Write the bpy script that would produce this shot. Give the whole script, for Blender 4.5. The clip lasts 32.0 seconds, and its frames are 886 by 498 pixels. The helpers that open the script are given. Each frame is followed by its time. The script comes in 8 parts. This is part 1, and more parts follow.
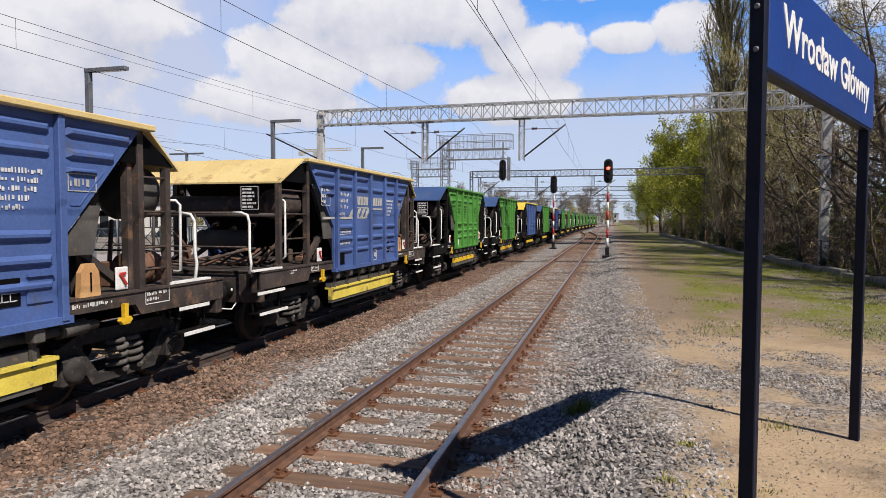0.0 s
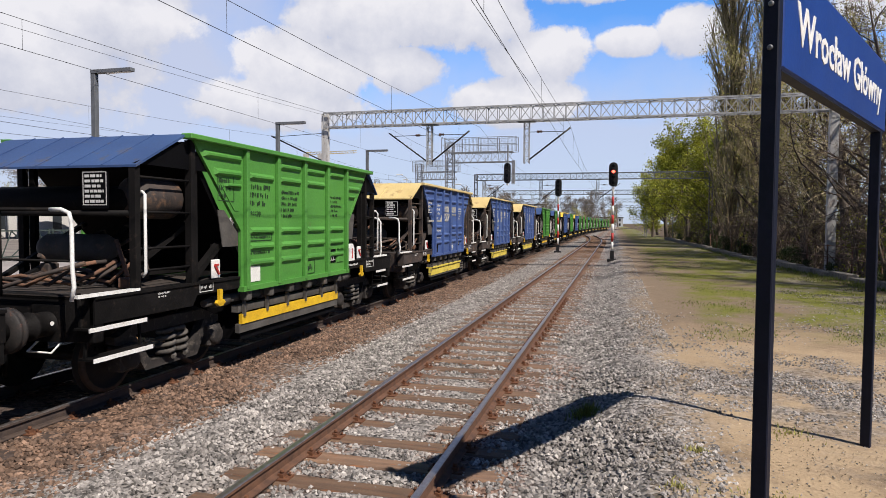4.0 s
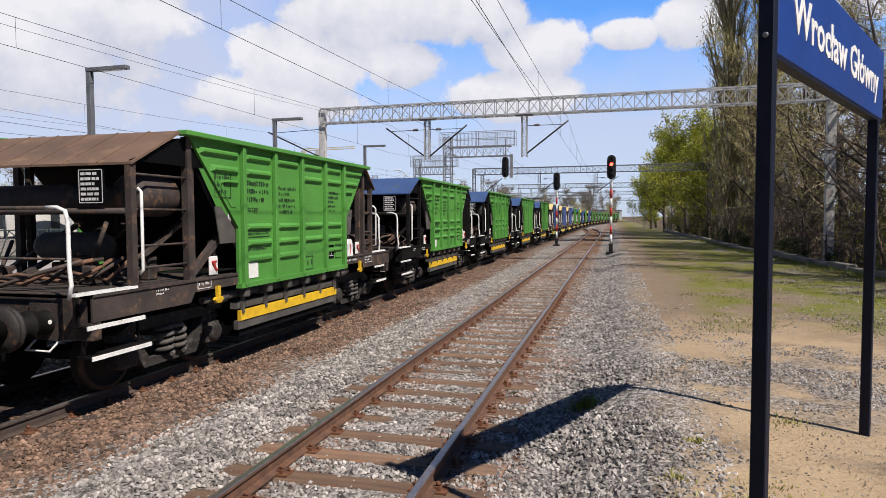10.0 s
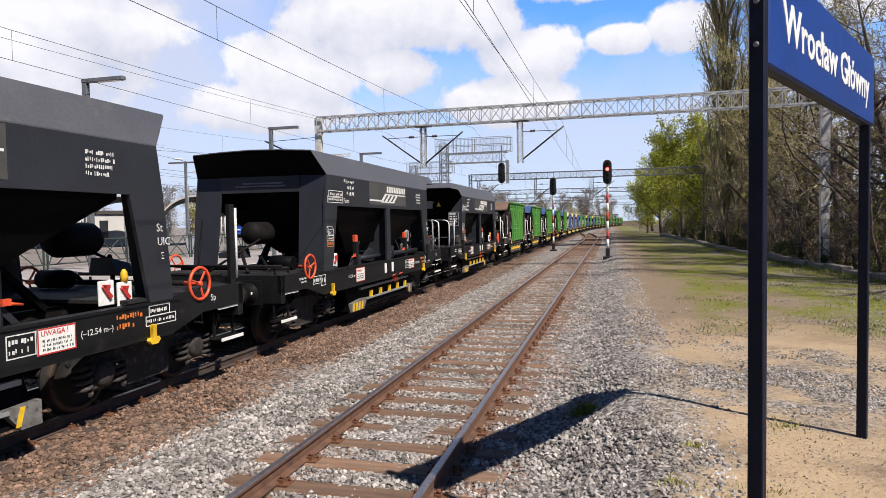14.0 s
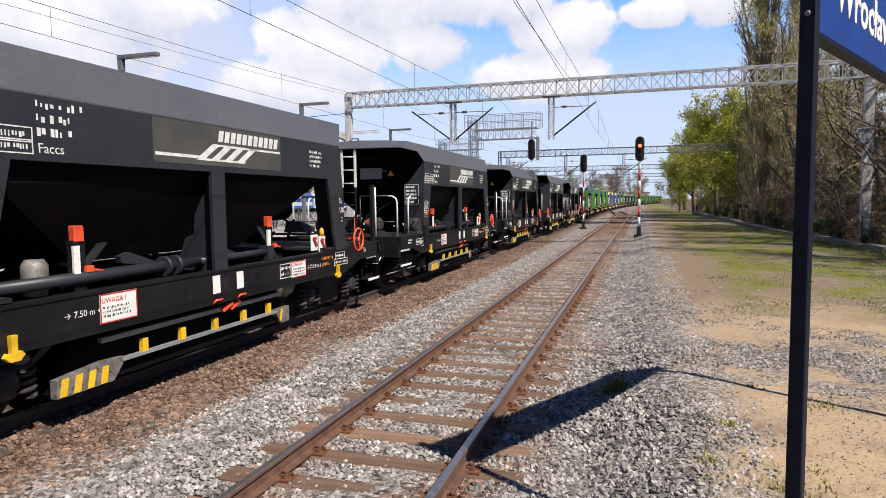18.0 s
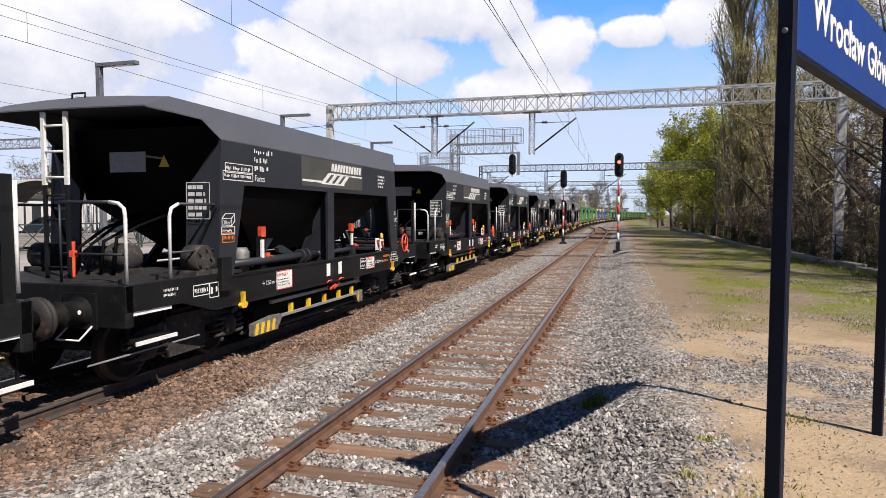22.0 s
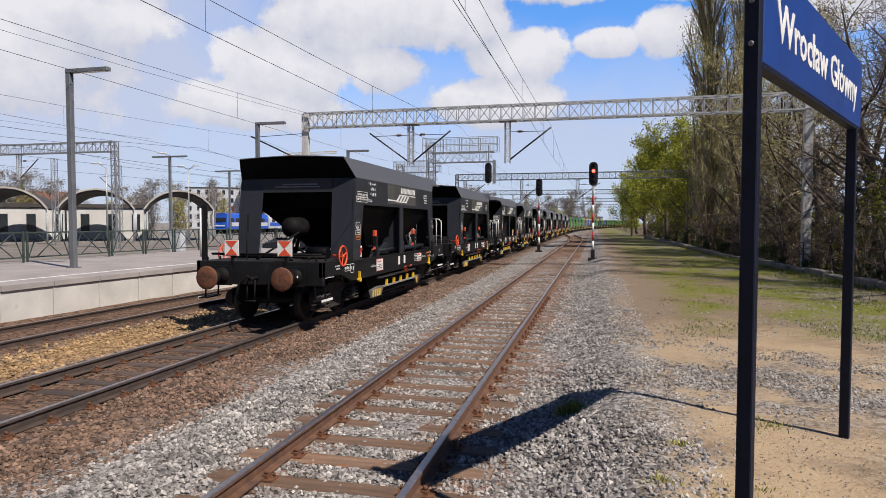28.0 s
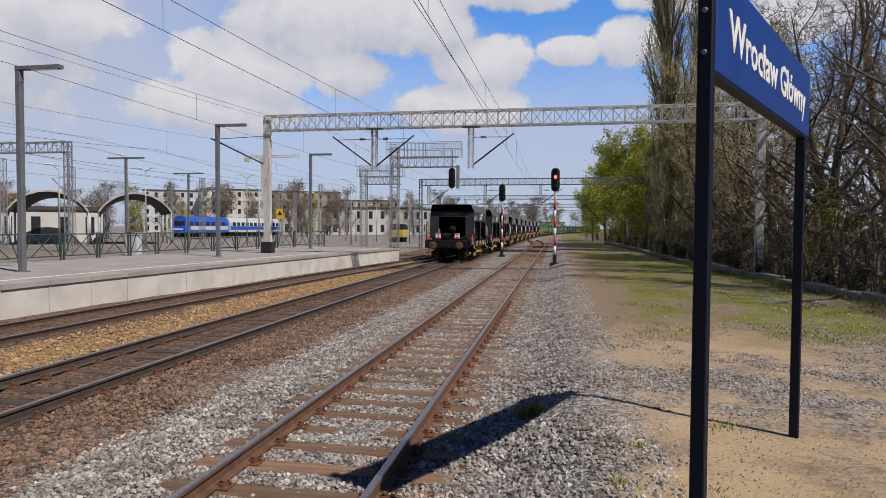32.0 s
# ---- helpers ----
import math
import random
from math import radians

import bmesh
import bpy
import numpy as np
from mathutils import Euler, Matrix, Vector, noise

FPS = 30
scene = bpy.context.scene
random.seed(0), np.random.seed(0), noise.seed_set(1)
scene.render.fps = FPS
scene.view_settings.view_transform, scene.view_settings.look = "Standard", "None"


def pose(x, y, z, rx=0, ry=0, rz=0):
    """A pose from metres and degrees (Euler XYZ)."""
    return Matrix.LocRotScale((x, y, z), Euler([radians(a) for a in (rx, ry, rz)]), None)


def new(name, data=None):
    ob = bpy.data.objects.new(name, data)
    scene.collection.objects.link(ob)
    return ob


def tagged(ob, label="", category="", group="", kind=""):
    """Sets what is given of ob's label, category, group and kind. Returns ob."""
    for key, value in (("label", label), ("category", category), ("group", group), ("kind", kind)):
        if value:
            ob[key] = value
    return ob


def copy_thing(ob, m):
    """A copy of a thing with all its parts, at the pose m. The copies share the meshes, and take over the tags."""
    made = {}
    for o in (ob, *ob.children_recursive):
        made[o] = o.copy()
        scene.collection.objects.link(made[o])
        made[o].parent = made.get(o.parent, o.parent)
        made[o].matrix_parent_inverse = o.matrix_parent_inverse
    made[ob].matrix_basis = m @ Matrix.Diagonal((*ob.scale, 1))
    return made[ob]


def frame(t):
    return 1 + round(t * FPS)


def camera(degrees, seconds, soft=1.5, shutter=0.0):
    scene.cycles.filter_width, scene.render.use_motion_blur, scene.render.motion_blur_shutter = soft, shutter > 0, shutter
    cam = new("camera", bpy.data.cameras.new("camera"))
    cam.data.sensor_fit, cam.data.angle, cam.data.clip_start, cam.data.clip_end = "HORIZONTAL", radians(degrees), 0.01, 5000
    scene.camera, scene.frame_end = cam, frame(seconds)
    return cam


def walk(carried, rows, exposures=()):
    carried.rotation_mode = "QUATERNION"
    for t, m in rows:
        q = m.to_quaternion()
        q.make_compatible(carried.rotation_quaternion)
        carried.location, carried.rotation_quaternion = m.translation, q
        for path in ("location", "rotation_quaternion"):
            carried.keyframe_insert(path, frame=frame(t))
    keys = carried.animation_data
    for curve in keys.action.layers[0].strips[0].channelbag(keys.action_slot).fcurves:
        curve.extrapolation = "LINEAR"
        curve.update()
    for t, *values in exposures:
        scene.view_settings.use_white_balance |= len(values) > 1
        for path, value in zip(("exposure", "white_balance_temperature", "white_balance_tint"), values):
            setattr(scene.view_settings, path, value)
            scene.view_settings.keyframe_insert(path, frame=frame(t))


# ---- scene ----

def eye_pose(x, y, z, yaw, pitch, roll):
    return pose(x, y, z, 0, 0, yaw) @ pose(0, 0, 0, 90 + pitch, 0, 0) @ pose(0, 0, 0, 0, 0, -roll)


# hand-held camera: seconds, yaw, pitch, roll, x, y, z
PATH = [
    (0, 14.70, -2.68, -0.13, 0.044, -0.043, 2.224),
    (0.5, 15.19, -3.06, -0.51, 0.034, -0.039, 2.223),
    (1, 15.32, -2.95, -0.41, 0.034, -0.025, 2.218),
    (1.5, 15.41, -2.95, -0.37, 0.021, -0.023, 2.209),
    (2, 15.43, -3.09, 0.02, 0.031, -0.009, 2.206),
    (2.5, 15.17, -2.81, -0.14, 0.018, -0.005, 2.211),
    (3, 15.46, -2.99, -0.12, 0.009, -0.014, 2.214),
    (3.5, 15.22, -2.38, -0.19, 0.014, 0.003, 2.210),
    (5.5, 14.80, -2.77, -0.73, -0.001, 0.013, 2.202),
    (6, 14.72, -2.99, 0.19, 0.004, 0.018, 2.194),
    (6.5, 14.82, -2.84, 0.25, 0.004, 0.031, 2.199),
    (7, 15.22, -2.51, 0.41, 0.015, 0.022, 2.202),
    (7.5, 15.18, -2.19, 0.16, 0.017, -0.001, 2.208),
    (8, 15.03, -2.85, 0.56, 0.028, 0.006, 2.212),
    (8.5, 15.01, -2.87, 0.51, 0.024, 0.004, 2.209),
    (9, 15.28, -3.11, 0.76, 0.027, 0.012, 2.201),
    (9.5, 15.23, -2.98, 0.49, 0.022, 0.012, 2.199),
    (10, 14.98, -2.86, 0.28, 0.026, 0.033, 2.194),
    (10.5, 15.23, -2.85, 0.58, 0.021, 0.008, 2.207),
    (11, 15.62, -2.83, 0.44, 0.027, -0.002, 2.204),
    (11.5, 15.37, -2.65, 0.87, 0.026, -0.008, 2.209),
    (12, 16.04, -2.66, 1.06, 0.035, -0.024, 2.213),
    (12.5, 15.68, -2.07, 0.79, 0.027, -0.017, 2.217),
    (13, 15.30, -2.36, 0.37, 0.036, -0.017, 2.212),
    (13.5, 14.94, -2.26, 0.95, 0.035, -0.003, 2.218),
    (15.5, 13.98, -2.62, 0.36, -0.011, -0.029, 2.210),
    (16, 16.10, -2.48, 0.68, -0.027, -0.055, 2.207),
    (16.5, 17.59, -3.93, 0.86, -0.017, -0.035, 2.205),
    (17, 17.47, -4.39, 0.26, -0.024, -0.050, 2.202),
    (17.5, 17.15, -4.31, 0.36, -0.029, -0.021, 2.195),
    (18, 17.25, -4.33, 0.62, -0.022, -0.023, 2.199),
    (18.5, 17.19, -2.93, -0.78, -0.038, -0.029, 2.195),
    (19, 16.75, -3.47, -1.18, -0.044, -0.021, 2.190),
    (19.5, 16.17, -3.56, -0.86, -0.039, -0.001, 2.187),
    (20, 15.85, -3.42, -0.25, -0.037, -0.008, 2.189),
    (20.5, 15.51, -3.45, -0.38, -0.039, 0.014, 2.185),
    (21, 15.43, -3.66, -0.20, -0.037, 0.018, 2.183),
    (21.5, 15.44, -3.55, 0.02, -0.030, 0.023, 2.186),
    (22, 15.49, -3.11, -0.04, -0.029, 0.020, 2.183),
    (22.5, 15.29, -2.93, 0.30, -0.021, 0.014, 2.189),
    (23, 14.99, -3.02, 0.38, -0.011, 0.012, 2.194),
    (23.5, 14.78, -3.25, 0.44, -0.018, 0.021, 2.188),
    (24, 14.45, -3.35, 0.41, -0.020, 0.028, 2.187),
    (24.5, 14.67, -3.24, 0.22, -0.021, 0.036, 2.182),
    (25, 14.86, -3.10, 0.17, -0.025, 0.021, 2.188),
    (25.5, 14.92, -3.43, -0.23, -0.034, 0.038, 2.190),
    (27.5, 13.92, -2.75, -0.03, -0.015, 0.024, 2.184),
    (28, 13.38, -2.36, -0.03, -0.019, 0.007, 2.180),
    (28.5, 13.29, -2.17, 0.03, -0.010, 0.001, 2.180),
    (29, 12.98, -2.34, -0.28, -0.015, 0.022, 2.181),
    (29.5, 12.71, -2.26, -0.26, -0.015, 0.035, 2.182),
    (30, 12.17, -1.69, -0.14, -0.010, 0.031, 2.177),
    (30.5, 11.56, -1.91, -0.37, -0.008, 0.023, 2.174),
    (31, 10.99, -1.75, -0.39, 0.000, 0.009, 2.177),
    (31.5, 10.40, -1.75, -0.70, -0.005, 0.022, 2.177),
    (32, 10.13, -1.92, -0.33, 0.004, 0.028, 2.170)]
cam = camera(69.51, 32.0, 0.85)
walk(cam, [(t, eye_pose(x, y, z, a, b, c)) for t, a, b, c, x, y, z in PATH],
     [(t, v, 6550, 14) for t, v in ((0, 0.20), (3.5, 0.22), (9, 0.23), (13, 0.40), (19, 0.46), (25, 0.43), (28, 0.17), (30, -0.03), (32, -0.08))])

# ---- light ----
SUN_DIR = Vector((-2.25, 1.36, -3.13)).normalized()      # the way the sunlight travels
SUN_EL = math.asin(-SUN_DIR.z)
SKY = 0.08
SUN_AZ = math.atan2(-SUN_DIR.x, -SUN_DIR.y)              # clockwise from +y

CLOUDS = [  # bearing (degrees right of the track), elevation, half width, half height
    (-27.1, 13.1, 5.3, 3.7), (-22.1, 17.4, 7.6, 2.9), (-16.6, 17.9, 5.6, 3.0), (-11.3, 17.4, 4.8, 2.8), (-6.8, 14.4, 5.0, 2.3), (-9.3, 10.7, 5.8, 2.1), (0.9, 15.1, 3.0, 1.2), (6.0, 15.5, 3.1, 1.8), (-4.0, 20.2, 6.1, 2.0), (-42.8, 15.1, 6.1, 3.5), (-29.8, 9.9, 7.6, 2.0), (-18.4, 13.3, 3.5, 2.0), (11.4, 20.5, 6.1, 3.0), (-51.2, 12.3, 13.2, 4.6), (-37.5, 21.9, 13.2, 3.0), (22.2, 17.5, 7.1, 3.0)]


def build_world():
    w = bpy.data.worlds.new("sky")
    scene.world = w
    w.use_nodes = True
    nt = w.node_tree
    nt.nodes.clear()
    out = nt.nodes.new("ShaderNodeOutputWorld")
    bg = nt.nodes.new("ShaderNodeBackground")
    sky = nt.nodes.new("ShaderNodeTexSky")
    sky.sky_type = "NISHITA"
    sky.sun_disc = False
    sky.sun_elevation = SUN_EL
    sky.sun_rotation = SUN_AZ
    sky.air_density, sky.dust_density, sky.ozone_density = 1.0, 0.5, 2.5
    bg.inputs["Strength"].default_value = SKY
    tc = nt.nodes.new("ShaderNodeTexCoord")
    sep = nt.nodes.new("ShaderNodeSeparateXYZ")
    nt.links.new(tc.outputs["Generated"], sep.inputs[0])

    def op(kind, a, c=None, clamp=False):
        n = nt.nodes.new("ShaderNodeMath")
        n.operation, n.use_clamp = kind, clamp
        for i, v in enumerate((a, c)):
            if v is None:
                continue
            if isinstance(v, (int, float)):
                n.inputs[i].default_value = v
            else:
                nt.links.new(v, n.inputs[i])
        return n.outputs[0]

    def fog(scale, detail, rough=0.55):
        n = nt.nodes.new("ShaderNodeTexNoise")
        n.inputs["Scale"].default_value, n.inputs["Detail"].default_value, n.inputs["Roughness"].default_value = scale, detail, rough
        nt.links.new(tc.outputs["Generated"], n.inputs["Vector"])
        return n.outputs["Fac"]
    az = op("MULTIPLY", op("ARCTAN2", sep.outputs[0], sep.outputs[1]), 57.2958)
    el = op("MULTIPLY", op("ARCSINE", sep.outputs[2]), 57.2958)
    # lumpy outlines: each cloud is a flattened heap whose edge is broken by noise
    rag = op("ADD", op("MULTIPLY", op("SUBTRACT", fog(9.0, 9.0, 0.62), 0.5), 3.0), op("ADD", op("MULTIPLY", op("SUBTRACT", fog(19.0, 5.0, 0.6), 0.5), 1.6), op("MULTIPLY", op("SUBTRACT", fog(44.0, 6.0, 0.6), 0.5), 0.9)))
    dens = over = None
    for a, e, hw, hh in CLOUDS:
        dx = op("DIVIDE", op("SUBTRACT", az, a), hw * 1.18)
        dy = op("DIVIDE", op("SUBTRACT", el, e), hh * 1.18)
        d = op("SUBTRACT", 1.0, op("ADD", op("MULTIPLY", dx, dx), op("MULTIPLY", dy, dy)))
        dens = d if dens is None else op("MAXIMUM", dens, d)
        dy = op("ADD", dy, 0.62)
        d = op("SUBTRACT", 1.0, op("ADD", op("MULTIPLY", dx, dx), op("MULTIPLY", dy, dy)))
        over = d if over is None else op("MAXIMUM", over, d)
    # a heap is bright where little of it lies above, grey on its underside
    lit = op("ADD", 0.62, op("MULTIPLY", op("SUBTRACT", op("MAXIMUM", dens, -0.6), op("MAXIMUM", over, -0.6)), 0.55))
    lit = op("ADD", lit, op("MULTIPLY", rag, 0.50), True)
    # beyond the ones in view: scattered heaps of the same kind, fewer overhead
    scat = op("SUBTRACT", op("MULTIPLY", op("SUBTRACT", fog(2.6, 4.0), 0.75), 9.0), op("MULTIPLY", op("MAXIMUM", op("SUBTRACT", el, 30.0), 0.0), 0.05))
    away = op("DIVIDE", op("SUBTRACT", op("MAXIMUM", op("SUBTRACT", op("ABSOLUTE", op("ADD", az, 10.0)), 44.0), op("SUBTRACT", el, 27.0)), 0.0), 8.0, True)
    scat = op("ADD", scat, op("MULTIPLY", op("SUBTRACT", away, 1.0), 4.0))
    dens = op("MAXIMUM", op("MAXIMUM", dens, -1.0), scat)
    dens = op("ADD", dens, op("MULTIPLY", rag, 0.62))
    cover = op("DIVIDE", op("SUBTRACT", dens, 0.06), 0.30, True)
    # thin pale haze low down
    low = op("DIVIDE", op("SUBTRACT", 17.0, op("ADD", el, op("MULTIPLY", op("SUBTRACT", fog(3.5, 6.0), 0.5), 16.0))), 9.0, True)
    left = op("DIVIDE", op("SUBTRACT", -22.0, op("ADD", az, op("MULTIPLY", op("SUBTRACT", fog(5.0, 6.0), 0.5), 20.0))), 14.0, True)
    left = op("MULTIPLY", left, op("DIVIDE", op("ADD", az, 92.0), 24.0, True))
    low = op("MULTIPLY", low, op("SUBTRACT", 1.0, op("MULTIPLY", away, 0.75)))
    low = op("MAXIMUM", op("MULTIPLY", low, 0.93), op("MULTIPLY", left, op("DIVIDE", op("SUBTRACT", 34.0, el), 8.0, True)))

    def blend(fac, a, c):
        n = nt.nodes.new("ShaderNodeMix")
        n.data_type = "RGBA"
        nt.links.new(fac, n.inputs[0])
        for i, v in ((6, a), (7, c)):
            if isinstance(v, tuple):
                n.inputs[i].default_value = (*v, 1)
            else:
                nt.links.new(v, n.inputs[i])
        return n.outputs[2]
    k = 1.0 / SKY
    blue = nt.nodes.new("ShaderNodeMix")
    blue.data_type, blue.blend_type = "RGBA", "MULTIPLY"
    blue.inputs[0].default_value = 1.0
    nt.links.new(sky.outputs[0], blue.inputs[6])
    nt.links.new(blend(op("MAXIMUM", op("DIVIDE", op("SUBTRACT", el, 26.0), 20.0, True), away), (0.90, 1.62, 2.35), (0.20, 0.33, 0.52)), blue.inputs[7])
    col = blend(op("MULTIPLY", low, 0.9), blue.outputs[2], (0.495 * k, 0.54 * k, 0.655 * k))
    body = blend(lit, (0.44 * k, 0.48 * k, 0.58 * k), (0.715 * k, 0.73 * k, 0.76 * k))
    col = blend(cover, col, body)
    nt.links.new(col, bg.inputs["Color"])
    nt.links.new(bg.outputs[0], out.inputs[0])
    sun = new("sun", bpy.data.lights.new("sun", "SUN"))
    sun.data.energy, sun.data.angle, sun.data.color = 5.0, radians(0.53), (1.0, 0.94, 0.84)
    sun.rotation_mode = "QUATERNION"
    sun.rotation_quaternion = SUN_DIR.to_track_quat("-Z", "Y")


build_world()


# ---- materials ----
def material(name, col, col2=None, scale=3.0, rough=0.6, metal=0.0, bump=0.15, fine=40.0, vary=0.0, stain=None, stain_at=0.62, spec=0.5, squash=(1, 1, 1), island=False):
    """Base colour between col and col2 by a broad noise, fine grain in bump and value, optional stains in a third colour."""
    m = bpy.data.materials.new(name)
    m.use_nodes = True
    nt = m.node_tree
    b = nt.nodes["Principled BSDF"]
    tc = nt.nodes.new("ShaderNodeTexCoord")
    mp = nt.nodes.new("ShaderNodeMapping")
    mp.inputs["Scale"].default_value = squash
    nt.links.new(tc.outputs["Object"], mp.inputs[0])
    n1 = nt.nodes.new("ShaderNodeTexNoise")
    n1.inputs["Scale"].default_value, n1.inputs["Detail"].default_value = scale, 5.0
    nt.links.new(mp.outputs[0], n1.inputs["Vector"])
    n2 = nt.nodes.new("ShaderNodeTexNoise")
    n2.inputs["Scale"].default_value, n2.inputs["Detail"].default_value = fine, 4.0
    nt.links.new(mp.outputs[0], n2.inputs["Vector"])
    ramp = nt.nodes.new("ShaderNodeValToRGB")
    e = ramp.color_ramp.elements
    e[0].position, e[1].position = 0.32, 0.68
    c2 = col2 or tuple(c * 0.72 for c in col)
    e[0].color, e[1].color = (*c2, 1), (*col, 1)
    nt.links.new(n1.outputs["Fac"], ramp.inputs[0])
    colour = ramp.outputs[0]
    if stain:
        n3 = nt.nodes.new("ShaderNodeTexNoise")
        n3.inputs["Scale"].default_value, n3.inputs["Detail"].default_value, n3.inputs["Roughness"].default_value = scale * 2.3, 8.0, 0.65
        nt.links.new(mp.outputs[0], n3.inputs["Vector"])
        r3 = nt.nodes.new("ShaderNodeValToRGB")
        r3.color_ramp.elements[0].position, r3.color_ramp.elements[1].position = stain_at - 0.06, stain_at + 0.08
        nt.links.new(n3.outputs["Fac"], r3.inputs[0])
        mx = nt.nodes.new("ShaderNodeMix")
        mx.data_type = "RGBA"
        nt.links.new(r3.outputs[0], mx.inputs[0])
        nt.links.new(colour, mx.inputs[6])
        mx.inputs[7].default_value = (*stain, 1)
        colour = mx.outputs[2]
    hsv = nt.nodes.new("ShaderNodeHueSaturation")
    val = nt.nodes.new("ShaderNodeMapRange")
    val.inputs["From Min"].default_value, val.inputs["From Max"].default_value = 0.25, 0.75
    val.inputs["To Min"].default_value, val.inputs["To Max"].default_value = 0.86, 1.14
    nt.links.new(n2.outputs["Fac"], val.inputs["Value"])
    vout = val.outputs[0]
    if vary:
        if island:
            rnd = nt.nodes.new("ShaderNodeNewGeometry").outputs["Random Per Island"]
        else:
            rnd = nt.nodes.new("ShaderNodeObjectInfo").outputs["Random"]
        mr = nt.nodes.new("ShaderNodeMapRange")
        mr.inputs["To Min"].default_value, mr.inputs["To Max"].default_value = 1 - vary, 1 + vary
        nt.links.new(rnd, mr.inputs["Value"])
        mu = nt.nodes.new("ShaderNodeMath")
        mu.operation = "MULTIPLY"
        nt.links.new(vout, mu.inputs[0])
        nt.links.new(mr.outputs[0], mu.inputs[1])
        vout = mu.outputs[0]
    nt.links.new(vout, hsv.inputs["Value"])
    nt.links.new(colour, hsv.inputs["Color"])
    nt.links.new(hsv.outputs[0], b.inputs["Base Color"])
    rr = nt.nodes.new("ShaderNodeMapRange")
    rr.inputs["To Min"].default_value, rr.inputs["To Max"].default_value = max(0.03, rough - 0.12), min(1, rough + 0.12)
    nt.links.new(n1.outputs["Fac"], rr.inputs["Value"])
    nt.links.new(rr.outputs[0], b.inputs["Roughness"])
    b.inputs["Metallic"].default_value = metal
    b.inputs["Specular IOR Level"].default_value = spec
    if bump:
        bp = nt.nodes.new("ShaderNodeBump")
        bp.inputs["Strength"].default_value = bump
        bp.inputs["Distance"].default_value = 0.02
        nt.links.new(n2.outputs["Fac"], bp.inputs["Height"])
        nt.links.new(bp.outputs[0], b.inputs["Normal"])
    return m


def glow(name, col, strength):
    m = bpy.data.materials.new(name)
    m.use_nodes = True
    b = m.node_tree.nodes["Principled BSDF"]
    b.inputs["Base Color"].default_value = (*col, 1)
    b.inputs["Emission Color"].default_value = (*col, 1)
    b.inputs["Emission Strength"].default_value = strength
    return m


M = {}
M["rail_side"] = material("rail_side", (0.17, 0.085, 0.05), (0.09, 0.05, 0.035), 8, 0.8, 0.2, 0.2)
M["rail_top"] = material("rail_top", (0.42, 0.38, 0.36), (0.30, 0.24, 0.21), 14, 0.34, 0.85, 0.05)
M["rail_dark"] = material("rail_dark", (0.10, 0.07, 0.055), (0.06, 0.045, 0.04), 8, 0.75, 0.2, 0.2)
M["sleeper"] = material("sleeper_wood", (0.22, 0.135, 0.085), (0.12, 0.075, 0.05), 3, 0.85, 0, 0.5, 30, vary=0.25, stain=(0.24, 0.10, 0.045), squash=(0.5, 4, 4))
M["sleeper_dark"] = material("sleeper_dark", (0.10, 0.07, 0.055), (0.05, 0.035, 0.03), 3, 0.85, 0, 0.4, 30, vary=0.2, squash=(0.5, 4, 4))
M["fastening"] = material("fastening_rust", (0.20, 0.085, 0.04), (0.11, 0.05, 0.03), 20, 0.85, 0.3, 0.3)
M["navy"] = material("navy_paint", (0.008, 0.011, 0.026), (0.005, 0.007, 0.016), 4, 0.55, 0, 0.05, spec=0.2)
M["sign_blue"] = material("sign_blue", (0.007, 0.044, 0.24), (0.006, 0.034, 0.19), 1.5, 0.4, 0, 0.04)
M["white_paint"] = material("white_paint", (0.80, 0.80, 0.78), (0.66, 0.66, 0.63), 5, 0.55, 0, 0.08, stain=(0.35, 0.30, 0.25), stain_at=0.72)
M["red_paint"] = material("red_paint", (0.55, 0.035, 0.025), (0.38, 0.03, 0.025), 6, 0.5, 0, 0.08)
M["orange_red"] = material("orange_red_paint", (0.75, 0.10, 0.03), (0.6, 0.07, 0.03), 6, 0.45, 0, 0.06)
M["yellow_paint"] = material("yellow_paint", (0.78, 0.50, 0.02), (0.62, 0.37, 0.02), 5, 0.5, 0, 0.08)
M["black_paint"] = material("black_paint", (0.018, 0.018, 0.02), (0.010, 0.010, 0.012), 4, 0.5, 0, 0.06)
M["signal_black"] = material("signal_black", (0.006, 0.006, 0.007), (0.004, 0.004, 0.005), 4, 0.6, 0, 0.05)
M["galvanised"] = material("galvanised_steel", (0.42, 0.43, 0.44), (0.30, 0.31, 0.32), 4, 0.5, 0.55, 0.08, stain=(0.18, 0.15, 0.13), stain_at=0.7)
M["mast_grey"] = material("mast_grey_paint", (0.47, 0.485, 0.50), (0.32, 0.33, 0.34), 3, 0.6, 0.1, 0.1, stain=(0.13, 0.11, 0.10), stain_at=0.64)
M["mast_pale"] = material("mast_pale_paint", (0.60, 0.60, 0.58), (0.42, 0.41, 0.40), 2.5, 0.6, 0, 0.1, stain=(0.22, 0.17, 0.14), stain_at=0.60, squash=(1, 1, 0.3))
M["lamp_grey"] = material("lamp_grey_paint", (0.17, 0.18, 0.20), (0.13, 0.14, 0.15), 3, 0.5, 0.2, 0.05)
M["wire"] = material("copper_wire", (0.05, 0.05, 0.055), None, 3, 0.6, 0.4, 0)
M["insulator"] = material("insulator_brown", (0.07, 0.03, 0.02), None, 6, 0.35, 0, 0)
M["concrete"] = material("concrete", (0.60, 0.58, 0.54), (0.46, 0.44, 0.41), 1.2, 0.85, 0, 0.25, 60, stain=(0.30, 0.27, 0.23), stain_at=0.68)
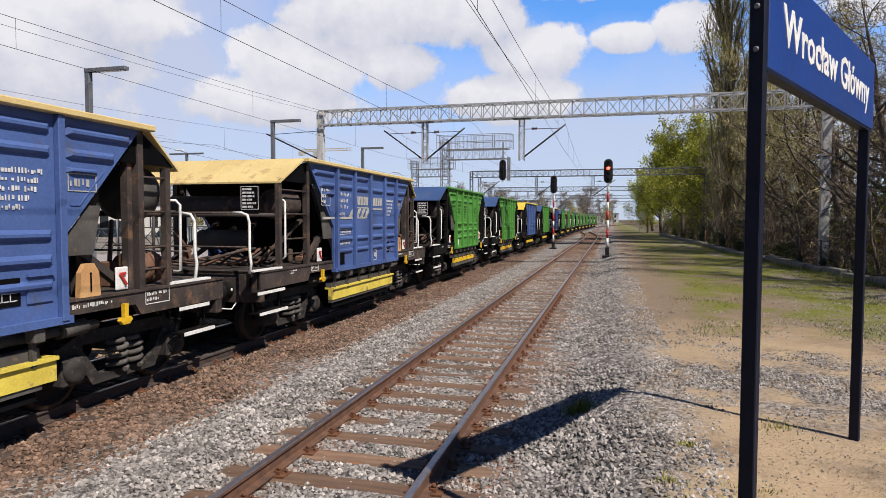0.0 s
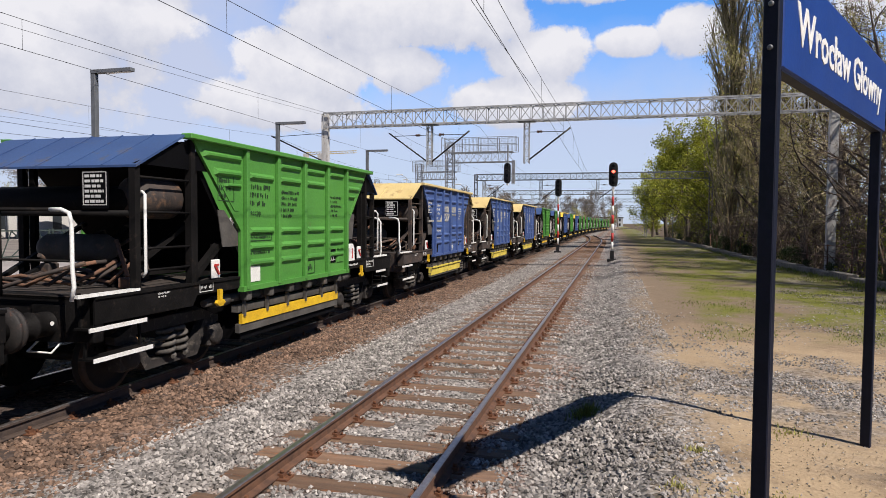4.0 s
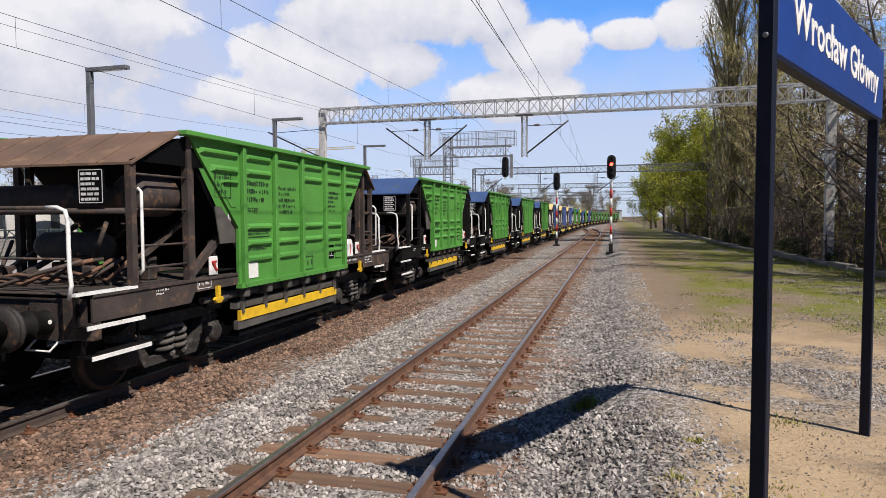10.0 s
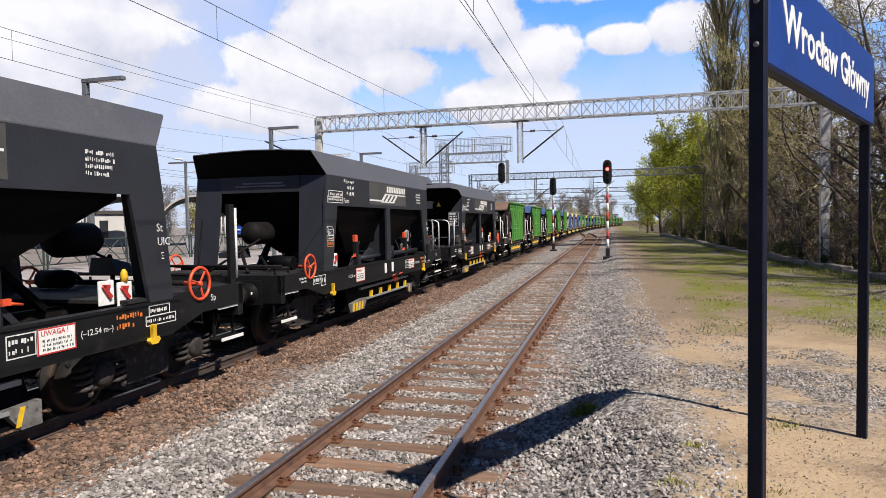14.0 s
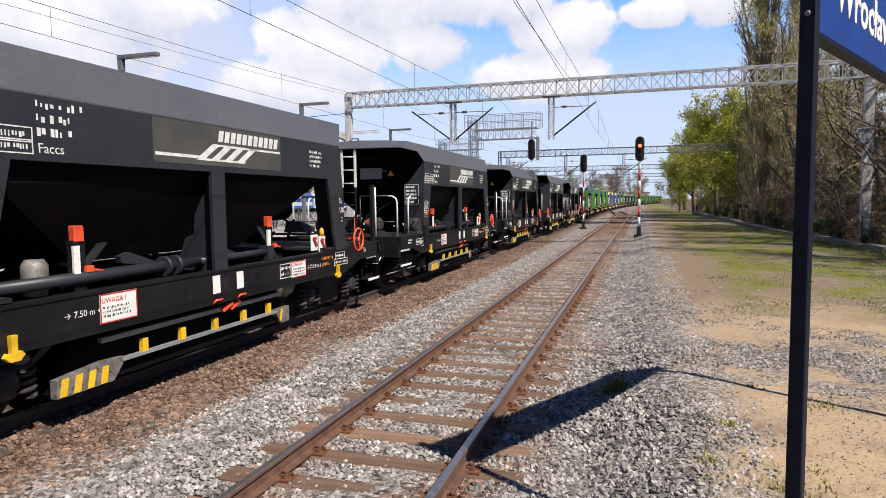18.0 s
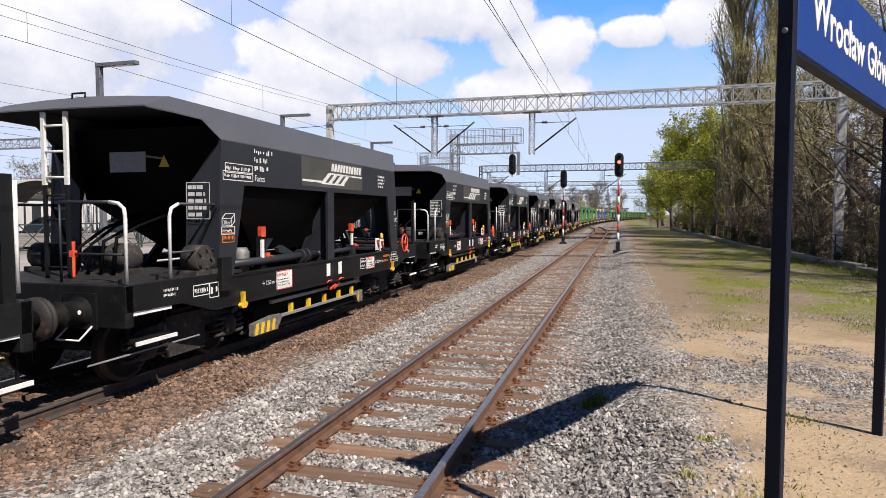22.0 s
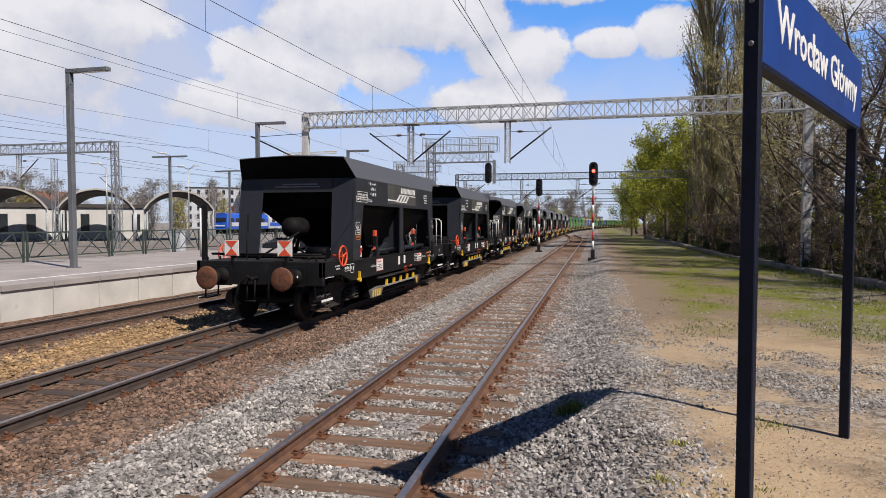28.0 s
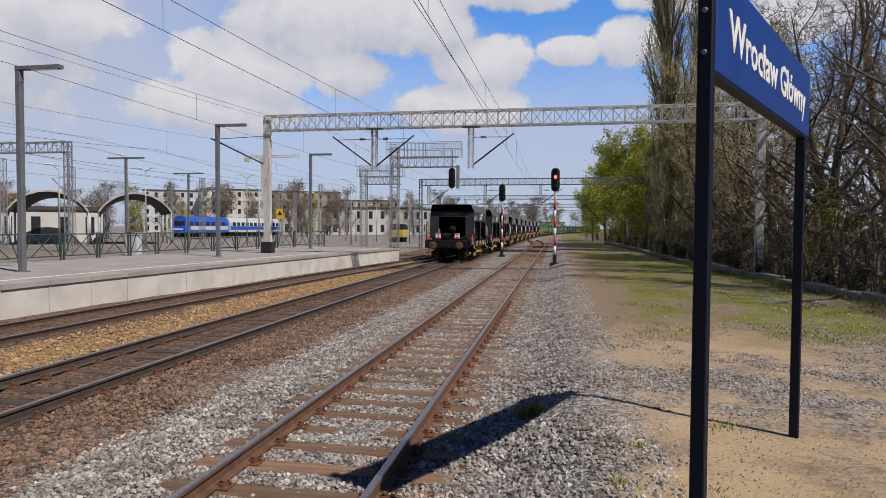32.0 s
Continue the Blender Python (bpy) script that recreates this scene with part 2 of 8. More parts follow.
M["paving"] = material("platform_paving", (0.36, 0.325, 0.31), (0.27, 0.245, 0.235), 1.0, 0.85, 0, 0.2, 50, vary=0.06)
M["fence_green"] = material("fence_green_paint", (0.055, 0.075, 0.065), (0.03, 0.045, 0.04), 5, 0.5, 0, 0.05)
M["signal_red"] = glow("signal_red_light", (1.0, 0.05, 0.03), 9.0)


# ---- mesh helpers ----
def mesh_object(name, bm, mat, parent=None, smooth=False):
    me = bpy.data.meshes.new(name)
    bm.to_mesh(me)
    bm.free()
    for x in mat if isinstance(mat, (list, tuple)) else [mat]:
        me.materials.append(M[x] if isinstance(x, str) else x)
    if smooth:
        for p in me.polygons:
            p.use_smooth = True
    ob = new(name, me)
    if parent:
        ob.parent = parent
    return ob


def part(name, bm, mat, parent, label="", smooth=False):
    ob = mesh_object(name, bm, mat, parent, smooth)
    if label:
        tagged(ob, label)
    return ob


def thing(name, label, category, group="", kind="", at=(0, 0, 0), turn=0):
    ob = new(name)
    ob.location, ob.rotation_euler = at, (0, 0, radians(turn))
    return tagged(ob, label, category, group, kind)


def box(bm, x0, x1, y0, y1, z0, z1, mi=0, m=None, bevel=0.0):
    """A box between two corners, its edges cut by bevel."""
    vs = [bm.verts.new((x, y, z)) for x in (x0, x1) for y in (y0, y1) for z in (z0, z1)]
    fs = [bm.faces.new([vs[i] for i in q]) for q in ((0, 1, 3, 2), (4, 6, 7, 5), (0, 4, 5, 1), (2, 3, 7, 6), (0, 2, 6, 4), (1, 5, 7, 3))]
    for f in fs:
        f.material_index = mi
    if bevel:
        es = list({e for f in fs for e in f.edges})
        r = bmesh.ops.bevel(bm, geom=es, offset=bevel, segments=1, affect="EDGES")
        for f in r["faces"]:
            f.material_index = mi
        vs = list({v for f in r["faces"] for v in f.verts})
    if m:
        bmesh.ops.transform(bm, matrix=m, verts=vs)
    return vs


def hexa(bm, pts, mi=0):
    """A solid with eight corners: four below, four above, both the same way round."""
    v = [bm.verts.new(p) for p in pts]
    for q in ((3, 2, 1, 0), (4, 5, 6, 7), (0, 1, 5, 4), (1, 2, 6, 5), (2, 3, 7, 6), (3, 0, 4, 7)):
        f = bm.faces.new([v[i] for i in q])
        f.material_index = mi
    return v


def tube(bm, a, b, r, n=6, r2=None, mi=0, caps=True):
    """A round bar from a to b."""
    a, b = Vector(a), Vector(b)
    d = b - a
    q = d.to_track_quat("Z", "Y")
    rings = []
    for p, rad in ((a, r), (b, r if r2 is None else r2)):
        rings.append([bm.verts.new(p + q @ Vector((rad * math.cos(t), rad * math.sin(t), 0))) for t in (2 * math.pi * i / n for i in range(n))])
    for i in range(n):
        f = bm.faces.new((rings[0][i], rings[0][(i + 1) % n], rings[1][(i + 1) % n], rings[1][i]))
        f.material_index = mi
        f.smooth = n > 5
    if caps:
        for ring in (rings[0][::-1], rings[1]):
            f = bm.faces.new(ring)
            f.material_index = mi


def path_tube(bm, pts, r, n=6, mi=0):
    """One round bar bent along pts."""
    pts = [Vector(p) for p in pts]
    closed = (pts[0] - pts[-1]).length < 1e-6
    if closed:
        pts = pts[:-1]
    m = len(pts)
    rings, ref = [], None
    for i, p in enumerate(pts):
        a = pts[i - 1] if (i or closed) else p
        c = pts[(i + 1) % m] if (i < m - 1 or closed) else p
        d = (c - a).normalized()
        if ref is None:
            ref = d.orthogonal().normalized()
        ref = (ref - d * ref.dot(d)).normalized()
        o = d.cross(ref)
        rings.append([bm.verts.new(p + ref * (r * math.cos(t)) + o * (r * math.sin(t))) for t in (2 * math.pi * k / n for k in range(n))])
    for i in range(m if closed else m - 1):
        A, B = rings[i], rings[(i + 1) % m]
        for k in range(n):
            f = bm.faces.new((A[k], A[(k + 1) % n], B[(k + 1) % n], B[k]))
            f.material_index = mi
            f.smooth = True
    if not closed:
        bm.faces.new(rings[0][::-1]).material_index = mi
        bm.faces.new(rings[-1]).material_index = mi


def bar(bm, a, b, w, h, mi=0):
    """A square bar from a to b."""
    a, b = Vector(a), Vector(b)
    q = (b - a).to_track_quat("Z", "Y")
    ring = [[bm.verts.new(p + q @ Vector((sx * w / 2, sy * h / 2, 0))) for sx, sy in ((-1, -1), (1, -1), (1, 1), (-1, 1))] for p in (a, b)]
    for i in range(4):
        bm.faces.new((ring[0][i], ring[0][(i + 1) % 4], ring[1][(i + 1) % 4], ring[1][i])).material_index = mi
    bm.faces.new(ring[0][::-1]).material_index = mi
    bm.faces.new(ring[1]).material_index = mi


def lathe(bm, profile, n=16, axis="z", at=(0, 0, 0), mi=0, caps=True):
    """A turned body: profile is (radius, height) along the axis."""
    rings = []
    for r, h in profile:
        ring = []
        for i in range(n):
            t = 2 * math.pi * i / n
            c, s = r * math.cos(t), r * math.sin(t)
            p = {"z": (c, s, h), "y": (c, h, s), "x": (h, c, s)}[axis]
            ring.append(bm.verts.new(Vector(p) + Vector(at)))
        rings.append(ring)
    for A, B in zip(rings, rings[1:]):
        for i in range(n):
            f = bm.faces.new((A[i], A[(i + 1) % n], B[(i + 1) % n], B[i]))
            f.material_index = mi
            f.smooth = True
    for ring in (rings[0], rings[-1]) if caps else ():
        if (ring[0].co - ring[n // 2].co).length > 1e-5:
            f = bm.faces.new(ring)
            f.material_index = mi
    bmesh.ops.recalc_face_normals(bm, faces=bm.faces)


def prism(bm, outline, x0, x1, mi=0):
    """An outline in (y, z) drawn out from x0 to x1."""
    A = [bm.verts.new((x0, y, z)) for y, z in outline]
    B = [bm.verts.new((x1, y, z)) for y, z in outline]
    n = len(outline)
    fs = [bm.faces.new(A), bm.faces.new(B[::-1])]
    for i in range(n):
        fs.append(bm.faces.new((A[i], B[i], B[(i + 1) % n], A[(i + 1) % n])))
    for f in fs:
        f.material_index = mi
    bmesh.ops.recalc_face_normals(bm, faces=fs)


def lettering(name, text, size, mat, parent, m, label="", shear=0.0, depth=0.002, align="LEFT", bold=0.0):
    """Raised letters in the built-in font, lying in the x-y plane of m."""
    c = bpy.data.curves.new(name, "FONT")
    c.body, c.size, c.extrude, c.shear, c.align_x, c.offset = text, size, depth, shear, align, bold
    c.resolution_u = 2
    o = bpy.data.objects.new(name, c)
    scene.collection.objects.link(o)
    me = bpy.data.meshes.new_from_object(o.evaluated_get(bpy.context.evaluated_depsgraph_get()))
    bpy.data.objects.remove(o)
    bpy.data.curves.remove(c)
    me.name = name
    me.materials.clear()
    me.materials.append(M[mat])
    ob = new(name, me)
    ob.parent = parent
    ob.matrix_basis = m
    if label:
        tagged(ob, label)
    return ob

# ---- the tracks and the ground ----
XA, XB, ZB = -2.26, -7.20, -0.05
CURVE_AT, CURVE_R = 105.0, 1500.0
GROUND_Z = 0.10


def path_b(s):
    """A place on the train's track, s metres along: straight, then bending away to the right."""
    if s < CURVE_AT:
        return XB, s, 0.0
    a = (s - CURVE_AT) / CURVE_R
    return XB + CURVE_R * (1 - math.cos(a)), CURVE_AT + CURVE_R * math.sin(a), -a


def edge_x(y):
    """The platform's edge, bending with its track."""
    return -13.4 + 0.0184 * max(0.0, y - 13.0) ** 1.4


def path_c(y):
    x = edge_x(y) + 1.72
    return min(x, XB) if y > 40 else x


def ground_z(x, y):
    if x < -13.3:
        return -0.15
    if x < -9.6:
        z = -0.21
    elif x < -4.9:
        z = -0.24
    elif x < -3.7:
        z = -0.24 + 0.05 * (x + 4.9) / 1.2
    elif x < -0.7:
        z = -0.19
    else:
        t = min(1.0, (x + 0.7) / 1.2)
        z = -0.19 + (GROUND_Z + 0.19) * t * t * (3 - 2 * t)
    if x > 8.6:
        z -= min(1.0, (x - 8.6) * 0.25)
    far = min(1.0, max(0.0, (math.hypot(x, y) - 60) / 80))
    return z * (1 - far) - 0.22 * far


def ground_material():
    m = bpy.data.materials.new("ground")
    m.use_nodes = True
    nt = m.node_tree
    b = nt.nodes["Principled BSDF"]
    tc = nt.nodes.new("ShaderNodeTexCoord")
    sep = nt.nodes.new("ShaderNodeSeparateXYZ")
    nt.links.new(tc.outputs["Object"], sep.inputs[0])

    def noise_fac(scale, detail=5.0, rough=0.6):
        n = nt.nodes.new("ShaderNodeTexNoise")
        n.inputs["Scale"].default_value, n.inputs["Detail"].default_value, n.inputs["Roughness"].default_value = scale, detail, rough
        nt.links.new(tc.outputs["Object"], n.inputs["Vector"])
        return n.outputs["Fac"]

    def op(kind, a, c=None, clamp=False):
        n = nt.nodes.new("ShaderNodeMath")
        n.operation, n.use_clamp = kind, clamp
        for i, v in enumerate((a, c)):
            if v is None:
                continue
            if isinstance(v, (int, float)):
                n.inputs[i].default_value = v
            else:
                nt.links.new(v, n.inputs[i])
        return n.outputs[0]

    def blend(fac, a, c):
        n = nt.nodes.new("ShaderNodeMix")
        n.data_type = "RGBA"
        nt.links.new(fac, n.inputs[0])
        for i, v in ((6, a), (7, c)):
            if isinstance(v, tuple):
                n.inputs[i].default_value = (*v, 1)
            else:
                nt.links.new(v, n.inputs[i])
        return n.outputs[2]

    def band(v, a, c, soft):
        """1 between a and c, with soft edges."""
        return op("MULTIPLY", op("DIVIDE", op("SUBTRACT", v, a - soft / 2), soft, True), op("DIVIDE", op("SUBTRACT", c + soft / 2, v), soft, True))
    wob = noise_fac(0.55, 4)
    wob2 = noise_fac(2.2, 4)
    x = op("ADD", sep.outputs[0], op("ADD", op("MULTIPLY", op("SUBTRACT", wob, 0.5), 2.2), op("MULTIPLY", op("SUBTRACT", wob2, 0.5), 0.9)))
    y = op("ADD", sep.outputs[1], op("MULTIPLY", op("SUBTRACT", wob, 0.5), 7.0))
    # stones: every cell its own tone
    vor = nt.nodes.new("ShaderNodeTexVoronoi")
    vor.inputs["Scale"].default_value = 21.0
    nt.links.new(tc.outputs["Object"], vor.inputs["Vector"])
    hs = nt.nodes.new("ShaderNodeSeparateColor")
    nt.links.new(vor.outputs["Color"], hs.inputs[0])
    tone = hs.outputs[0]
    grey = blend(tone, (0.040, 0.037, 0.035), (0.41, 0.38, 0.355))
    brown = blend(tone, (0.028, 0.018, 0.013), (0.245, 0.152, 0.104))
    tan = blend(tone, (0.09, 0.052, 0.024), (0.47, 0.31, 0.155))
    rust = blend(tone, (0.08, 0.033, 0.018), (0.34, 0.155, 0.075))
    sand = blend(noise_fac(1.6, 8, 0.75), blend(noise_fac(22.0, 6, 0.7), (0.13, 0.092, 0.058), (0.44, 0.32, 0.20)), blend(noise_fac(30.0, 6, 0.7), (0.33, 0.24, 0.145), (0.66, 0.51, 0.33)))
    sand = blend(op("DIVIDE", op("SUBTRACT", noise_fac(0.9, 9, 0.72), 0.50), 0.13, True), sand, blend(noise_fac(26.0, 6, 0.7), (0.10, 0.070, 0.046), (0.35, 0.26, 0.17)))
    soil = blend(noise_fac(14.0, 8, 0.75), (0.09, 0.064, 0.045), (0.32, 0.245, 0.17))
    grass = blend(noise_fac(9.0, 9, 0.8), (0.045, 0.050, 0.010), (0.24, 0.245, 0.045))
    grit = blend(tone, (0.07, 0.058, 0.048), (0.36, 0.315, 0.27))
    col = grey
    col = blend(band(x, -10.2, -8.5, 0.8), col, tan)
    col = blend(band(x, -14, -10.2, 0.6), col, brown)
    col = blend(band(x, -8.5, -5.3, 0.9), col, brown)
    col = blend(op("MULTIPLY", band(x, -3.4, -2.6, 0.5), 0.55), col, rust)
    col = blend(op("MULTIPLY", band(x, -1.75, -0.95, 0.5), 0.6), col, rust)
    right = op("DIVIDE", op("SUBTRACT", x, 0.35), 0.7, True)
    col = blend(right, col, sand)
    # coarse gravel lying over the sand
    col = blend(op("MULTIPLY", right, op("MULTIPLY", band(y, 7.2, 10.4, 2.0), op("DIVIDE", op("SUBTRACT", noise_fac(1.3, 6), 0.38), 0.16, True))), col, grit)
    col = blend(op("MULTIPLY", right, band(y, 13.0, 600, 4.0)), col, soil)
    far_right = op("DIVIDE", op("SUBTRACT", x, 4.2), 1.2, True)
    col = blend(op("MULTIPLY", far_right, 0.8), col, grit)
    gm = op("MULTIPLY", op("DIVIDE", op("SUBTRACT", x, 1.7), 0.8, True), op("DIVIDE", op("SUBTRACT", y, 12.2), 3.0, True))
    col = blend(op("MULTIPLY", gm, op("DIVIDE", op("SUBTRACT", noise_fac(0.42, 7, 0.65), 0.40), 0.14, True)), col, grass)
    litter = blend(noise_fac(9.0, 8, 0.75), (0.05, 0.038, 0.025), (0.17, 0.125, 0.08))
    col = blend(op("MULTIPLY", op("DIVIDE", op("SUBTRACT", x, 7.3), 0.8, True), op("DIVIDE", op("SUBTRACT", 60.0, sep.outputs[0]), 20.0, True)), col, litter)
    far = op("DIVIDE", op("SUBTRACT", sep.outputs[0], 45), 20, True)
    col = blend(far, col, grass)
    nt.links.new(col, b.inputs["Base Color"])
    b.inputs["Roughness"].default_value = 0.95
    b.inputs["Specular IOR Level"].default_value = 0.2
    bp = nt.nodes.new("ShaderNodeBump")
    bp.inputs["Strength"].default_value, bp.inputs["Distance"].default_value = 0.8, 0.03
    stone_h = op("MULTIPLY", op("SUBTRACT", 1.0, vor.outputs["Distance"]), op("SUBTRACT", 1.0, op("MULTIPLY", right, 0.75)))
    nt.links.new(op("ADD", stone_h, op("MULTIPLY", noise_fac(35, 5), 0.5)), bp.inputs["Height"])
    nt.links.new(bp.outputs[0], b.inputs["Normal"])
    return m


M["ground"] = ground_material()


def build_ground():
    xs = [-2500, -900, -400, -200, -110, -70, -45, -32, -24, -19, -16]
    x = -14.5
    while x < 10:
        xs.append(round(x, 3))
        x += 0.18 if -6.5 < x < 2.5 else 0.5
    xs += [11, 13, 16, 20, 26, 34, 45, 70, 110, 200, 400, 900, 2500]
    ys = [-2500, -800, -300, -120, -60, -30, -15, -8, -4]
    y = -2.0
    while y < 70:
        ys.append(round(y, 3))
        y += 0.18 if y < 14 else (0.5 if y < 30 else 1.6)
    ys += [75, 85, 100, 125, 160, 200, 260, 340, 450, 600, 900, 1500, 3000]
    verts, faces = [], []
    for yy in ys:
        for xx in xs:
            near = abs(xx) < 20 and -5 < yy < 60
            bump = (noise.noise((xx * 0.7, yy * 0.7, 0)) * 0.03 + noise.noise((xx * 3.1, yy * 3.1, 5)) * 0.012) if near else 0
            verts.append((xx, yy, ground_z(xx, yy) + bump))
    w = len(xs)
    for j in range(len(ys) - 1):
        for i in range(w - 1):
            a = j * w + i
            faces.append((a, a + 1, a + w + 1, a + w))
    me = bpy.data.meshes.new("ground")
    me.from_pydata(verts, [], faces)
    for p in me.polygons:
        p.use_smooth = True
    me.materials.append(M["ground"])
    tagged(new("ground", me), "railway ground of grey ballast, rusty rubble, sand and patchy grass", "ground", kind="structure")


build_ground()

RAIL = [(-0.075, -0.16), (0.075, -0.16), (0.075, -0.148), (0.012, -0.13), (0.010, -0.045), (0.036, -0.032), (0.036, -0.008), (0.026, 0), (-0.026, 0), (-0.036, -0.008), (-0.036, -0.032), (-0.010, -0.045), (-0.012, -0.13), (-0.075, -0.148)]


def rail_mesh(name, pts, mats, parent):
    """A rail along pts (x, y, z of its top)."""
    bm = bmesh.new()
    rings = []
    for i, p in enumerate(pts):
        a, c = Vector(pts[max(0, i - 1)]), Vector(pts[min(len(pts) - 1, i + 1)])
        side = (c - a).normalized().cross(Vector((0, 0, 1)))
        rings.append([bm.verts.new(Vector(p) + side * u + Vector((0, 0, w))) for u, w in RAIL])
    n = len(RAIL)
    for A, B in zip(rings, rings[1:]):
        for i in range(n):
            f = bm.faces.new((A[i], A[(i + 1) % n], B[(i + 1) % n], B[i]))
            f.material_index = 1 if i in (6, 7, 8) else 0
    bm.faces.new(rings[0])
    bm.faces.new(rings[-1][::-1])
    bmesh.ops.recalc_face_normals(bm, faces=bm.faces)
    return part(name, bm, mats, parent)


def sleeper_mesh(mat):
    bm = bmesh.new()
    box(bm, -1.28, 1.28, -0.125, 0.125, -0.34, -0.175, bevel=0.015)
    me = bpy.data.meshes.new("sleeper")
    bm.to_mesh(me)
    bm.free()
    me.materials.append(M[mat])
    return me


def fastening_mesh():
    """Ribbed base plate with two clips and screws."""
    bm = bmesh.new()
    box(bm, -0.17, 0.17, -0.075, 0.075, -0.175, -0.158)
    for s in (-1, 1):
        box(bm, s * 0.085 - 0.03, s * 0.085 + 0.03, -0.035, 0.035, -0.158, -0.125)
        lathe(bm, [(0.02, -0.125), (0.02, -0.09)], 6, "z", (s * 0.085, 0, 0))
        lathe(bm, [(0.014, -0.158), (0.014, -0.13)], 6, "z", (s * 0.14, 0.045, 0))
    me = bpy.data.meshes.new("fastening")
    bm.to_mesh(me)
    bm.free()
    me.materials.append(M["fastening"])
    return me


def build_track(name, label, fn, y0, y1, z, mats, sl_mat, spacing, near_to, sl0):
    """fn(y) gives x. Sleepers are parts to near_to, then one mesh."""
    t = thing(name, label, "railway track", kind="structure")
    ys = [y0]
    while ys[-1] < y1:
        ys.append(ys[-1] + (4 if ys[-1] < 120 else 12))
    for s in (-1, 1):
        rail_mesh("rail", [(fn(v) + s * 0.7535, v, z) for v in ys], mats, t)
    sm, fm = sleeper_mesh(sl_mat), fastening_mesh()
    rng = random.Random(7)
    v, rest = sl0, []
    while v < y1:
        if v < near_to:
            o = new("sleeper", sm)
            o.parent = t
            o.location, o.rotation_euler = (fn(v) + rng.uniform(-0.05, 0.05), v, z + rng.uniform(-0.012, 0.012)), (0, 0, rng.uniform(-0.02, 0.02))
            if v < near_to * 0.6:
                for s in (-1, 1):
                    o2 = new("fastening", fm)
                    o2.parent = t
                    o2.location = (fn(v) + s * 0.7535, v, z)
        elif v < 150:
            rest.append(v)
        v += spacing
    bm = bmesh.new()
    for v in rest:
        box(bm, fn(v) - 1.28, fn(v) + 1.28, v - 0.125, v + 0.125, z - 0.34, z - 0.175)
    tagged(part("far_sleepers", bm, sl_mat, t), kind="stuff")
    return t


build_track("track_near", "rusty railway track on worn wooden sleepers in ballast", lambda y: XA - (0 if y < 75 else (y - 75) ** 2 / 900), -14.22, 120, 0.0, ["rail_side", "rail_top"], "sleeper", 0.59, 34, -2.42)
build_track("track_train", "dark railway track that the goods train runs on", lambda y: path_b(y)[0], -25, 420, ZB, ["rail_dark", "rail_top"], "sleeper_dark", 0.60, 40, 2.1)
build_track("track_platform", "dark railway track beside the concrete platform", path_c, -25, 74, ZB - 0.03, ["rail_dark", "rail_top"], "sleeper_dark", 0.60, 40, 4.1)


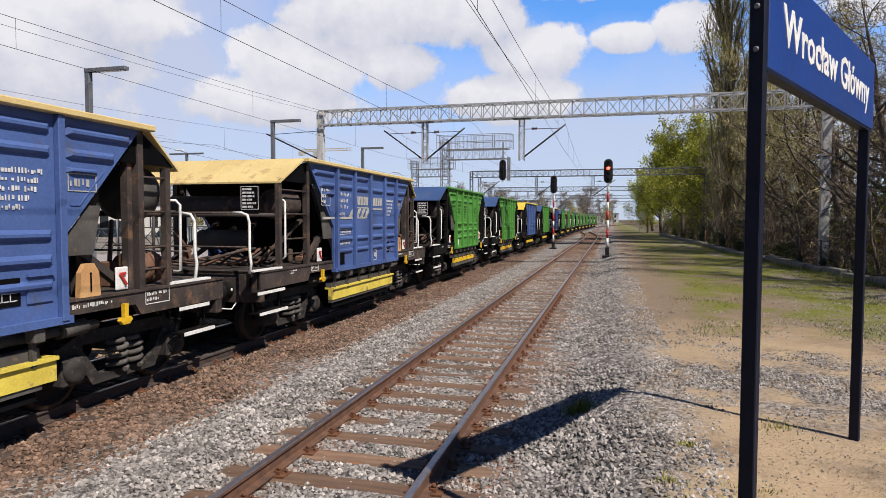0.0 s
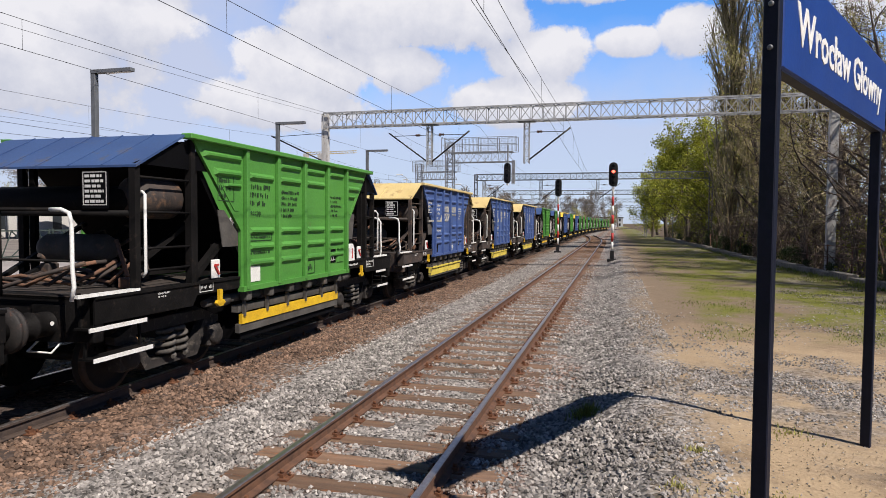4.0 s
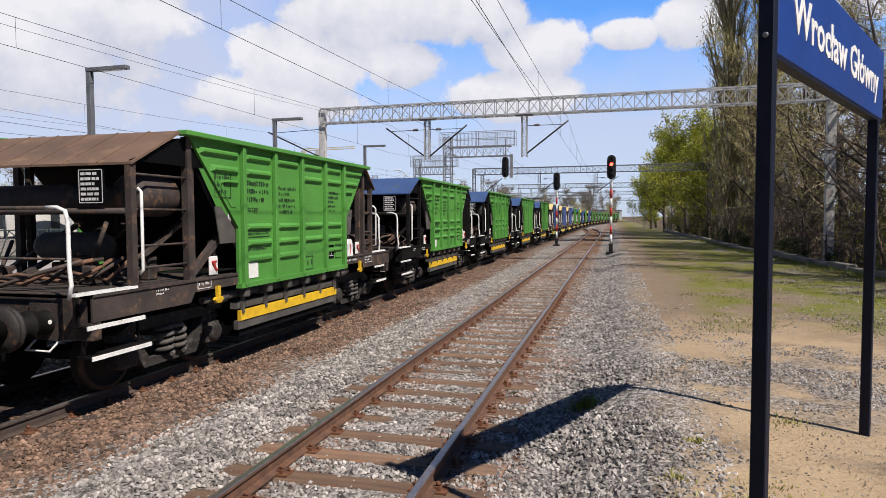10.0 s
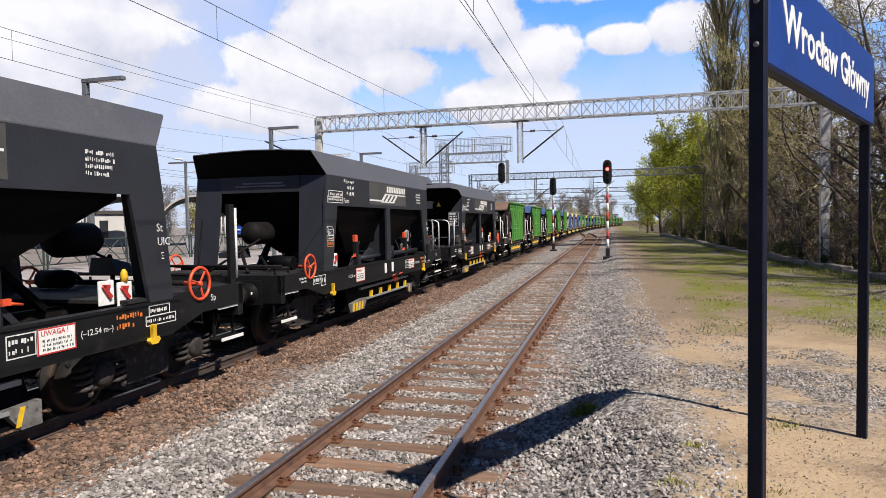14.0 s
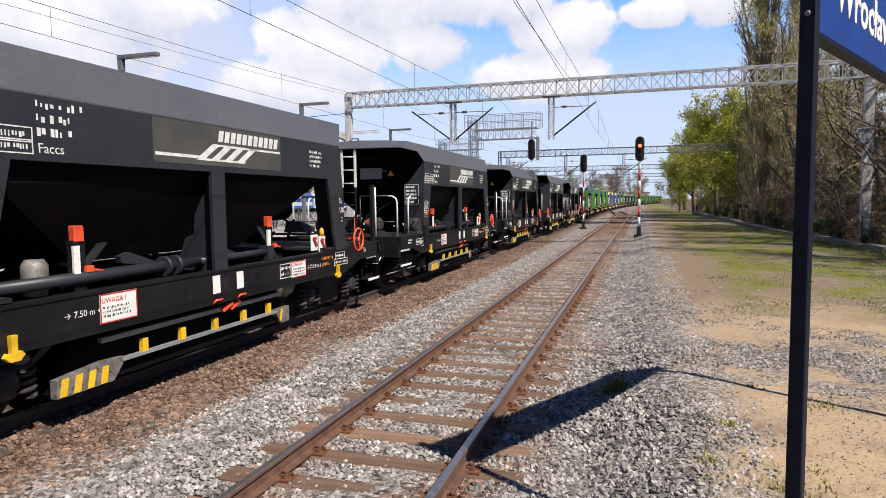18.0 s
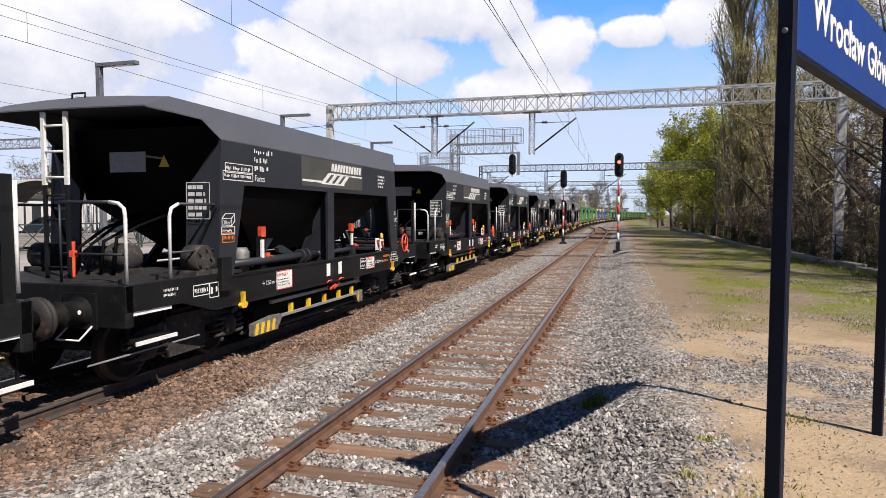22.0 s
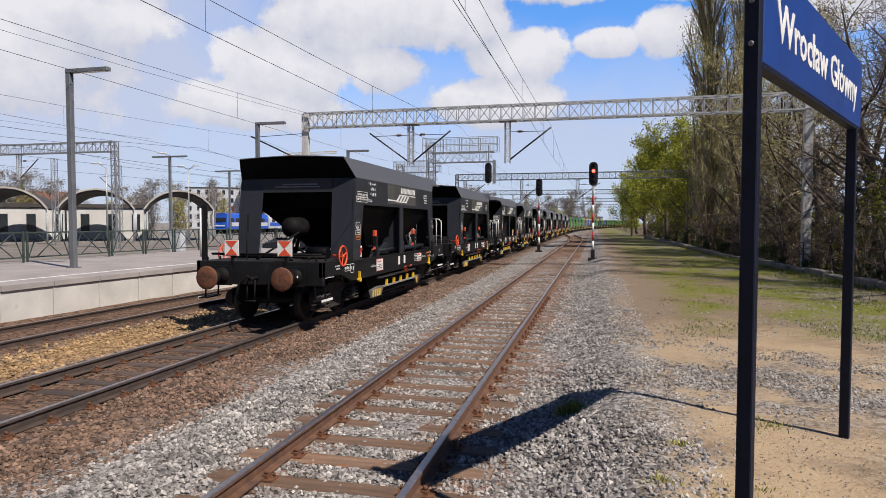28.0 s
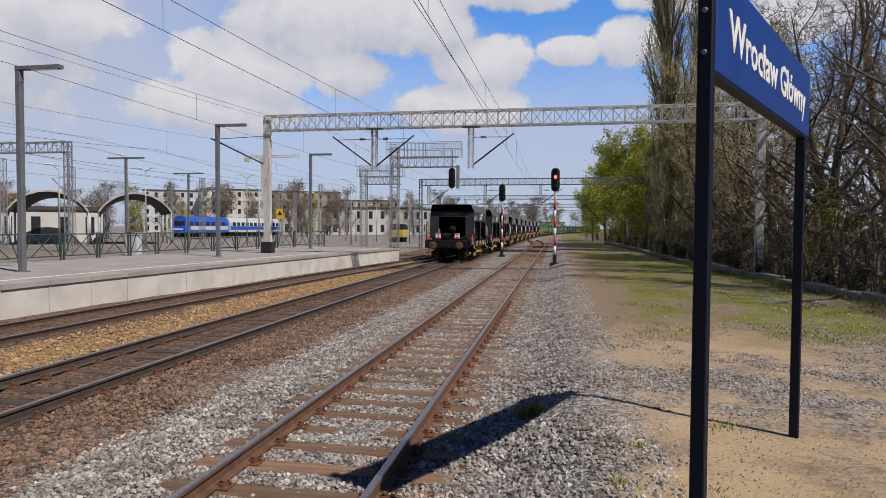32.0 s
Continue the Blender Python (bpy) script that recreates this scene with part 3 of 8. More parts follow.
# ---- ballast stones lying loose near the camera ----
def build_ballast():
    rng = np.random.default_rng(3)
    base = np.array([(1, 0, -.2), (-.5, .85, -.25), (-.45, -.9, -.15), (.2, .15, .8), (.25, -.75, .35), (-.7, .1, .4)]) * 0.5
    tri = np.array([(0, 1, 3), (1, 5, 3), (5, 4, 3), (4, 0, 3), (1, 2, 5), (2, 4, 5), (2, 0, 4), (0, 2, 1)])
    groups = {"grey_ballast": ("ballast_grey", []), "rusty_ballast": ("ballast_brown", []), "tan_ballast": ("ballast_tan", []), "sand_pebbles": ("pebble_tan", [])}

    def sow(n, x0, x1, y0, y1, kind, lo, hi):
        xs, ys = rng.uniform(x0, x1, n), rng.uniform(y0, y1, n)
        ss = rng.uniform(lo, hi, n)
        for a, c, s in zip(xs, ys, ss):
            groups[kind][1].append((a, c, s))
    for y0, y1, dens in ((3.2, 8, 560), (8, 14, 360), (14, 25, 220), (25, 42, 120)):
        n = lambda w: int(w * (y1 - y0) * dens)
        sow(n(1.7), -4.9, -3.2, y0, y1, "grey_ballast", 0.03, 0.075)
        sow(n(1.35), -2.95, -1.6, y0, y1, "grey_ballast", 0.03, 0.07)
        sow(n(1.5), -1.35, 0.15, y0, y1, "grey_ballast", 0.03, 0.075)
        sow(int(n(0.85) * 0.85), 0.15, 1.0, y0, y1, "grey_ballast", 0.025, 0.06)
        sow(int(n(1.7) * 0.85), -6.4, -4.7, y0, y1, "rusty_ballast", 0.03, 0.08)
        sow(n(0.5) // 3, -3.2, -2.9, y0, y1, "rusty_ballast", 0.02, 0.05)
        sow(n(0.5) // 2, -1.55, -1.1, y0, y1, "rusty_ballast", 0.02, 0.06)
    # a spill of grey gravel across the sand, thinning out in patches
    for _ in range(26000):
        a, c = rng.uniform(0.5, 8.2), rng.normal(9.0, 1.25) if rng.random() < 0.8 else rng.uniform(6.5, 16)
        bare = noise.noise((a * 0.9, c * 0.9, 3)) + 0.45 * noise.noise((a * 2.7, c * 2.7, 8))
        if bare > rng.uniform(-0.15, 0.22) or (c < 7.4 and a > 1.2):
            continue
        groups["grey_ballast"][1].append((a, c, rng.uniform(0.018, 0.05)))
    sow(1600, 4.0, 8.6, 8, 22, "grey_ballast", 0.02, 0.06)
    sow(900, 0.5, 3.6, 3.6, 7.4, "sand_pebbles", 0.008, 0.026)
    sow(500, 1.2, 8.0, 9.5, 16, "sand_pebbles", 0.015, 0.045)
    sow(420, 0.4, 1.3, 3.6, 7.2, "grey_ballast", 0.02, 0.045)
    sow(4200, 0.6, 4.5, 3.6, 12, "sand_pebbles", 0.006, 0.02)
    sow(2600, 0.6, 5.5, 3.6, 13, "grey_ballast", 0.008, 0.026)
    sow(300, 0.6, 3.6, 3.6, 9.0, "sand_pebbles", 0.008, 0.022)
    sow(3800, -6.6, -4.7, 8, 26, "rusty_ballast", 0.04, 0.09)
    sow(4200, -10.4, -8.4, 8, 34, "tan_ballast", 0.04, 0.10)
    for k, (mat, items) in groups.items():
        V, F = [], []
        for i, (a, c, s) in enumerate(items):
            on_sleeper = abs(((c + 2.42) + 0.295) % 0.59 - 0.295) < 0.15 and abs(a - XA) < 1.25
            if on_sleeper and rng.random() < 0.93:
                continue
            q = rng.uniform(0, 6.28)
            sc = s * rng.uniform(0.75, 1.25, 3)
            p = base * sc
            cs, sn = math.cos(q), math.sin(q)
            tilt = rng.uniform(-0.5, 0.5)
            ct, st = math.cos(tilt), math.sin(tilt)
            p = np.stack([p[:, 0], p[:, 1] * ct - p[:, 2] * st, p[:, 1] * st + p[:, 2] * ct], 1)
            p = np.stack([p[:, 0] * cs - p[:, 1] * sn, p[:, 0] * sn + p[:, 1] * cs, p[:, 2]], 1)
            z = ground_z(a, c) + s * 0.12
            F.append(tri + 6 * len(V))
            V.append(p + (a, c, z))
        me = bpy.data.meshes.new(k)
        me.from_pydata(np.concatenate(V).tolist(), [], np.concatenate(F).tolist())
        me.materials.append(M[mat])
        tagged(new(k, me), {"grey_ballast": "grey crushed stone ballast lying round the near track", "rusty_ballast": "brown rusty crushed stones beside the train's track", "tan_ballast": "tan dusty stones between the two far tracks", "sand_pebbles": "small dusty pebbles strewn on the sandy ground"}[k], "ballast", kind="stuff")


M["ballast_grey"] = material("ballast_grey", (0.385, 0.358, 0.333), (0.155, 0.142, 0.132), 4, 0.9, 0, 0.4, 60, vary=0.62, island=True)
M["ballast_brown"] = material("ballast_brown", (0.235, 0.150, 0.104), (0.095, 0.060, 0.042), 4, 0.9, 0, 0.4, 60, vary=0.6, island=True)
M["pebble_tan"] = material("pebble_tan", (0.46, 0.37, 0.26), (0.30, 0.23, 0.155), 4, 0.9, 0, 0.3, 60, vary=0.35, island=True)
M["ballast_tan"] = material("ballast_tan", (0.44, 0.295, 0.15), (0.20, 0.12, 0.06), 4, 0.9, 0, 0.3, 60, vary=0.4, island=True)
build_ballast()


# ---- the platform ----
PZ = 0.70


def build_platform():
    p = thing("platform", "pale concrete station platform with a light paved top", "platform", kind="structure")
    ys = [-30 + 3 * i for i in range(25)] + [44.5]
    ys = [v for v in ys if v <= 44.5]
    bm = bmesh.new()
    for a, c in zip(ys, ys[1:]):
        xa, xc = edge_x(a), edge_x(c)
        hexa(bm, [(-17.6, a, -0.5), (xa - 0.12, a, -0.5), (xc - 0.12, c, -0.5), (-17.6, c, -0.5), (-17.6, a, PZ - 0.13), (xa - 0.12, a, PZ - 0.13), (xc - 0.12, c, PZ - 0.13), (-17.6, c, PZ - 0.13)])
    part("platform_body", bm, "concrete", p)
    v = -30.0
    while v < 44.4:
        e = min(v + 1.49, 44.5)
        bm = bmesh.new()
        xa, xc = edge_x(v), edge_x(e)
        hexa(bm, [(xa - 0.9, v, PZ - 0.13), (xa, v, PZ - 0.13), (xc, e - 0.012, PZ - 0.13), (xc - 0.9, e - 0.012, PZ - 0.13), (xa - 0.9, v, PZ), (xa, v, PZ), (xc, e - 0.012, PZ), (xc - 0.9, e - 0.012, PZ)])
        part("coping_slab", bm, "paving", p)
        bm = bmesh.new()
        hexa(bm, [(xa - 0.13, v, -0.3), (xa - 0.05, v, -0.3), (xc - 0.05, e - 0.015, -0.3), (xc - 0.13, e - 0.015, -0.3), (xa - 0.13, v, PZ - 0.14), (xa - 0.05, v, PZ - 0.14), (xc - 0.05, e - 0.015, PZ - 0.14), (xc - 0.13, e - 0.015, PZ - 0.14)])
        part("wall_panel", bm, "concrete", p)
        v += 1.5
    bm = bmesh.new()
    for a, c in zip(ys, ys[1:]):
        xa, xc = edge_x(a) - 0.9, edge_x(c) - 0.9
        hexa(bm, [(-17.6, a, PZ - 0.13), (xa, a, PZ - 0.13), (xc, c, PZ - 0.13), (-17.6, c, PZ - 0.13), (-17.6, a, PZ - 0.004), (xa, a, PZ - 0.004), (xc, c, PZ - 0.004), (-17.6, c, PZ - 0.004)])
    part("paving", bm, "paving", p)
    bm = bmesh.new()
    for a, c in zip(ys, ys[1:]):
        xa, xc = edge_x(a) - 1.05, edge_x(c) - 1.05
        hexa(bm, [(xa - 0.12, a, PZ - 0.004), (xa, a, PZ - 0.004), (xc, c, PZ - 0.004), (xc - 0.12, c, PZ - 0.004), (xa - 0.12, a, PZ), (xa, a, PZ), (xc, c, PZ), (xc - 0.12, c, PZ)])
    part("warning_line", bm, "white_paint", p)


build_platform()


# ---- station sign ----
def build_sign():
    fx, fy = 0.845, 3.985
    bx, by = 2.36, 6.88
    d = Vector((bx - fx, by - fy, 0))
    L = d.length
    ang = math.degrees(math.atan2(d.y, d.x))
    s = thing("station_sign", "blue enamel station name sign on two dark steel posts", "sign", at=(fx, fy, GROUND_Z), turn=ang)
    for x, top in ((0, 3.75), (L, 2.985)):
        bm = bmesh.new()
        box(bm, x - 0.037, x + 0.037, -0.042, 0.042, -0.3, top, bevel=0.006)
        post = part("post", bm, "navy", s)
        for z in (3.09, 3.33, 3.57) if x == 0 else ():
            bm = bmesh.new()
            lathe(bm, [(0.016, -0.038), (0.016, -0.046), (0.008, -0.050)], 8, "x", (x, 0.0, z))
            part("bolt", bm, "lamp_grey", post)
    bm = bmesh.new()
    box(bm, 0.039, L + 0.16, -0.045, 0.045, 2.985, 3.625, bevel=0.012)
    part("board", bm, "sign_blue", s)
    bm = bmesh.new()
    box(bm, 0.06, L + 0.14, -0.036, 0.036, 2.972, 2.985)
    part("bottom_seal", bm, "navy", s)
    o = lettering("name_lettering", "Wrocław Główny", 0.345, "white_paint", s, pose(0, 0, 0), "white lettering", bold=0.006)
    xs = [v.co.x for v in o.data.vertices]
    k = 2.84 / (max(xs) - min(xs))
    o.matrix_basis = Matrix.Translation((0.31 - min(xs) * k, -0.047, 3.185)) @ pose(0, 0, 0, 90, 0, 0) @ Matrix.Diagonal((k, 1, 1, 1))


build_sign()


# ---- overhead line: gantries, wires ----
def truss(bm, a, b, w, h, n, r=0.03):
    """A lattice beam from a to b: four chords and bracing."""
    a, b = Vector(a), Vector(b)
    d = (b - a).normalized()
    side = d.cross(Vector((0, 0, 1))).normalized()
    if abs(d.z) > 0.9:
        side = Vector((1, 0, 0))
    up = side.cross(d).normalized()
    c = [side * sx * w / 2 + up * sz * h / 2 for sx, sz in ((-1, -1), (1, -1), (1, 1), (-1, 1))]
    for o in c:
        bar(bm, a + o, b + o, r * 2.4, r * 2.4)
    for i in range(n):
        p, q = a + (b - a) * (i / n), a + (b - a) * ((i + 1) / n)
        for k in range(4):
            u, v = c[k], c[(k + 1) % 4]
            if i % 2 or k in (1, 3):
                bar(bm, p + u, q + v, r * 1.2, r * 1.2)
            else:
                bar(bm, p + v, q + u, r * 1.2, r * 1.2)
            bar(bm, p + u, p + v, r * 1.2, r * 1.2)


def drop_post(parent, x, y, z0, z1, arms, base):
    """A lattice post hung under the beam, with slanting cantilever arms."""
    bm = bmesh.new()
    truss(bm, (x, y, z1), (x, y, z0), 0.26, 0.26, 6, 0.02)
    dp = part("hanging_post", bm, "mast_grey", parent)
    bm = bmesh.new()
    box(bm, x - 0.45, x + 0.45, y - 0.25, y + 0.25, z1, z1 + 0.09)
    part("saddle", bm, "lamp_grey", dp)
    for s in arms:
        bm = bmesh.new()
        tip = (x + s * 2.25, y - 0.25, z0 + 1.75)
        tube(bm, (x + s * 0.12, y, z0 + 0.18), tip, 0.045, 6)
        part("cantilever_arm", bm, "black_paint", dp)
        bm = bmesh.new()
        tube(bm, (x + s * 0.12, y, z0 + 1.62), (x + s * 1.95, y - 0.2, z0 + 1.58), 0.018, 6)
        part("top_tie", bm, "wire", dp)
        bm = bmesh.new()
        for k in range(4):
            lathe(bm, [(0.03, -0.035), (0.075, -0.01), (0.075, 0.01), (0.03, 0.035)], 8, "x", (x + s * (0.55 + 0.07 * k), y - 0.05, z0 + 1.62))
        part("insulator", bm, "insulator", dp)
    return dp


def build_gantry(y, xl, xr, z, beam_h, posts, mast_l=True, mast_r=True, n=44, near=True, foot_l=None, foot_r=None, mat="mast_grey"):
    g = thing("overhead_gantry", "grey lattice steel gantry carrying the overhead wires across the tracks", "gantry", "overhead line gantries")
    bm = bmesh.new()
    truss(bm, (xl, y, z - beam_h / 2), (xr, y, z - beam_h / 2), 0.55, beam_h, n, 0.03 if near else 0.032)
    part("lattice_beam", bm, mat, g)
    for on, x, foot in ((mast_l, xl, foot_l), (mast_r, xr, foot_r)):
        if on:
            bm = bmesh.new()
            f = -0.3 if foot is None else foot
            if near:
                for dx in (-0.17, 0.17):
                    box(bm, x + dx * 0.85 - 0.045, x + dx * 0.85 + 0.045, y - 0.13, y + 0.13, f, z)
                k = f + 0.5
                while k < z - 0.4:
                    box(bm, x - 0.12, x + 0.12, y - 0.13, y + 0.13, k, k + 0.09)
                    k += 0.7
            else:
                truss(bm, (x, y, z), (x, y, f), 0.4, 0.4, 12, 0.03)
            pale = near and mat == "mast_grey"
            if pale:
                box(bm, x - 0.15, x + 0.15, y - 0.135, y - 0.12, f + 0.6, z - 0.1)
            part("mast", bm, "mast_pale" if pale else mat, g)
    for px, arms in posts:
        drop_post(g, px, y, z - beam_h - 2.2, z - beam_h - 0.06, arms, z)
    return g


G1 = build_gantry(33.4, -15.9, 9.7, 8.27, 0.78, [(-9.75, (-1, 1)), (-4.5, (1,))], foot_l=PZ, foot_r=-0.3)
build_gantry(68.8, -14.8, 9.2, 7.45, 0.66, [(-13.9, (1,)), (-7.7, (1,)), (-1.8, (1,))], n=40, foot_l=-0.3, foot_r=-0.3, mat="lamp_grey")
build_gantry(108, -20, 11.5, 7.6, 0.7, [(-13.5, (1,)), (-9.5, (1,)), (-2.0, (1,))], n=36, near=False, mat="lamp_grey")
build_gantry(150, -34, 14, 7.7, 0.7, [(-20, (1,)), (-12, (1,)), (-4, (1,))], n=40, near=False, mat="lamp_grey")
build_gantry(205, -40, 22, 7.8, 0.8, [(-22, (1,)), (-10, (1,)), (0, (1,))], n=40, near=False, mat="lamp_grey")
build_gantry(45.0, -56, -38.4, 8.8, 0.8, [(-48, (1,))], n=22, near=False, mat="galvanised")


def hazard_plate(parent, x, y, z):
    bm = bmesh.new()
    box(bm, x - 0.2, x + 0.2, y - 0.2, y - 0.19, z, z + 0.55)
    p = part("warning_plate", bm, "yellow_paint", parent, "yellow high-voltage warning plate")
    bm = bmesh.new()
    A = [bm.verts.new(v) for v in ((x - 0.14, y - 0.206, z + 0.2), (x + 0.14, y - 0.206, z + 0.2), (x, y - 0.206, z + 0.46), (x - 0.14, y - 0.202, z + 0.2), (x + 0.14, y - 0.202, z + 0.2), (x, y - 0.202, z + 0.46))]
    for f in ((0, 1, 2), (3, 5, 4), (0, 3, 4, 1), (1, 4, 5, 2), (2, 5, 3, 0)):
        bm.faces.new([A[i] for i in f])
    bmesh.ops.recalc_face_normals(bm, faces=bm.faces)
    part("warning_triangle", bm, "black_paint", p)


hazard_plate(G1, -15.05, 33.3, 2.6)
bm = bmesh.new()
box(bm, -16.2, -15.6, 33.15, 33.65, PZ, PZ + 0.62)
part("mast_foot_band", bm, "black_paint", G1, "black painted foot")
bm = bmesh.new()
tube(bm, (-15.8, 33.4, 5.5), (-19.2, 33.2, 7.1), 0.045, 6)
tube(bm, (-15.8, 33.4, 7.2), (-19.0, 33.2, 7.05), 0.018, 6)
part("cantilever_arm", bm, "black_paint", G1)


def signal(x, y, z0, pole_h, head_h, lit, label, base=True):
    s = thing("railway_signal", label, "signal", "railway signals", at=(x, y, z0))
    n = 8
    for k in range(n):
        bm = bmesh.new()
        a, b = pole_h * k / n, pole_h * (k + 1) / n
        tube(bm, (0, 0, a), (0, 0, b), 0.07, 10)
        part("pole_band", bm, "red_paint" if k % 2 == 0 and k < 7 else "white_paint", s)
    bm = bmesh.new()
    box(bm, -0.28, 0.28, -0.28, 0.28, -0.25, 0.06, bevel=0.02)
    box(bm, -0.12, 0.12, -0.14, 0.14, 0.06, 0.55, bevel=0.02)
    part("base", bm, "signal_black", s)
    head(s, 0, 0, pole_h + 0.05, head_h, lit)
    return s


def head(s, x, y, z, h, lit):
    """A long lamp housing with round ends, hooded lenses."""
    w = 0.26
    bm = bmesh.new()
    out = []
    for i in range(9):
        t = math.pi * i / 8
        out.append((x + w * math.cos(t), z + h - w + w * math.sin(t)))
    for i in range(9):
        t = math.pi + math.pi * i / 8
        out.append((x + w * math.cos(t), z + w + w * math.sin(t)))
    A = [bm.verts.new((a, y - 0.13, c)) for a, c in out]
    B = [bm.verts.new((a, y - 0.07, c)) for a, c in out]
    bm.faces.new(A)
    bm.faces.new(B[::-1])
    for i in range(len(out)):
        j = (i + 1) % len(out)
        bm.faces.new((A[i], B[i], B[j], A[j]))
    bmesh.ops.recalc_face_normals(bm, faces=bm.faces)
    box(bm, x - 0.16, x + 0.16, y - 0.07, y + 0.2, z + 0.1, z + h - 0.1, bevel=0.03)
    hd = part("signal_head", bm, "signal_black", s, "black signal head")
    n = 4
    for k in range(n):
        zc = z + 0.22 + (h - 0.44) * k / (n - 1)
        bm = bmesh.new()
        lathe(bm, [(0.10, -0.135), (0.10, -0.24), (0.11, -0.24), (0.11, -0.135)], 12, "y", (x, y, zc), caps=False)
        part("lens_hood", bm, "signal_black", hd)
        bm = bmesh.new()
        lathe(bm, [(0.098, -0.136), (0.094, -0.17), (0.03, -0.20)], 12, "y", (x, y, zc))
        part("lens", bm, "signal_red" if k == lit else "lens_dark", hd, "glowing red lens" if k == lit else "")
    bm = bmesh.new()
    box(bm, x - 0.09, x + 0.09, y - 0.1, y + 0.1, z - 0.14, z, bevel=0.02)
    part("head_bracket", bm, "white_paint", hd)


M["lens_dark"] = material("dark_lens", (0.02, 0.02, 0.022), None, 5, 0.12, 0, 0)
signal(-0.14, 39.8, 0.0, 4.35, 1.45, 2, "railway signal showing red on a red and white striped pole")
signal(-4.52, 53.2, -0.15, 4.45, 1.45, -1, "dark railway signal on a red and white striped pole")


def lamp(x, y, arm, double=False, h=6.3, z=PZ):
    o = thing("platform_lamp", "grey square-section platform lamp with a flat arm", "lamp post", "platform lamps", at=(x, y, z))
    bm = bmesh.new()
    box(bm, -0.085, 0.085, -0.085, 0.085, 0, h, bevel=0.008)
    box(bm, -0.16, 0.16, -0.16, 0.16, -0.01, 0.03)
    part("pole", bm, "lamp_grey", o)
    bm = bmesh.new()
    x0 = -arm if double else -0.085
    box(bm, x0, arm, -0.10, 0.10, h, h + 0.12, bevel=0.008)
    a = part("arm", bm, "lamp_grey", o)
    for s in ((-1, 1) if double else (1,)):
        bm = bmesh.new()
        box(bm, min(s * 0.5, s * (arm - 0.1)), max(s * 0.5, s * (arm - 0.1)), -0.07, 0.07, h - 0.015, h)
        part("light_panel", bm, "white_paint", a)
    return o


lamp(-16.6, 17.5, 1.5)
lamp(-16.3, 28.8, 1.5)
lamp(-16.5, 41.2, 1.5)
lamp(-16.6, 6.0, 1.5)
lamp(-34.0, 46.0, 1.6, True, 7.5, 0.02)
lamp(-36.0, 58.0, 1.6, True, 7.3, 0.02)


def fence():
    """Panels of tube fence with crossed bars, one thing each."""
    def panel(first):
        o = thing("fence_panel", "dark green tubular fence panel with crossed bars", "fence", "platform fence")
        W = 2.1
        for y in (0.06, W - 0.06):
            bm = bmesh.new()
            box(bm, -0.03, 0.03, y - 0.03, y + 0.03, 0, 1.16)
            part("post", bm, "fence_green", o)
        for z in (1.10, 0.18):
            bm = bmesh.new()
            box(bm, -0.025, 0.025, 0, W, z - 0.025, z + 0.025)
            part("rail", bm, "fence_green", o)
        for a, b in (((0, 0.5, 0.2), (0, 1.6, 1.08)), ((0, 1.6, 0.2), (0, 0.5, 1.08)), ((0, 0.12, 0.2), (0, 0.5, 1.08)), ((0, W - 0.12, 0.2), (0, 1.6, 1.08))):
            bm = bmesh.new()
            bar(bm, a, b, 0.03, 0.03)
            part("cross_bar", bm, "fence_green", o)
        return o
    first = panel(True)
    y = -2.0
    items = []
    while y < 47:
        items.append(y)
        y += 2.15

    def fx(v):
        return -20.6 + (0.16 * (v - 30) if v > 30 else 0)
    for k, v in enumerate(items):
        m = pose(fx(v), v, PZ, 0, 0, -9 if v > 30 else 0)
        if k == 0:
            first.matrix_basis = m
        else:
            copy_thing(first, m)


fence()
bm = bmesh.new()
box(bm, -21.2, -17.55, -30, 46, -0.5, PZ - 0.006)
tagged(mesh_object("platform_back", bm, "paving"), "light paved rear strip of the platform", "platform", kind="structure")


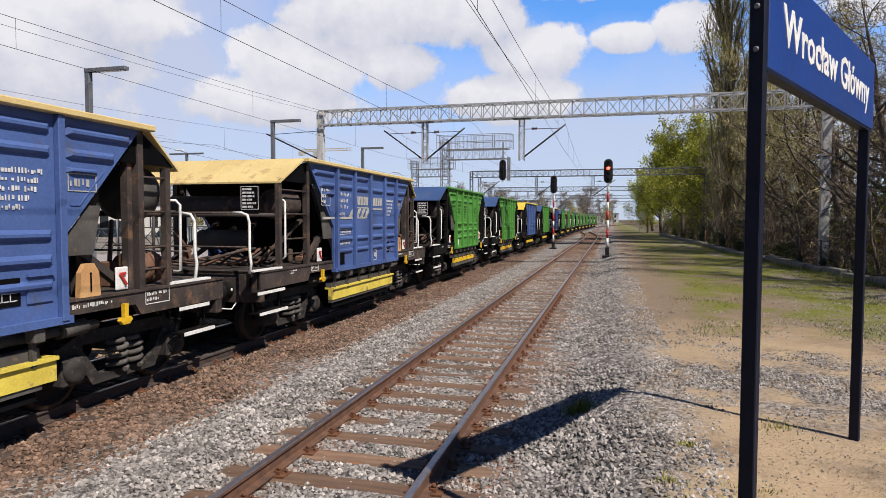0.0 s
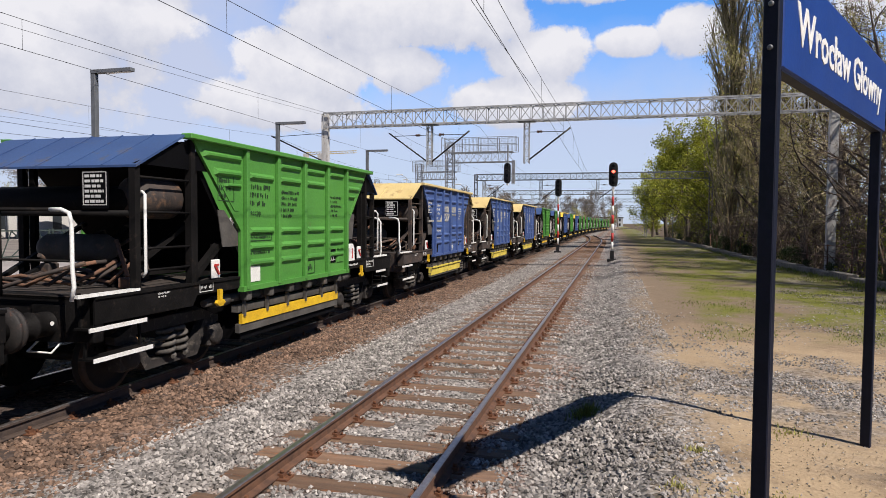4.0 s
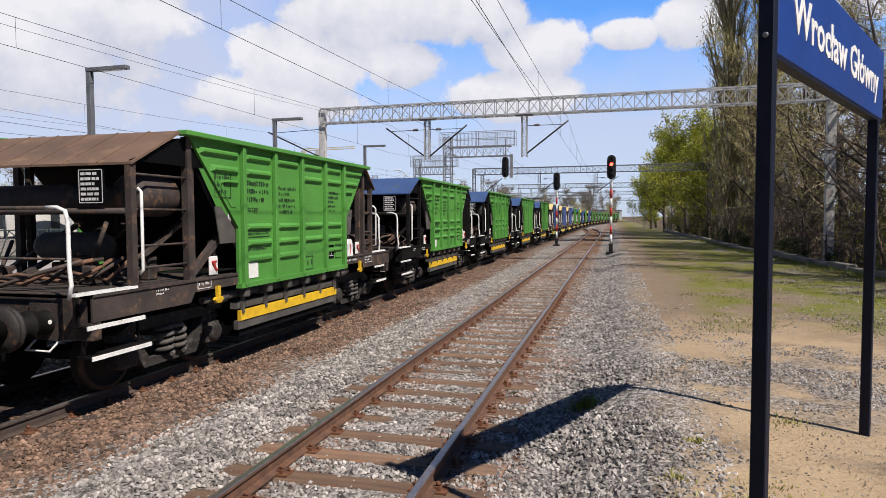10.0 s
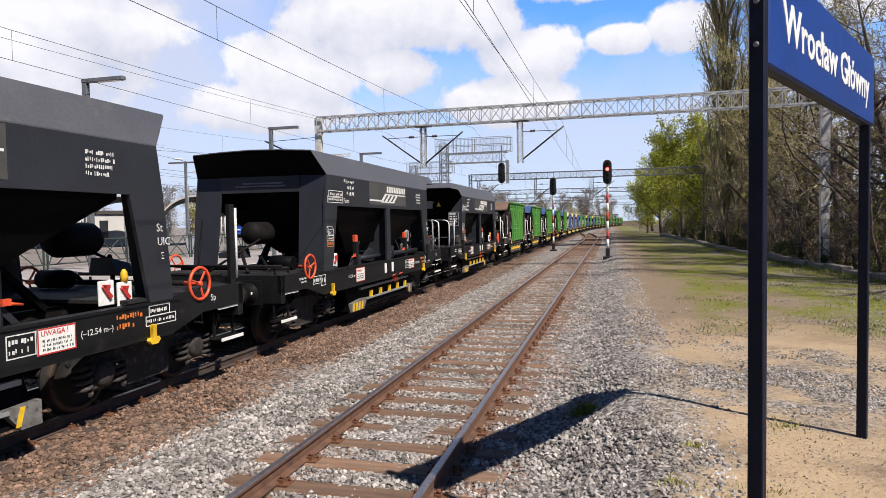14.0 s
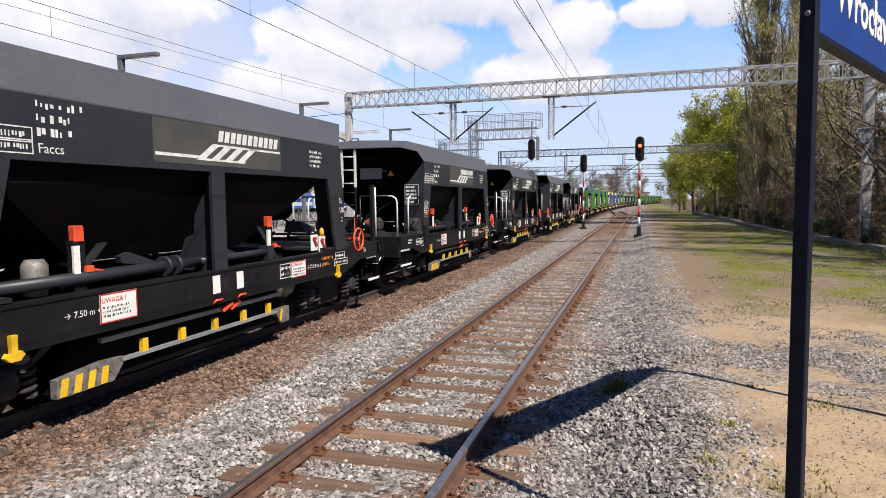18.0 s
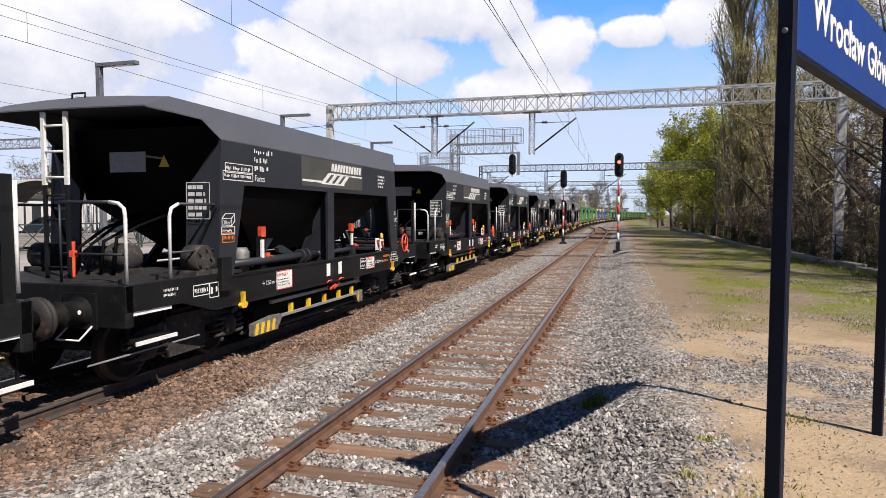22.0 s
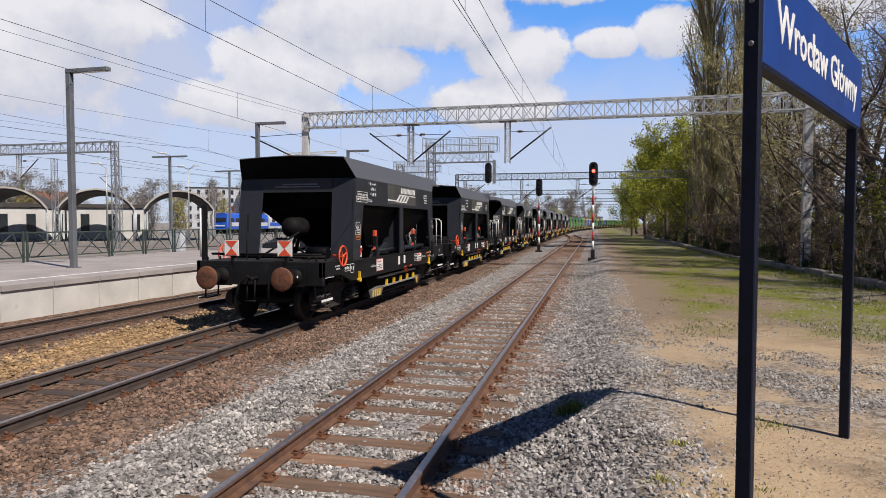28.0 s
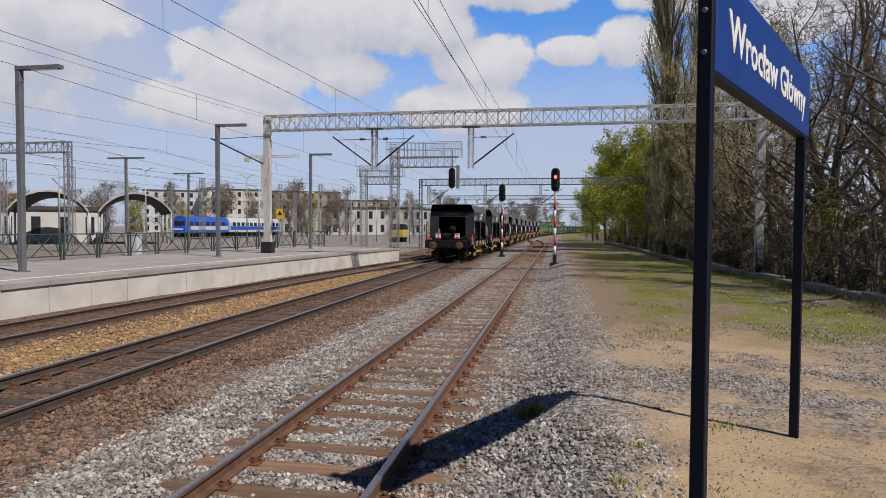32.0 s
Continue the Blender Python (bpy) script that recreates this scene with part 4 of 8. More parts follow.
# overhead wires over each track: carrier, contact wire, droppers
def wires():
    rng = random.Random(5)
    for nm, xs, zc, zm in (("near", [(-30, -2.0), (33.4, -2.3), (68.8, -2.1), (108, -3.2)], 5.75, 7.25), ("train", [(-30, -7.4), (33.4, -7.0), (68.8, -7.3), (108, -7.1), (150, -6.3), (205, -3.6)], 5.75, 7.25), ("platform", [(-30, -12.2), (33.4, -11.9), (68.8, -8.2)], 5.75, 7.25), ("far_side", [(-30, -19.0), (33.4, -19.1), (68.8, -18.0), (108, -16)], 5.75, 7.1)):
        o = thing("overhead_wire", "thin dark overhead wires with droppers above a track", "overhead wire", "overhead wires")
        mp, cp, dr = [], [], []
        for (ya, xa), (yb, xb) in zip(xs, xs[1:]):
            n = 14
            for i in range(n + 1):
                t = i / n
                y, x = ya + (yb - ya) * t, xa + (xb - xa) * t
                p, q = (x, y, zm - 0.95 * 4 * t * (1 - t)), (x, y, zc)
                if not mp or y > mp[-1][1] + 0.01:
                    mp.append(p)
                    cp.append(q)
                if 0 < i < n and i % 2:
                    dr.append((p, q))
        for nm2, pts in (("carrier_wire", mp), ("contact_wire", cp)):
            bm = bmesh.new()
            path_tube(bm, pts, 0.0065, 4)
            part(nm2, bm, "wire", o)
        for p, q in dr:
            bm = bmesh.new()
            tube(bm, p, q, 0.005, 4, caps=False)
            part("dropper", bm, "wire", o)
    for k, (xa, xb, za, zb) in enumerate(((-15.8, -15.9, 7.9, 8.2), (-27, -26, 7.2, 7.2), (-2.9, -2.6, 7.2, 7.1))):
        bm = bmesh.new()
        pts = []
        for i in range(15):
            t = i / 14
            pts.append((xa + (xb - xa) * t, -30 + 63.4 * t, za + (zb - za) * t - 0.8 * 4 * t * (1 - t)))
        path_tube(bm, pts, 0.0065, 4)
        part("feeder_wire", bm, "wire", o)


wires()


def signal_bridge(x0, x1, y, ztruss, dx_head=None):
    """A lattice bracket with a fenced catwalk, a signal hung at its end."""
    o = thing("signal_bridge", "grey lattice signal bridge with a mesh-fenced catwalk", "signal bridge", "signal bridges")
    bm = bmesh.new()
    truss(bm, (x0, y, ztruss), (x1, y, ztruss), 0.7, 0.75, 9, 0.025)
    part("beam", bm, "galvanised", o)
    bm = bmesh.new()
    truss(bm, (x0, y, ztruss + 1.2), (x0, y, -0.3), 0.6, 0.6, 14, 0.028)
    part("mast", bm, "galvanised", o)
    for yy in (y - 0.45, y + 0.45):
        bm = bmesh.new()
        n = 4
        for i in range(n + 1):
            x = x0 - 0.6 + (x1 - x0 + 0.9) * i / n
            bar(bm, (x, yy, ztruss + 0.4), (x, yy, ztruss + 1.55), 0.04, 0.04)
        for z in (0.42, 1.0, 1.55):
            bar(bm, (x0 - 0.6, yy, ztruss + z), (x1 + 0.3, yy, ztruss + z), 0.035, 0.035)
        g = part("catwalk_rail", bm, "galvanised", o)
        bm = bmesh.new()
        x = x0 - 0.6
        while x < x1 + 0.3:
            bar(bm, (x, yy, ztruss + 0.42), (x, yy, ztruss + 1.55), 0.012, 0.012)
            x += 0.11
        part("mesh_infill", bm, "galvanised", g)
    if dx_head is not None:
        bm = bmesh.new()
        bar(bm, (x1 - 0.4, y - 0.4, ztruss + 0.9), (x1 - 0.4, y - 0.4, ztruss - 0.6), 0.1, 0.1)
        box(bm, x1 - 0.1, x1 + 0.15, y - 0.35, y - 0.1, ztruss - 2.1, ztruss - 0.3)
        part("hanger", bm, "galvanised", o)
        head(o, x1 - 0.4, y - 0.45, ztruss - 2.1, 1.6, -1)
    return o


signal_bridge(-12.9, -7.75, 50.0, 7.35, 0)
signal_bridge(-19.5, -15.6, 63.0, 6.9)


def pole_lamp(x, y, h, z=0.0, double=False):
    o = thing("street_lamp", "slim pale street lamp on a tall pole", "lamp post", "street lamps", at=(x, y, z))
    bm = bmesh.new()
    tube(bm, (0, 0, -0.3), (0, 0, h), 0.09, 8, 0.05)
    part("pole", bm, "galvanised", o)
    for s in ((-1, 1) if double else (-1,)):
        bm = bmesh.new()
        tube(bm, (0, 0, h - 0.05), (s * 0.7, 0, h + 0.35), 0.035, 6)
        a = part("arm", bm, "galvanised", o)
        bm = bmesh.new()
        box(bm, s * 1.0 - 0.42, s * 1.0 + 0.42, -0.12, 0.12, h + 0.33, h + 0.46, bevel=0.03)
        part("lantern", bm, "white_paint", a)
    return o


pole_lamp(10.6, 62, 8.6)
pole_lamp(-40.5, 55, 8.6)
pole_lamp(-43.5, 62, 8.0, 0, True)
pole_lamp(-26.5, 80, 8.0)
pole_lamp(-31, 96, 8.5)
pole_lamp(7.6, 92, 8.0)


def lattice_mast(x, y, h, arm=0):
    o = thing("lattice_mast", "grey lattice mast for the overhead line", "mast", "overhead line masts", at=(x, y, -0.2))
    bm = bmesh.new()
    truss(bm, (0, 0, h), (0, 0, -0.2), 0.38, 0.38, 13, 0.02)
    part("lattice", bm, "galvanised", o)
    if arm:
        bm = bmesh.new()
        tube(bm, (0, 0, h * 0.62), (arm, 0, h * 0.86), 0.05, 6)
        tube(bm, (0, 0, h * 0.88), (arm * 0.9, 0, h * 0.86), 0.025, 6)
        part("bracket_arm", bm, "lamp_grey", o)
    return o


for x, y, h, a in ((-51.3, 52, 8.6, 0), (-50.7, 60, 8.6, -2.5), (-56.1, 72, 8, 0), (-58.7, 90, 9, 0), (-36.9, 62, 7.4, 2.5), (-36.3, 80, 8, 0), (-42.8, 100, 8, 2.5), (-23.0, 60, 6.6, 2.4), (-38.1, 112, 8, 2), (-18, 126, 8, 2), (-30, 134, 8, 2), (5.2, 118, 8, -2.2), (8.0, 175, 8, -2.2)):
    lattice_mast(x, y, h, a)


def low_wall():
    o = thing("low_wall", "low broken concrete wall along the edge of the old yard", "wall", kind="structure")
    rng = random.Random(4)
    y = 6.0
    while y < 92:
        x = 9.05 - 0.062 * (y - 18) if y < 40 else 7.68 - 0.012 * (y - 40)
        ln = rng.uniform(1.7, 2.3)
        bm = bmesh.new()
        h = rng.uniform(0.28, 0.40)
        box(bm, -0.2, 0.2, 0, ln - 0.03, -0.5, h, bevel=0.025)
        s = part("wall_block", bm, "concrete_old", o)
        s.location, s.rotation_euler = (x + rng.uniform(-0.05, 0.05), y, 0.0), (rng.uniform(-0.02, 0.02), rng.uniform(-0.05, 0.05), rng.uniform(-0.03, 0.03) + 0.06)
        y += ln


M["concrete_old"] = material("old_concrete", (0.26, 0.24, 0.21), (0.15, 0.14, 0.12), 2.0, 0.9, 0, 0.4, 40, stain=(0.07, 0.075, 0.04), stain_at=0.58)
low_wall()


def yard_fence():
    o = thing("wire_fence", "thin rusty wire fence behind the low wall", "fence")
    y = 8.0
    last = None
    while y < 60:
        x = 9.7 - 0.05 * (y - 18)
        bm = bmesh.new()
        tube(bm, (x, y, -0.8), (x, y, 1.35), 0.03, 6)
        part("fence_post", bm, "rail_side", o)
        if last:
            for z in (1.3, 0.8):
                bm = bmesh.new()
                tube(bm, (last[0], last[1], z), (x, y, z), 0.018, 4)
                part("fence_wire", bm, "rail_side", o)
        last = (x, y)
        y += 2.6


yard_fence()


def yard_poles():
    """Slim poles and wires in the yard beyond the platform."""
    rng = random.Random(9)
    for x, y in ((-41, 47), (-29.5, 60), (-25.5, 66), (-38, 74), (-20.5, 88), (-30, 104)):
        pole_lamp(x, y, rng.uniform(5.5, 8.5), 0, rng.random() < 0.3)
    for xa, xb, za in ((-27, -25, 6.2), (-33, -27, 6.4), (-40, -30, 6.3)):
        o = thing("overhead_wire", "thin dark overhead wires above the far yard", "overhead wire", "overhead wires")
        for nm, z, sag in (("carrier_wire", za + 1.1, 0.7), ("contact_wire", za - 0.4, 0.0)):
            pts = []
            for i in range(41):
                y = 5 + 3.4 * i
                t = (y - 5) / 136
                f = (t * 4) % 1
                pts.append((xa + (xb - xa) * t, y, z - sag * 4 * f * (1 - f)))
            bm = bmesh.new()
            path_tube(bm, pts, 0.012, 4)
            part(nm, bm, "wire", o)


yard_poles()

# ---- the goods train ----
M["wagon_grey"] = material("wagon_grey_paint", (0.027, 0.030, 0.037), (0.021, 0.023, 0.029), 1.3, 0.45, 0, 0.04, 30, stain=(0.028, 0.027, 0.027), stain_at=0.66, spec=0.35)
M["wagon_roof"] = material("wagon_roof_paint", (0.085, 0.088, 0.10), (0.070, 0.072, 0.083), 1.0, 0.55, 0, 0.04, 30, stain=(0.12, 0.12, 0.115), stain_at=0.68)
# Base darkened so that the underbody shade is part of the colour.
M["wagon_dark"] = material("wagon_underframe_shaded", (0.011, 0.010, 0.010), (0.005, 0.0048, 0.0048), 3, 0.7, 0, 0.2, 40, stain=(0.032, 0.024, 0.020), stain_at=0.64, spec=0.12)
# Near-black for black parts and for shade painted into recesses and undersides.
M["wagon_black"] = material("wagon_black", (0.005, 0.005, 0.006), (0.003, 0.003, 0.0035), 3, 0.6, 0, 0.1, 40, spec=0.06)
M["dusty_brown"] = material("dusty_brown_steel", (0.062, 0.046, 0.040), (0.026, 0.021, 0.019), 2.5, 0.75, 0, 0.25, 40, stain=(0.15, 0.085, 0.05), stain_at=0.6)
M["hopper_blue"] = material("hopper_blue_paint", (0.070, 0.128, 0.33), (0.052, 0.092, 0.24), 1.1, 0.5, 0, 0.06, 30, stain=(0.085, 0.09, 0.13), stain_at=0.62)
M["hopper_green"] = material("hopper_green_paint", (0.085, 0.285, 0.05), (0.066, 0.235, 0.042), 1.1, 0.5, 0, 0.05, 30, stain=(0.085, 0.20, 0.05), stain_at=0.68)
M["flap_blue"] = material("flap_blue_paint", (0.045, 0.095, 0.23), (0.035, 0.07, 0.18), 1.2, 0.55, 0, 0.1, stain=(0.10, 0.09, 0.09), stain_at=0.66)
M["flap_beige"] = material("flap_beige_paint", (0.68, 0.54, 0.25), (0.57, 0.43, 0.18), 1.2, 0.6, 0, 0.1, stain=(0.36, 0.22, 0.10), stain_at=0.64)
M["flap_brown"] = material("flap_brown", (0.17, 0.105, 0.07), (0.11, 0.07, 0.05), 1.5, 0.7, 0, 0.2, stain=(0.24, 0.15, 0.09), stain_at=0.62)
M["flap_yellow"] = material("flap_yellow_paint", (0.75, 0.55, 0.06), (0.62, 0.43, 0.05), 1.2, 0.6, 0, 0.1)
M["skid_yellow"] = material("skid_pale_yellow", (0.74, 0.60, 0.09), (0.58, 0.45, 0.07), 2, 0.6, 0, 0.1, stain=(0.22, 0.16, 0.09), stain_at=0.63)
M["deck_dust"] = material("dusty_deck", (0.050, 0.038, 0.031), (0.020, 0.016, 0.014), 1.6, 0.9, 0, 0.25, 30, stain=(0.10, 0.062, 0.042), stain_at=0.62)
M["buffer_rust"] = material("buffer_rust", (0.20, 0.075, 0.035), (0.10, 0.045, 0.03), 6, 0.8, 0.3, 0.2, stain=(0.03, 0.025, 0.025), stain_at=0.58)
M["plate_white"] = material("white_label", (0.78, 0.78, 0.75), (0.70, 0.70, 0.67), 9, 0.6, 0, 0.02)
M["logo_panel"] = material("logo_panel_grey", (0.075, 0.075, 0.07), None, 2, 0.5, 0, 0.03)
# Wheel colour darkened to include the shadow behind the bogie frames.
M["wheel_steel"] = material("wheel_steel", (0.014, 0.012, 0.011), (0.007, 0.006, 0.006), 5, 0.8, 0.0, 0.2)
M["tyre_rust"] = material("tyre_rust", (0.075, 0.048, 0.034), (0.035, 0.024, 0.018), 9, 0.6, 0.4, 0.15)
M["bogie_dust"] = material("dusty_cast_steel", (0.040, 0.034, 0.031), (0.015, 0.013, 0.012), 4, 0.85, 0, 0.3, 40, stain=(0.095, 0.08, 0.068), stain_at=0.60)
M["wagon_frame"] = material("wagon_frame_black", (0.0095, 0.0098, 0.011), (0.006, 0.0062, 0.007), 1.6, 0.55, 0, 0.06, 30, stain=(0.022, 0.020, 0.019), stain_at=0.64, spec=0.25)
M["orange_text"] = material("orange_marking", (0.70, 0.20, 0.03), None, 9, 0.6, 0, 0.02)
M["white_text"] = material("white_marking", (0.72, 0.72, 0.70), None, 9, 0.6, 0, 0.02)
M["dark_text"] = material("dark_marking", (0.02, 0.05, 0.02), None, 9, 0.6, 0, 0.02)

M["buffer_dark"] = material("buffer_dark_steel", (0.030, 0.026, 0.025), (0.014, 0.013, 0.013), 5, 0.7, 0.2, 0.2, stain=(0.10, 0.045, 0.03), stain_at=0.63)
M["deck_black"] = material("deck_black", (0.020, 0.019, 0.020), (0.011, 0.011, 0.012), 2.5, 0.75, 0, 0.3, 40, stain=(0.045, 0.040, 0.037), stain_at=0.62, spec=0.3)
M["steel_worn"] = material("worn_bare_steel", (0.26, 0.25, 0.235), (0.13, 0.125, 0.12), 6, 0.55, 0.3, 0.15, stain=(0.06, 0.045, 0.035), stain_at=0.6)
M["dusty_grey"] = material("dusty_grey_steel", (0.095, 0.088, 0.080), (0.045, 0.042, 0.039), 3, 0.8, 0, 0.25, 40, stain=(0.15, 0.10, 0.07), stain_at=0.64)
M["spring_dust"] = material("dusty_spring_steel", (0.12, 0.108, 0.095), (0.055, 0.050, 0.045), 5, 0.85, 0, 0.25, 40)
M["rusty_pipe"] = material("rusty_pipe", (0.21, 0.105, 0.062), (0.10, 0.055, 0.036), 4, 0.85, 0, 0.25, 40, stain=(0.06, 0.045, 0.04), stain_at=0.6)
M["flap_orange"] = material("load_plate_orange", (0.62, 0.36, 0.15), (0.48, 0.26, 0.11), 4, 0.6, 0, 0.1)
M["notice_pale"] = material("notice_pale_grey", (0.30, 0.31, 0.33), (0.25, 0.26, 0.28), 4, 0.5, 0, 0.03)
M["plate_pale"] = material("sign_pale", (0.55, 0.55, 0.48), (0.45, 0.45, 0.40), 9, 0.6, 0, 0.02)
M["grey_text"] = material("dull_marking", (0.16, 0.17, 0.20), None, 9, 0.6, 0, 0.02)
M["pale_text"] = material("weathered_marking", (0.52, 0.50, 0.42), (0.34, 0.33, 0.30), 6, 0.65, 0, 0.02, stain=(0.13, 0.17, 0.26), stain_at=0.60)

WAGONS = []          # thing, rear end at the start, turned round, length
R_WHEEL = 0.44


def wheelset(parent, y, detail=True):
    bm = bmesh.new()
    tube(bm, (-1.0, 0, 0), (1.0, 0, 0), 0.075, 8)
    for s in (-1, 1):
        lathe(bm, [(0.10, s * 0.67), (0.13, s * 0.68), (0.15, s * 0.715), (0.38, s * 0.725), (0.47, s * 0.68), (0.472, s * 0.70), (0.45, s * 0.72), (0.44, s * 0.80), (0.40, s * 0.81), (0.37, s * 0.775), (0.16, s * 0.765), (0.12, s * 0.80), (0.08, s * 0.81)], 20, "x")
        for k in range(2):
            a = math.pi * k
            box(bm, s * 0.745 - 0.04, s * 0.745 + 0.04, 0.22 * math.cos(a) - 0.03, 0.22 * math.cos(a) + 0.03, 0.22 * math.sin(a) - 0.03, 0.22 * math.sin(a) + 0.03)
    o = part("wheelset", bm, "wheel_steel", parent)
    o.location = (0, y, R_WHEEL)
    for s in (-1, 1) if detail else ():
        bm = bmesh.new()
        lathe(bm, [(0.385, s * 0.812), (0.40, s * 0.818), (0.436, s * 0.806), (0.444, s * 0.80), (0.447, s * 0.722)], 20, "x", caps=False)
        for k in range(3):
            a = 2.1 * k
            c, d = 0.405 * math.cos(a), 0.405 * math.sin(a)
            box(bm, s * 0.81 - 0.012, s * 0.81 + 0.012, c - 0.03, c + 0.03, d - 0.012, d + 0.012)
        part("tyre", bm, "tyre_rust", o)
    return o


def coil(bm, x, y, z0, z1, r, turns=4, wire=0.022):
    pts = [(x + r * math.cos(t), y + r * math.sin(t), z0 + (z1 - z0) * t / (2 * math.pi * turns)) for t in (2 * math.pi * turns * i / (turns * 10) for i in range(turns * 10 + 1))]
    path_tube(bm, pts, wire, 5)


def bogie(parent, y, mat="bogie_dust", near=1, detail=True, style="boxed"):
    """Two axles 1.8 m apart. boxed: coil springs beside each axle box; sprung: a bowed side frame with a nest of springs in its middle."""
    b = new("bogie")
    b.parent = parent
    b.location = (0, y, 0)
    for s in (-1, 1):
        bm = bmesh.new()
        x = s * 1.02
        if style == "boxed":
            outline = [(-1.16, 0.36), (-1.16, 0.60), (-0.98, 0.70), (-0.60, 0.72), (-0.36, 0.80), (0.36, 0.80), (0.60, 0.72), (0.98, 0.70), (1.16, 0.60), (1.16, 0.36), (0.70, 0.36), (0.58, 0.54), (0.42, 0.54), (0.40, 0.22), (-0.40, 0.22), (-0.42, 0.54), (-0.58, 0.54), (-0.70, 0.36)]
            prism(bm, outline, x - 0.06, x + 0.06)
        else:
            for outline in ([(-0.55, 0.22), (0.55, 0.22), (0.80, 0.60), (1.10, 0.66), (1.10, 0.76), (0.74, 0.74), (0.44, 0.33), (-0.44, 0.33), (-0.74, 0.74), (-1.10, 0.76), (-1.10, 0.66), (-0.80, 0.60)],
                            [(-1.08, 0.74), (1.08, 0.74), (0.70, 0.90), (-0.70, 0.90)]):
                prism(bm, outline, x - 0.07, x + 0.07)
        part("side_frame", bm, mat, b)
        for yy in (-0.9, 0.9):
            bm = bmesh.new()
            box(bm, x + s * 0.02 - 0.13, x + s * 0.02 + 0.13, yy - 0.17, yy + 0.17, 0.30, 0.64, bevel=0.03)
            lathe(bm, [(0.16, s * 0.10), (0.16, s * 0.17), (0.12, s * 0.21), (0.04, s * 0.22)], 14, "x", (x, yy, R_WHEEL + 0.04))
            part("axle_box", bm, mat, b)
            for dy in (-0.27, 0.27):
                if s != near or not detail or style != "boxed":
                    continue
                bm = bmesh.new()
                coil(bm, x + s * 0.10, yy + dy, 0.28, 0.62, 0.095, 4, 0.026)
                part("coil_spring", bm, mat, b)
        for dy in (-0.13, 0.13):
            if s != near or not detail or style == "boxed":
                continue
            bm = bmesh.new()
            coil(bm, x + s * 0.06, dy, 0.33, 0.72, 0.115, 4, 0.034)
            part("coil_spring", bm, "spring_dust", b)
        for yy in (-0.42, 0.42):
            if s != near or not detail:
                continue
            bm = bmesh.new()
            box(bm, s * 0.72 - 0.05, s * 0.72 + 0.05, yy - 0.06, yy + 0.06, 0.20, 0.66)
            tube(bm, (s * 0.72, yy, 0.62), (s * 0.85, yy, 0.95), 0.02, 5)
            part("brake_block", bm, mat, b)
    bm = bmesh.new()
    box(bm, -1.0, 1.0, -0.24, 0.24, 0.60, 0.86)
    part("bolster", bm, mat, b)
    wheelset(b, -0.9, detail)
    wheelset(b, 0.9, detail)
    return b


def buffer(parent, x, y, s, face="wagon_dark", detail=True):
    """s: -1 the rear end, 1 the front end; y: the face."""
    bm = bmesh.new()
    lathe(bm, [(0.19, -s * 0.62), (0.19, -s * 0.58), (0.145, -s * 0.57), (0.145, -s * 0.30), (0.165, -s * 0.295), (0.165, -s * 0.26), (0.12, -s * 0.25), (0.12, -s * 0.06)], 14, "y", (x, y, 1.05))
    o = part("buffer", bm, "wagon_dark", parent)
    bm = bmesh.new()
    lathe(bm, [(0.10, -s * 0.06), (0.245, -s * 0.055), (0.255, -s * 0.02), (0.22, 0.0), (0.10, s * 0.006)], 20, "y", (x, y, 1.05))
    part("buffer_head", bm, face, o)
    if not detail:
        return o
    bm = bmesh.new()
    sx = 1 if x > 0 else -1
    lathe(bm, [(0.026, sx * 0.143), (0.026, sx * 0.15)], 10, "x", (x, y - s * 0.44, 1.07))
    part("buffer_mark", bm, "plate_white", o)
    if s < 0:
        bm = bmesh.new()
        path_tube(bm, [(x - 0.17, y + 0.60, 0.88), (x - 0.17, y + 0.40, 0.74), (x + 0.17, y + 0.40, 0.74), (x + 0.17, y + 0.60, 0.88)], 0.014, 6)
        part("shunter_grip", bm, "white_paint", o)
    return o


def coupling(parent, y, s):
    bm = bmesh.new()
    tube(bm, (0, y - s * 0.6, 1.02), (0, y - s * 0.25, 1.02), 0.045, 6)
    tube(bm, (0, y - s * 0.25, 1.02), (0, y - s * 0.16, 1.10), 0.035, 6)
    for x in (-0.09, 0.09):
        tube(bm, (x, y - s * 0.33, 1.0), (x, y - s * 0.28, 0.55), 0.02, 6)
    tube(bm, (-0.12, y - s * 0.28, 0.55), (0.12, y - s * 0.28, 0.55), 0.025, 6)
    o = part("screw_coupling", bm, "wagon_dark", parent)
    for x in (-0.34, 0.36):
        bm = bmesh.new()
        path_tube(bm, [(x, y - s * 0.62, 0.98), (x, y - s * 0.45, 0.93), (x * 1.1, y - s * 0.38, 0.7), (x * 1.05, y - s * 0.40, 0.5), (x * 0.85, y - s * 0.45, 0.42)], 0.026, 6)
        part("brake_hose", bm, "wagon_black", o)
    return o


def yellow_hook(parent, y, side, z=0.95, mat="yellow_paint"):
    bm = bmesh.new()
    x = side * 1.55
    prism(bm, [(y - 0.035, z + 0.10), (y + 0.035, z + 0.10), (y + 0.03, z - 0.07), (y + 0.075, z - 0.06), (y + 0.105, z - 0.10), (y + 0.05, z - 0.15), (y - 0.05, z - 0.15), (y - 0.105, z - 0.10), (y - 0.075, z - 0.06), (y - 0.03, z - 0.07)], x - 0.025, x + 0.025)
    part("rope_hook", bm, mat, parent, "yellow steel shunting hook")


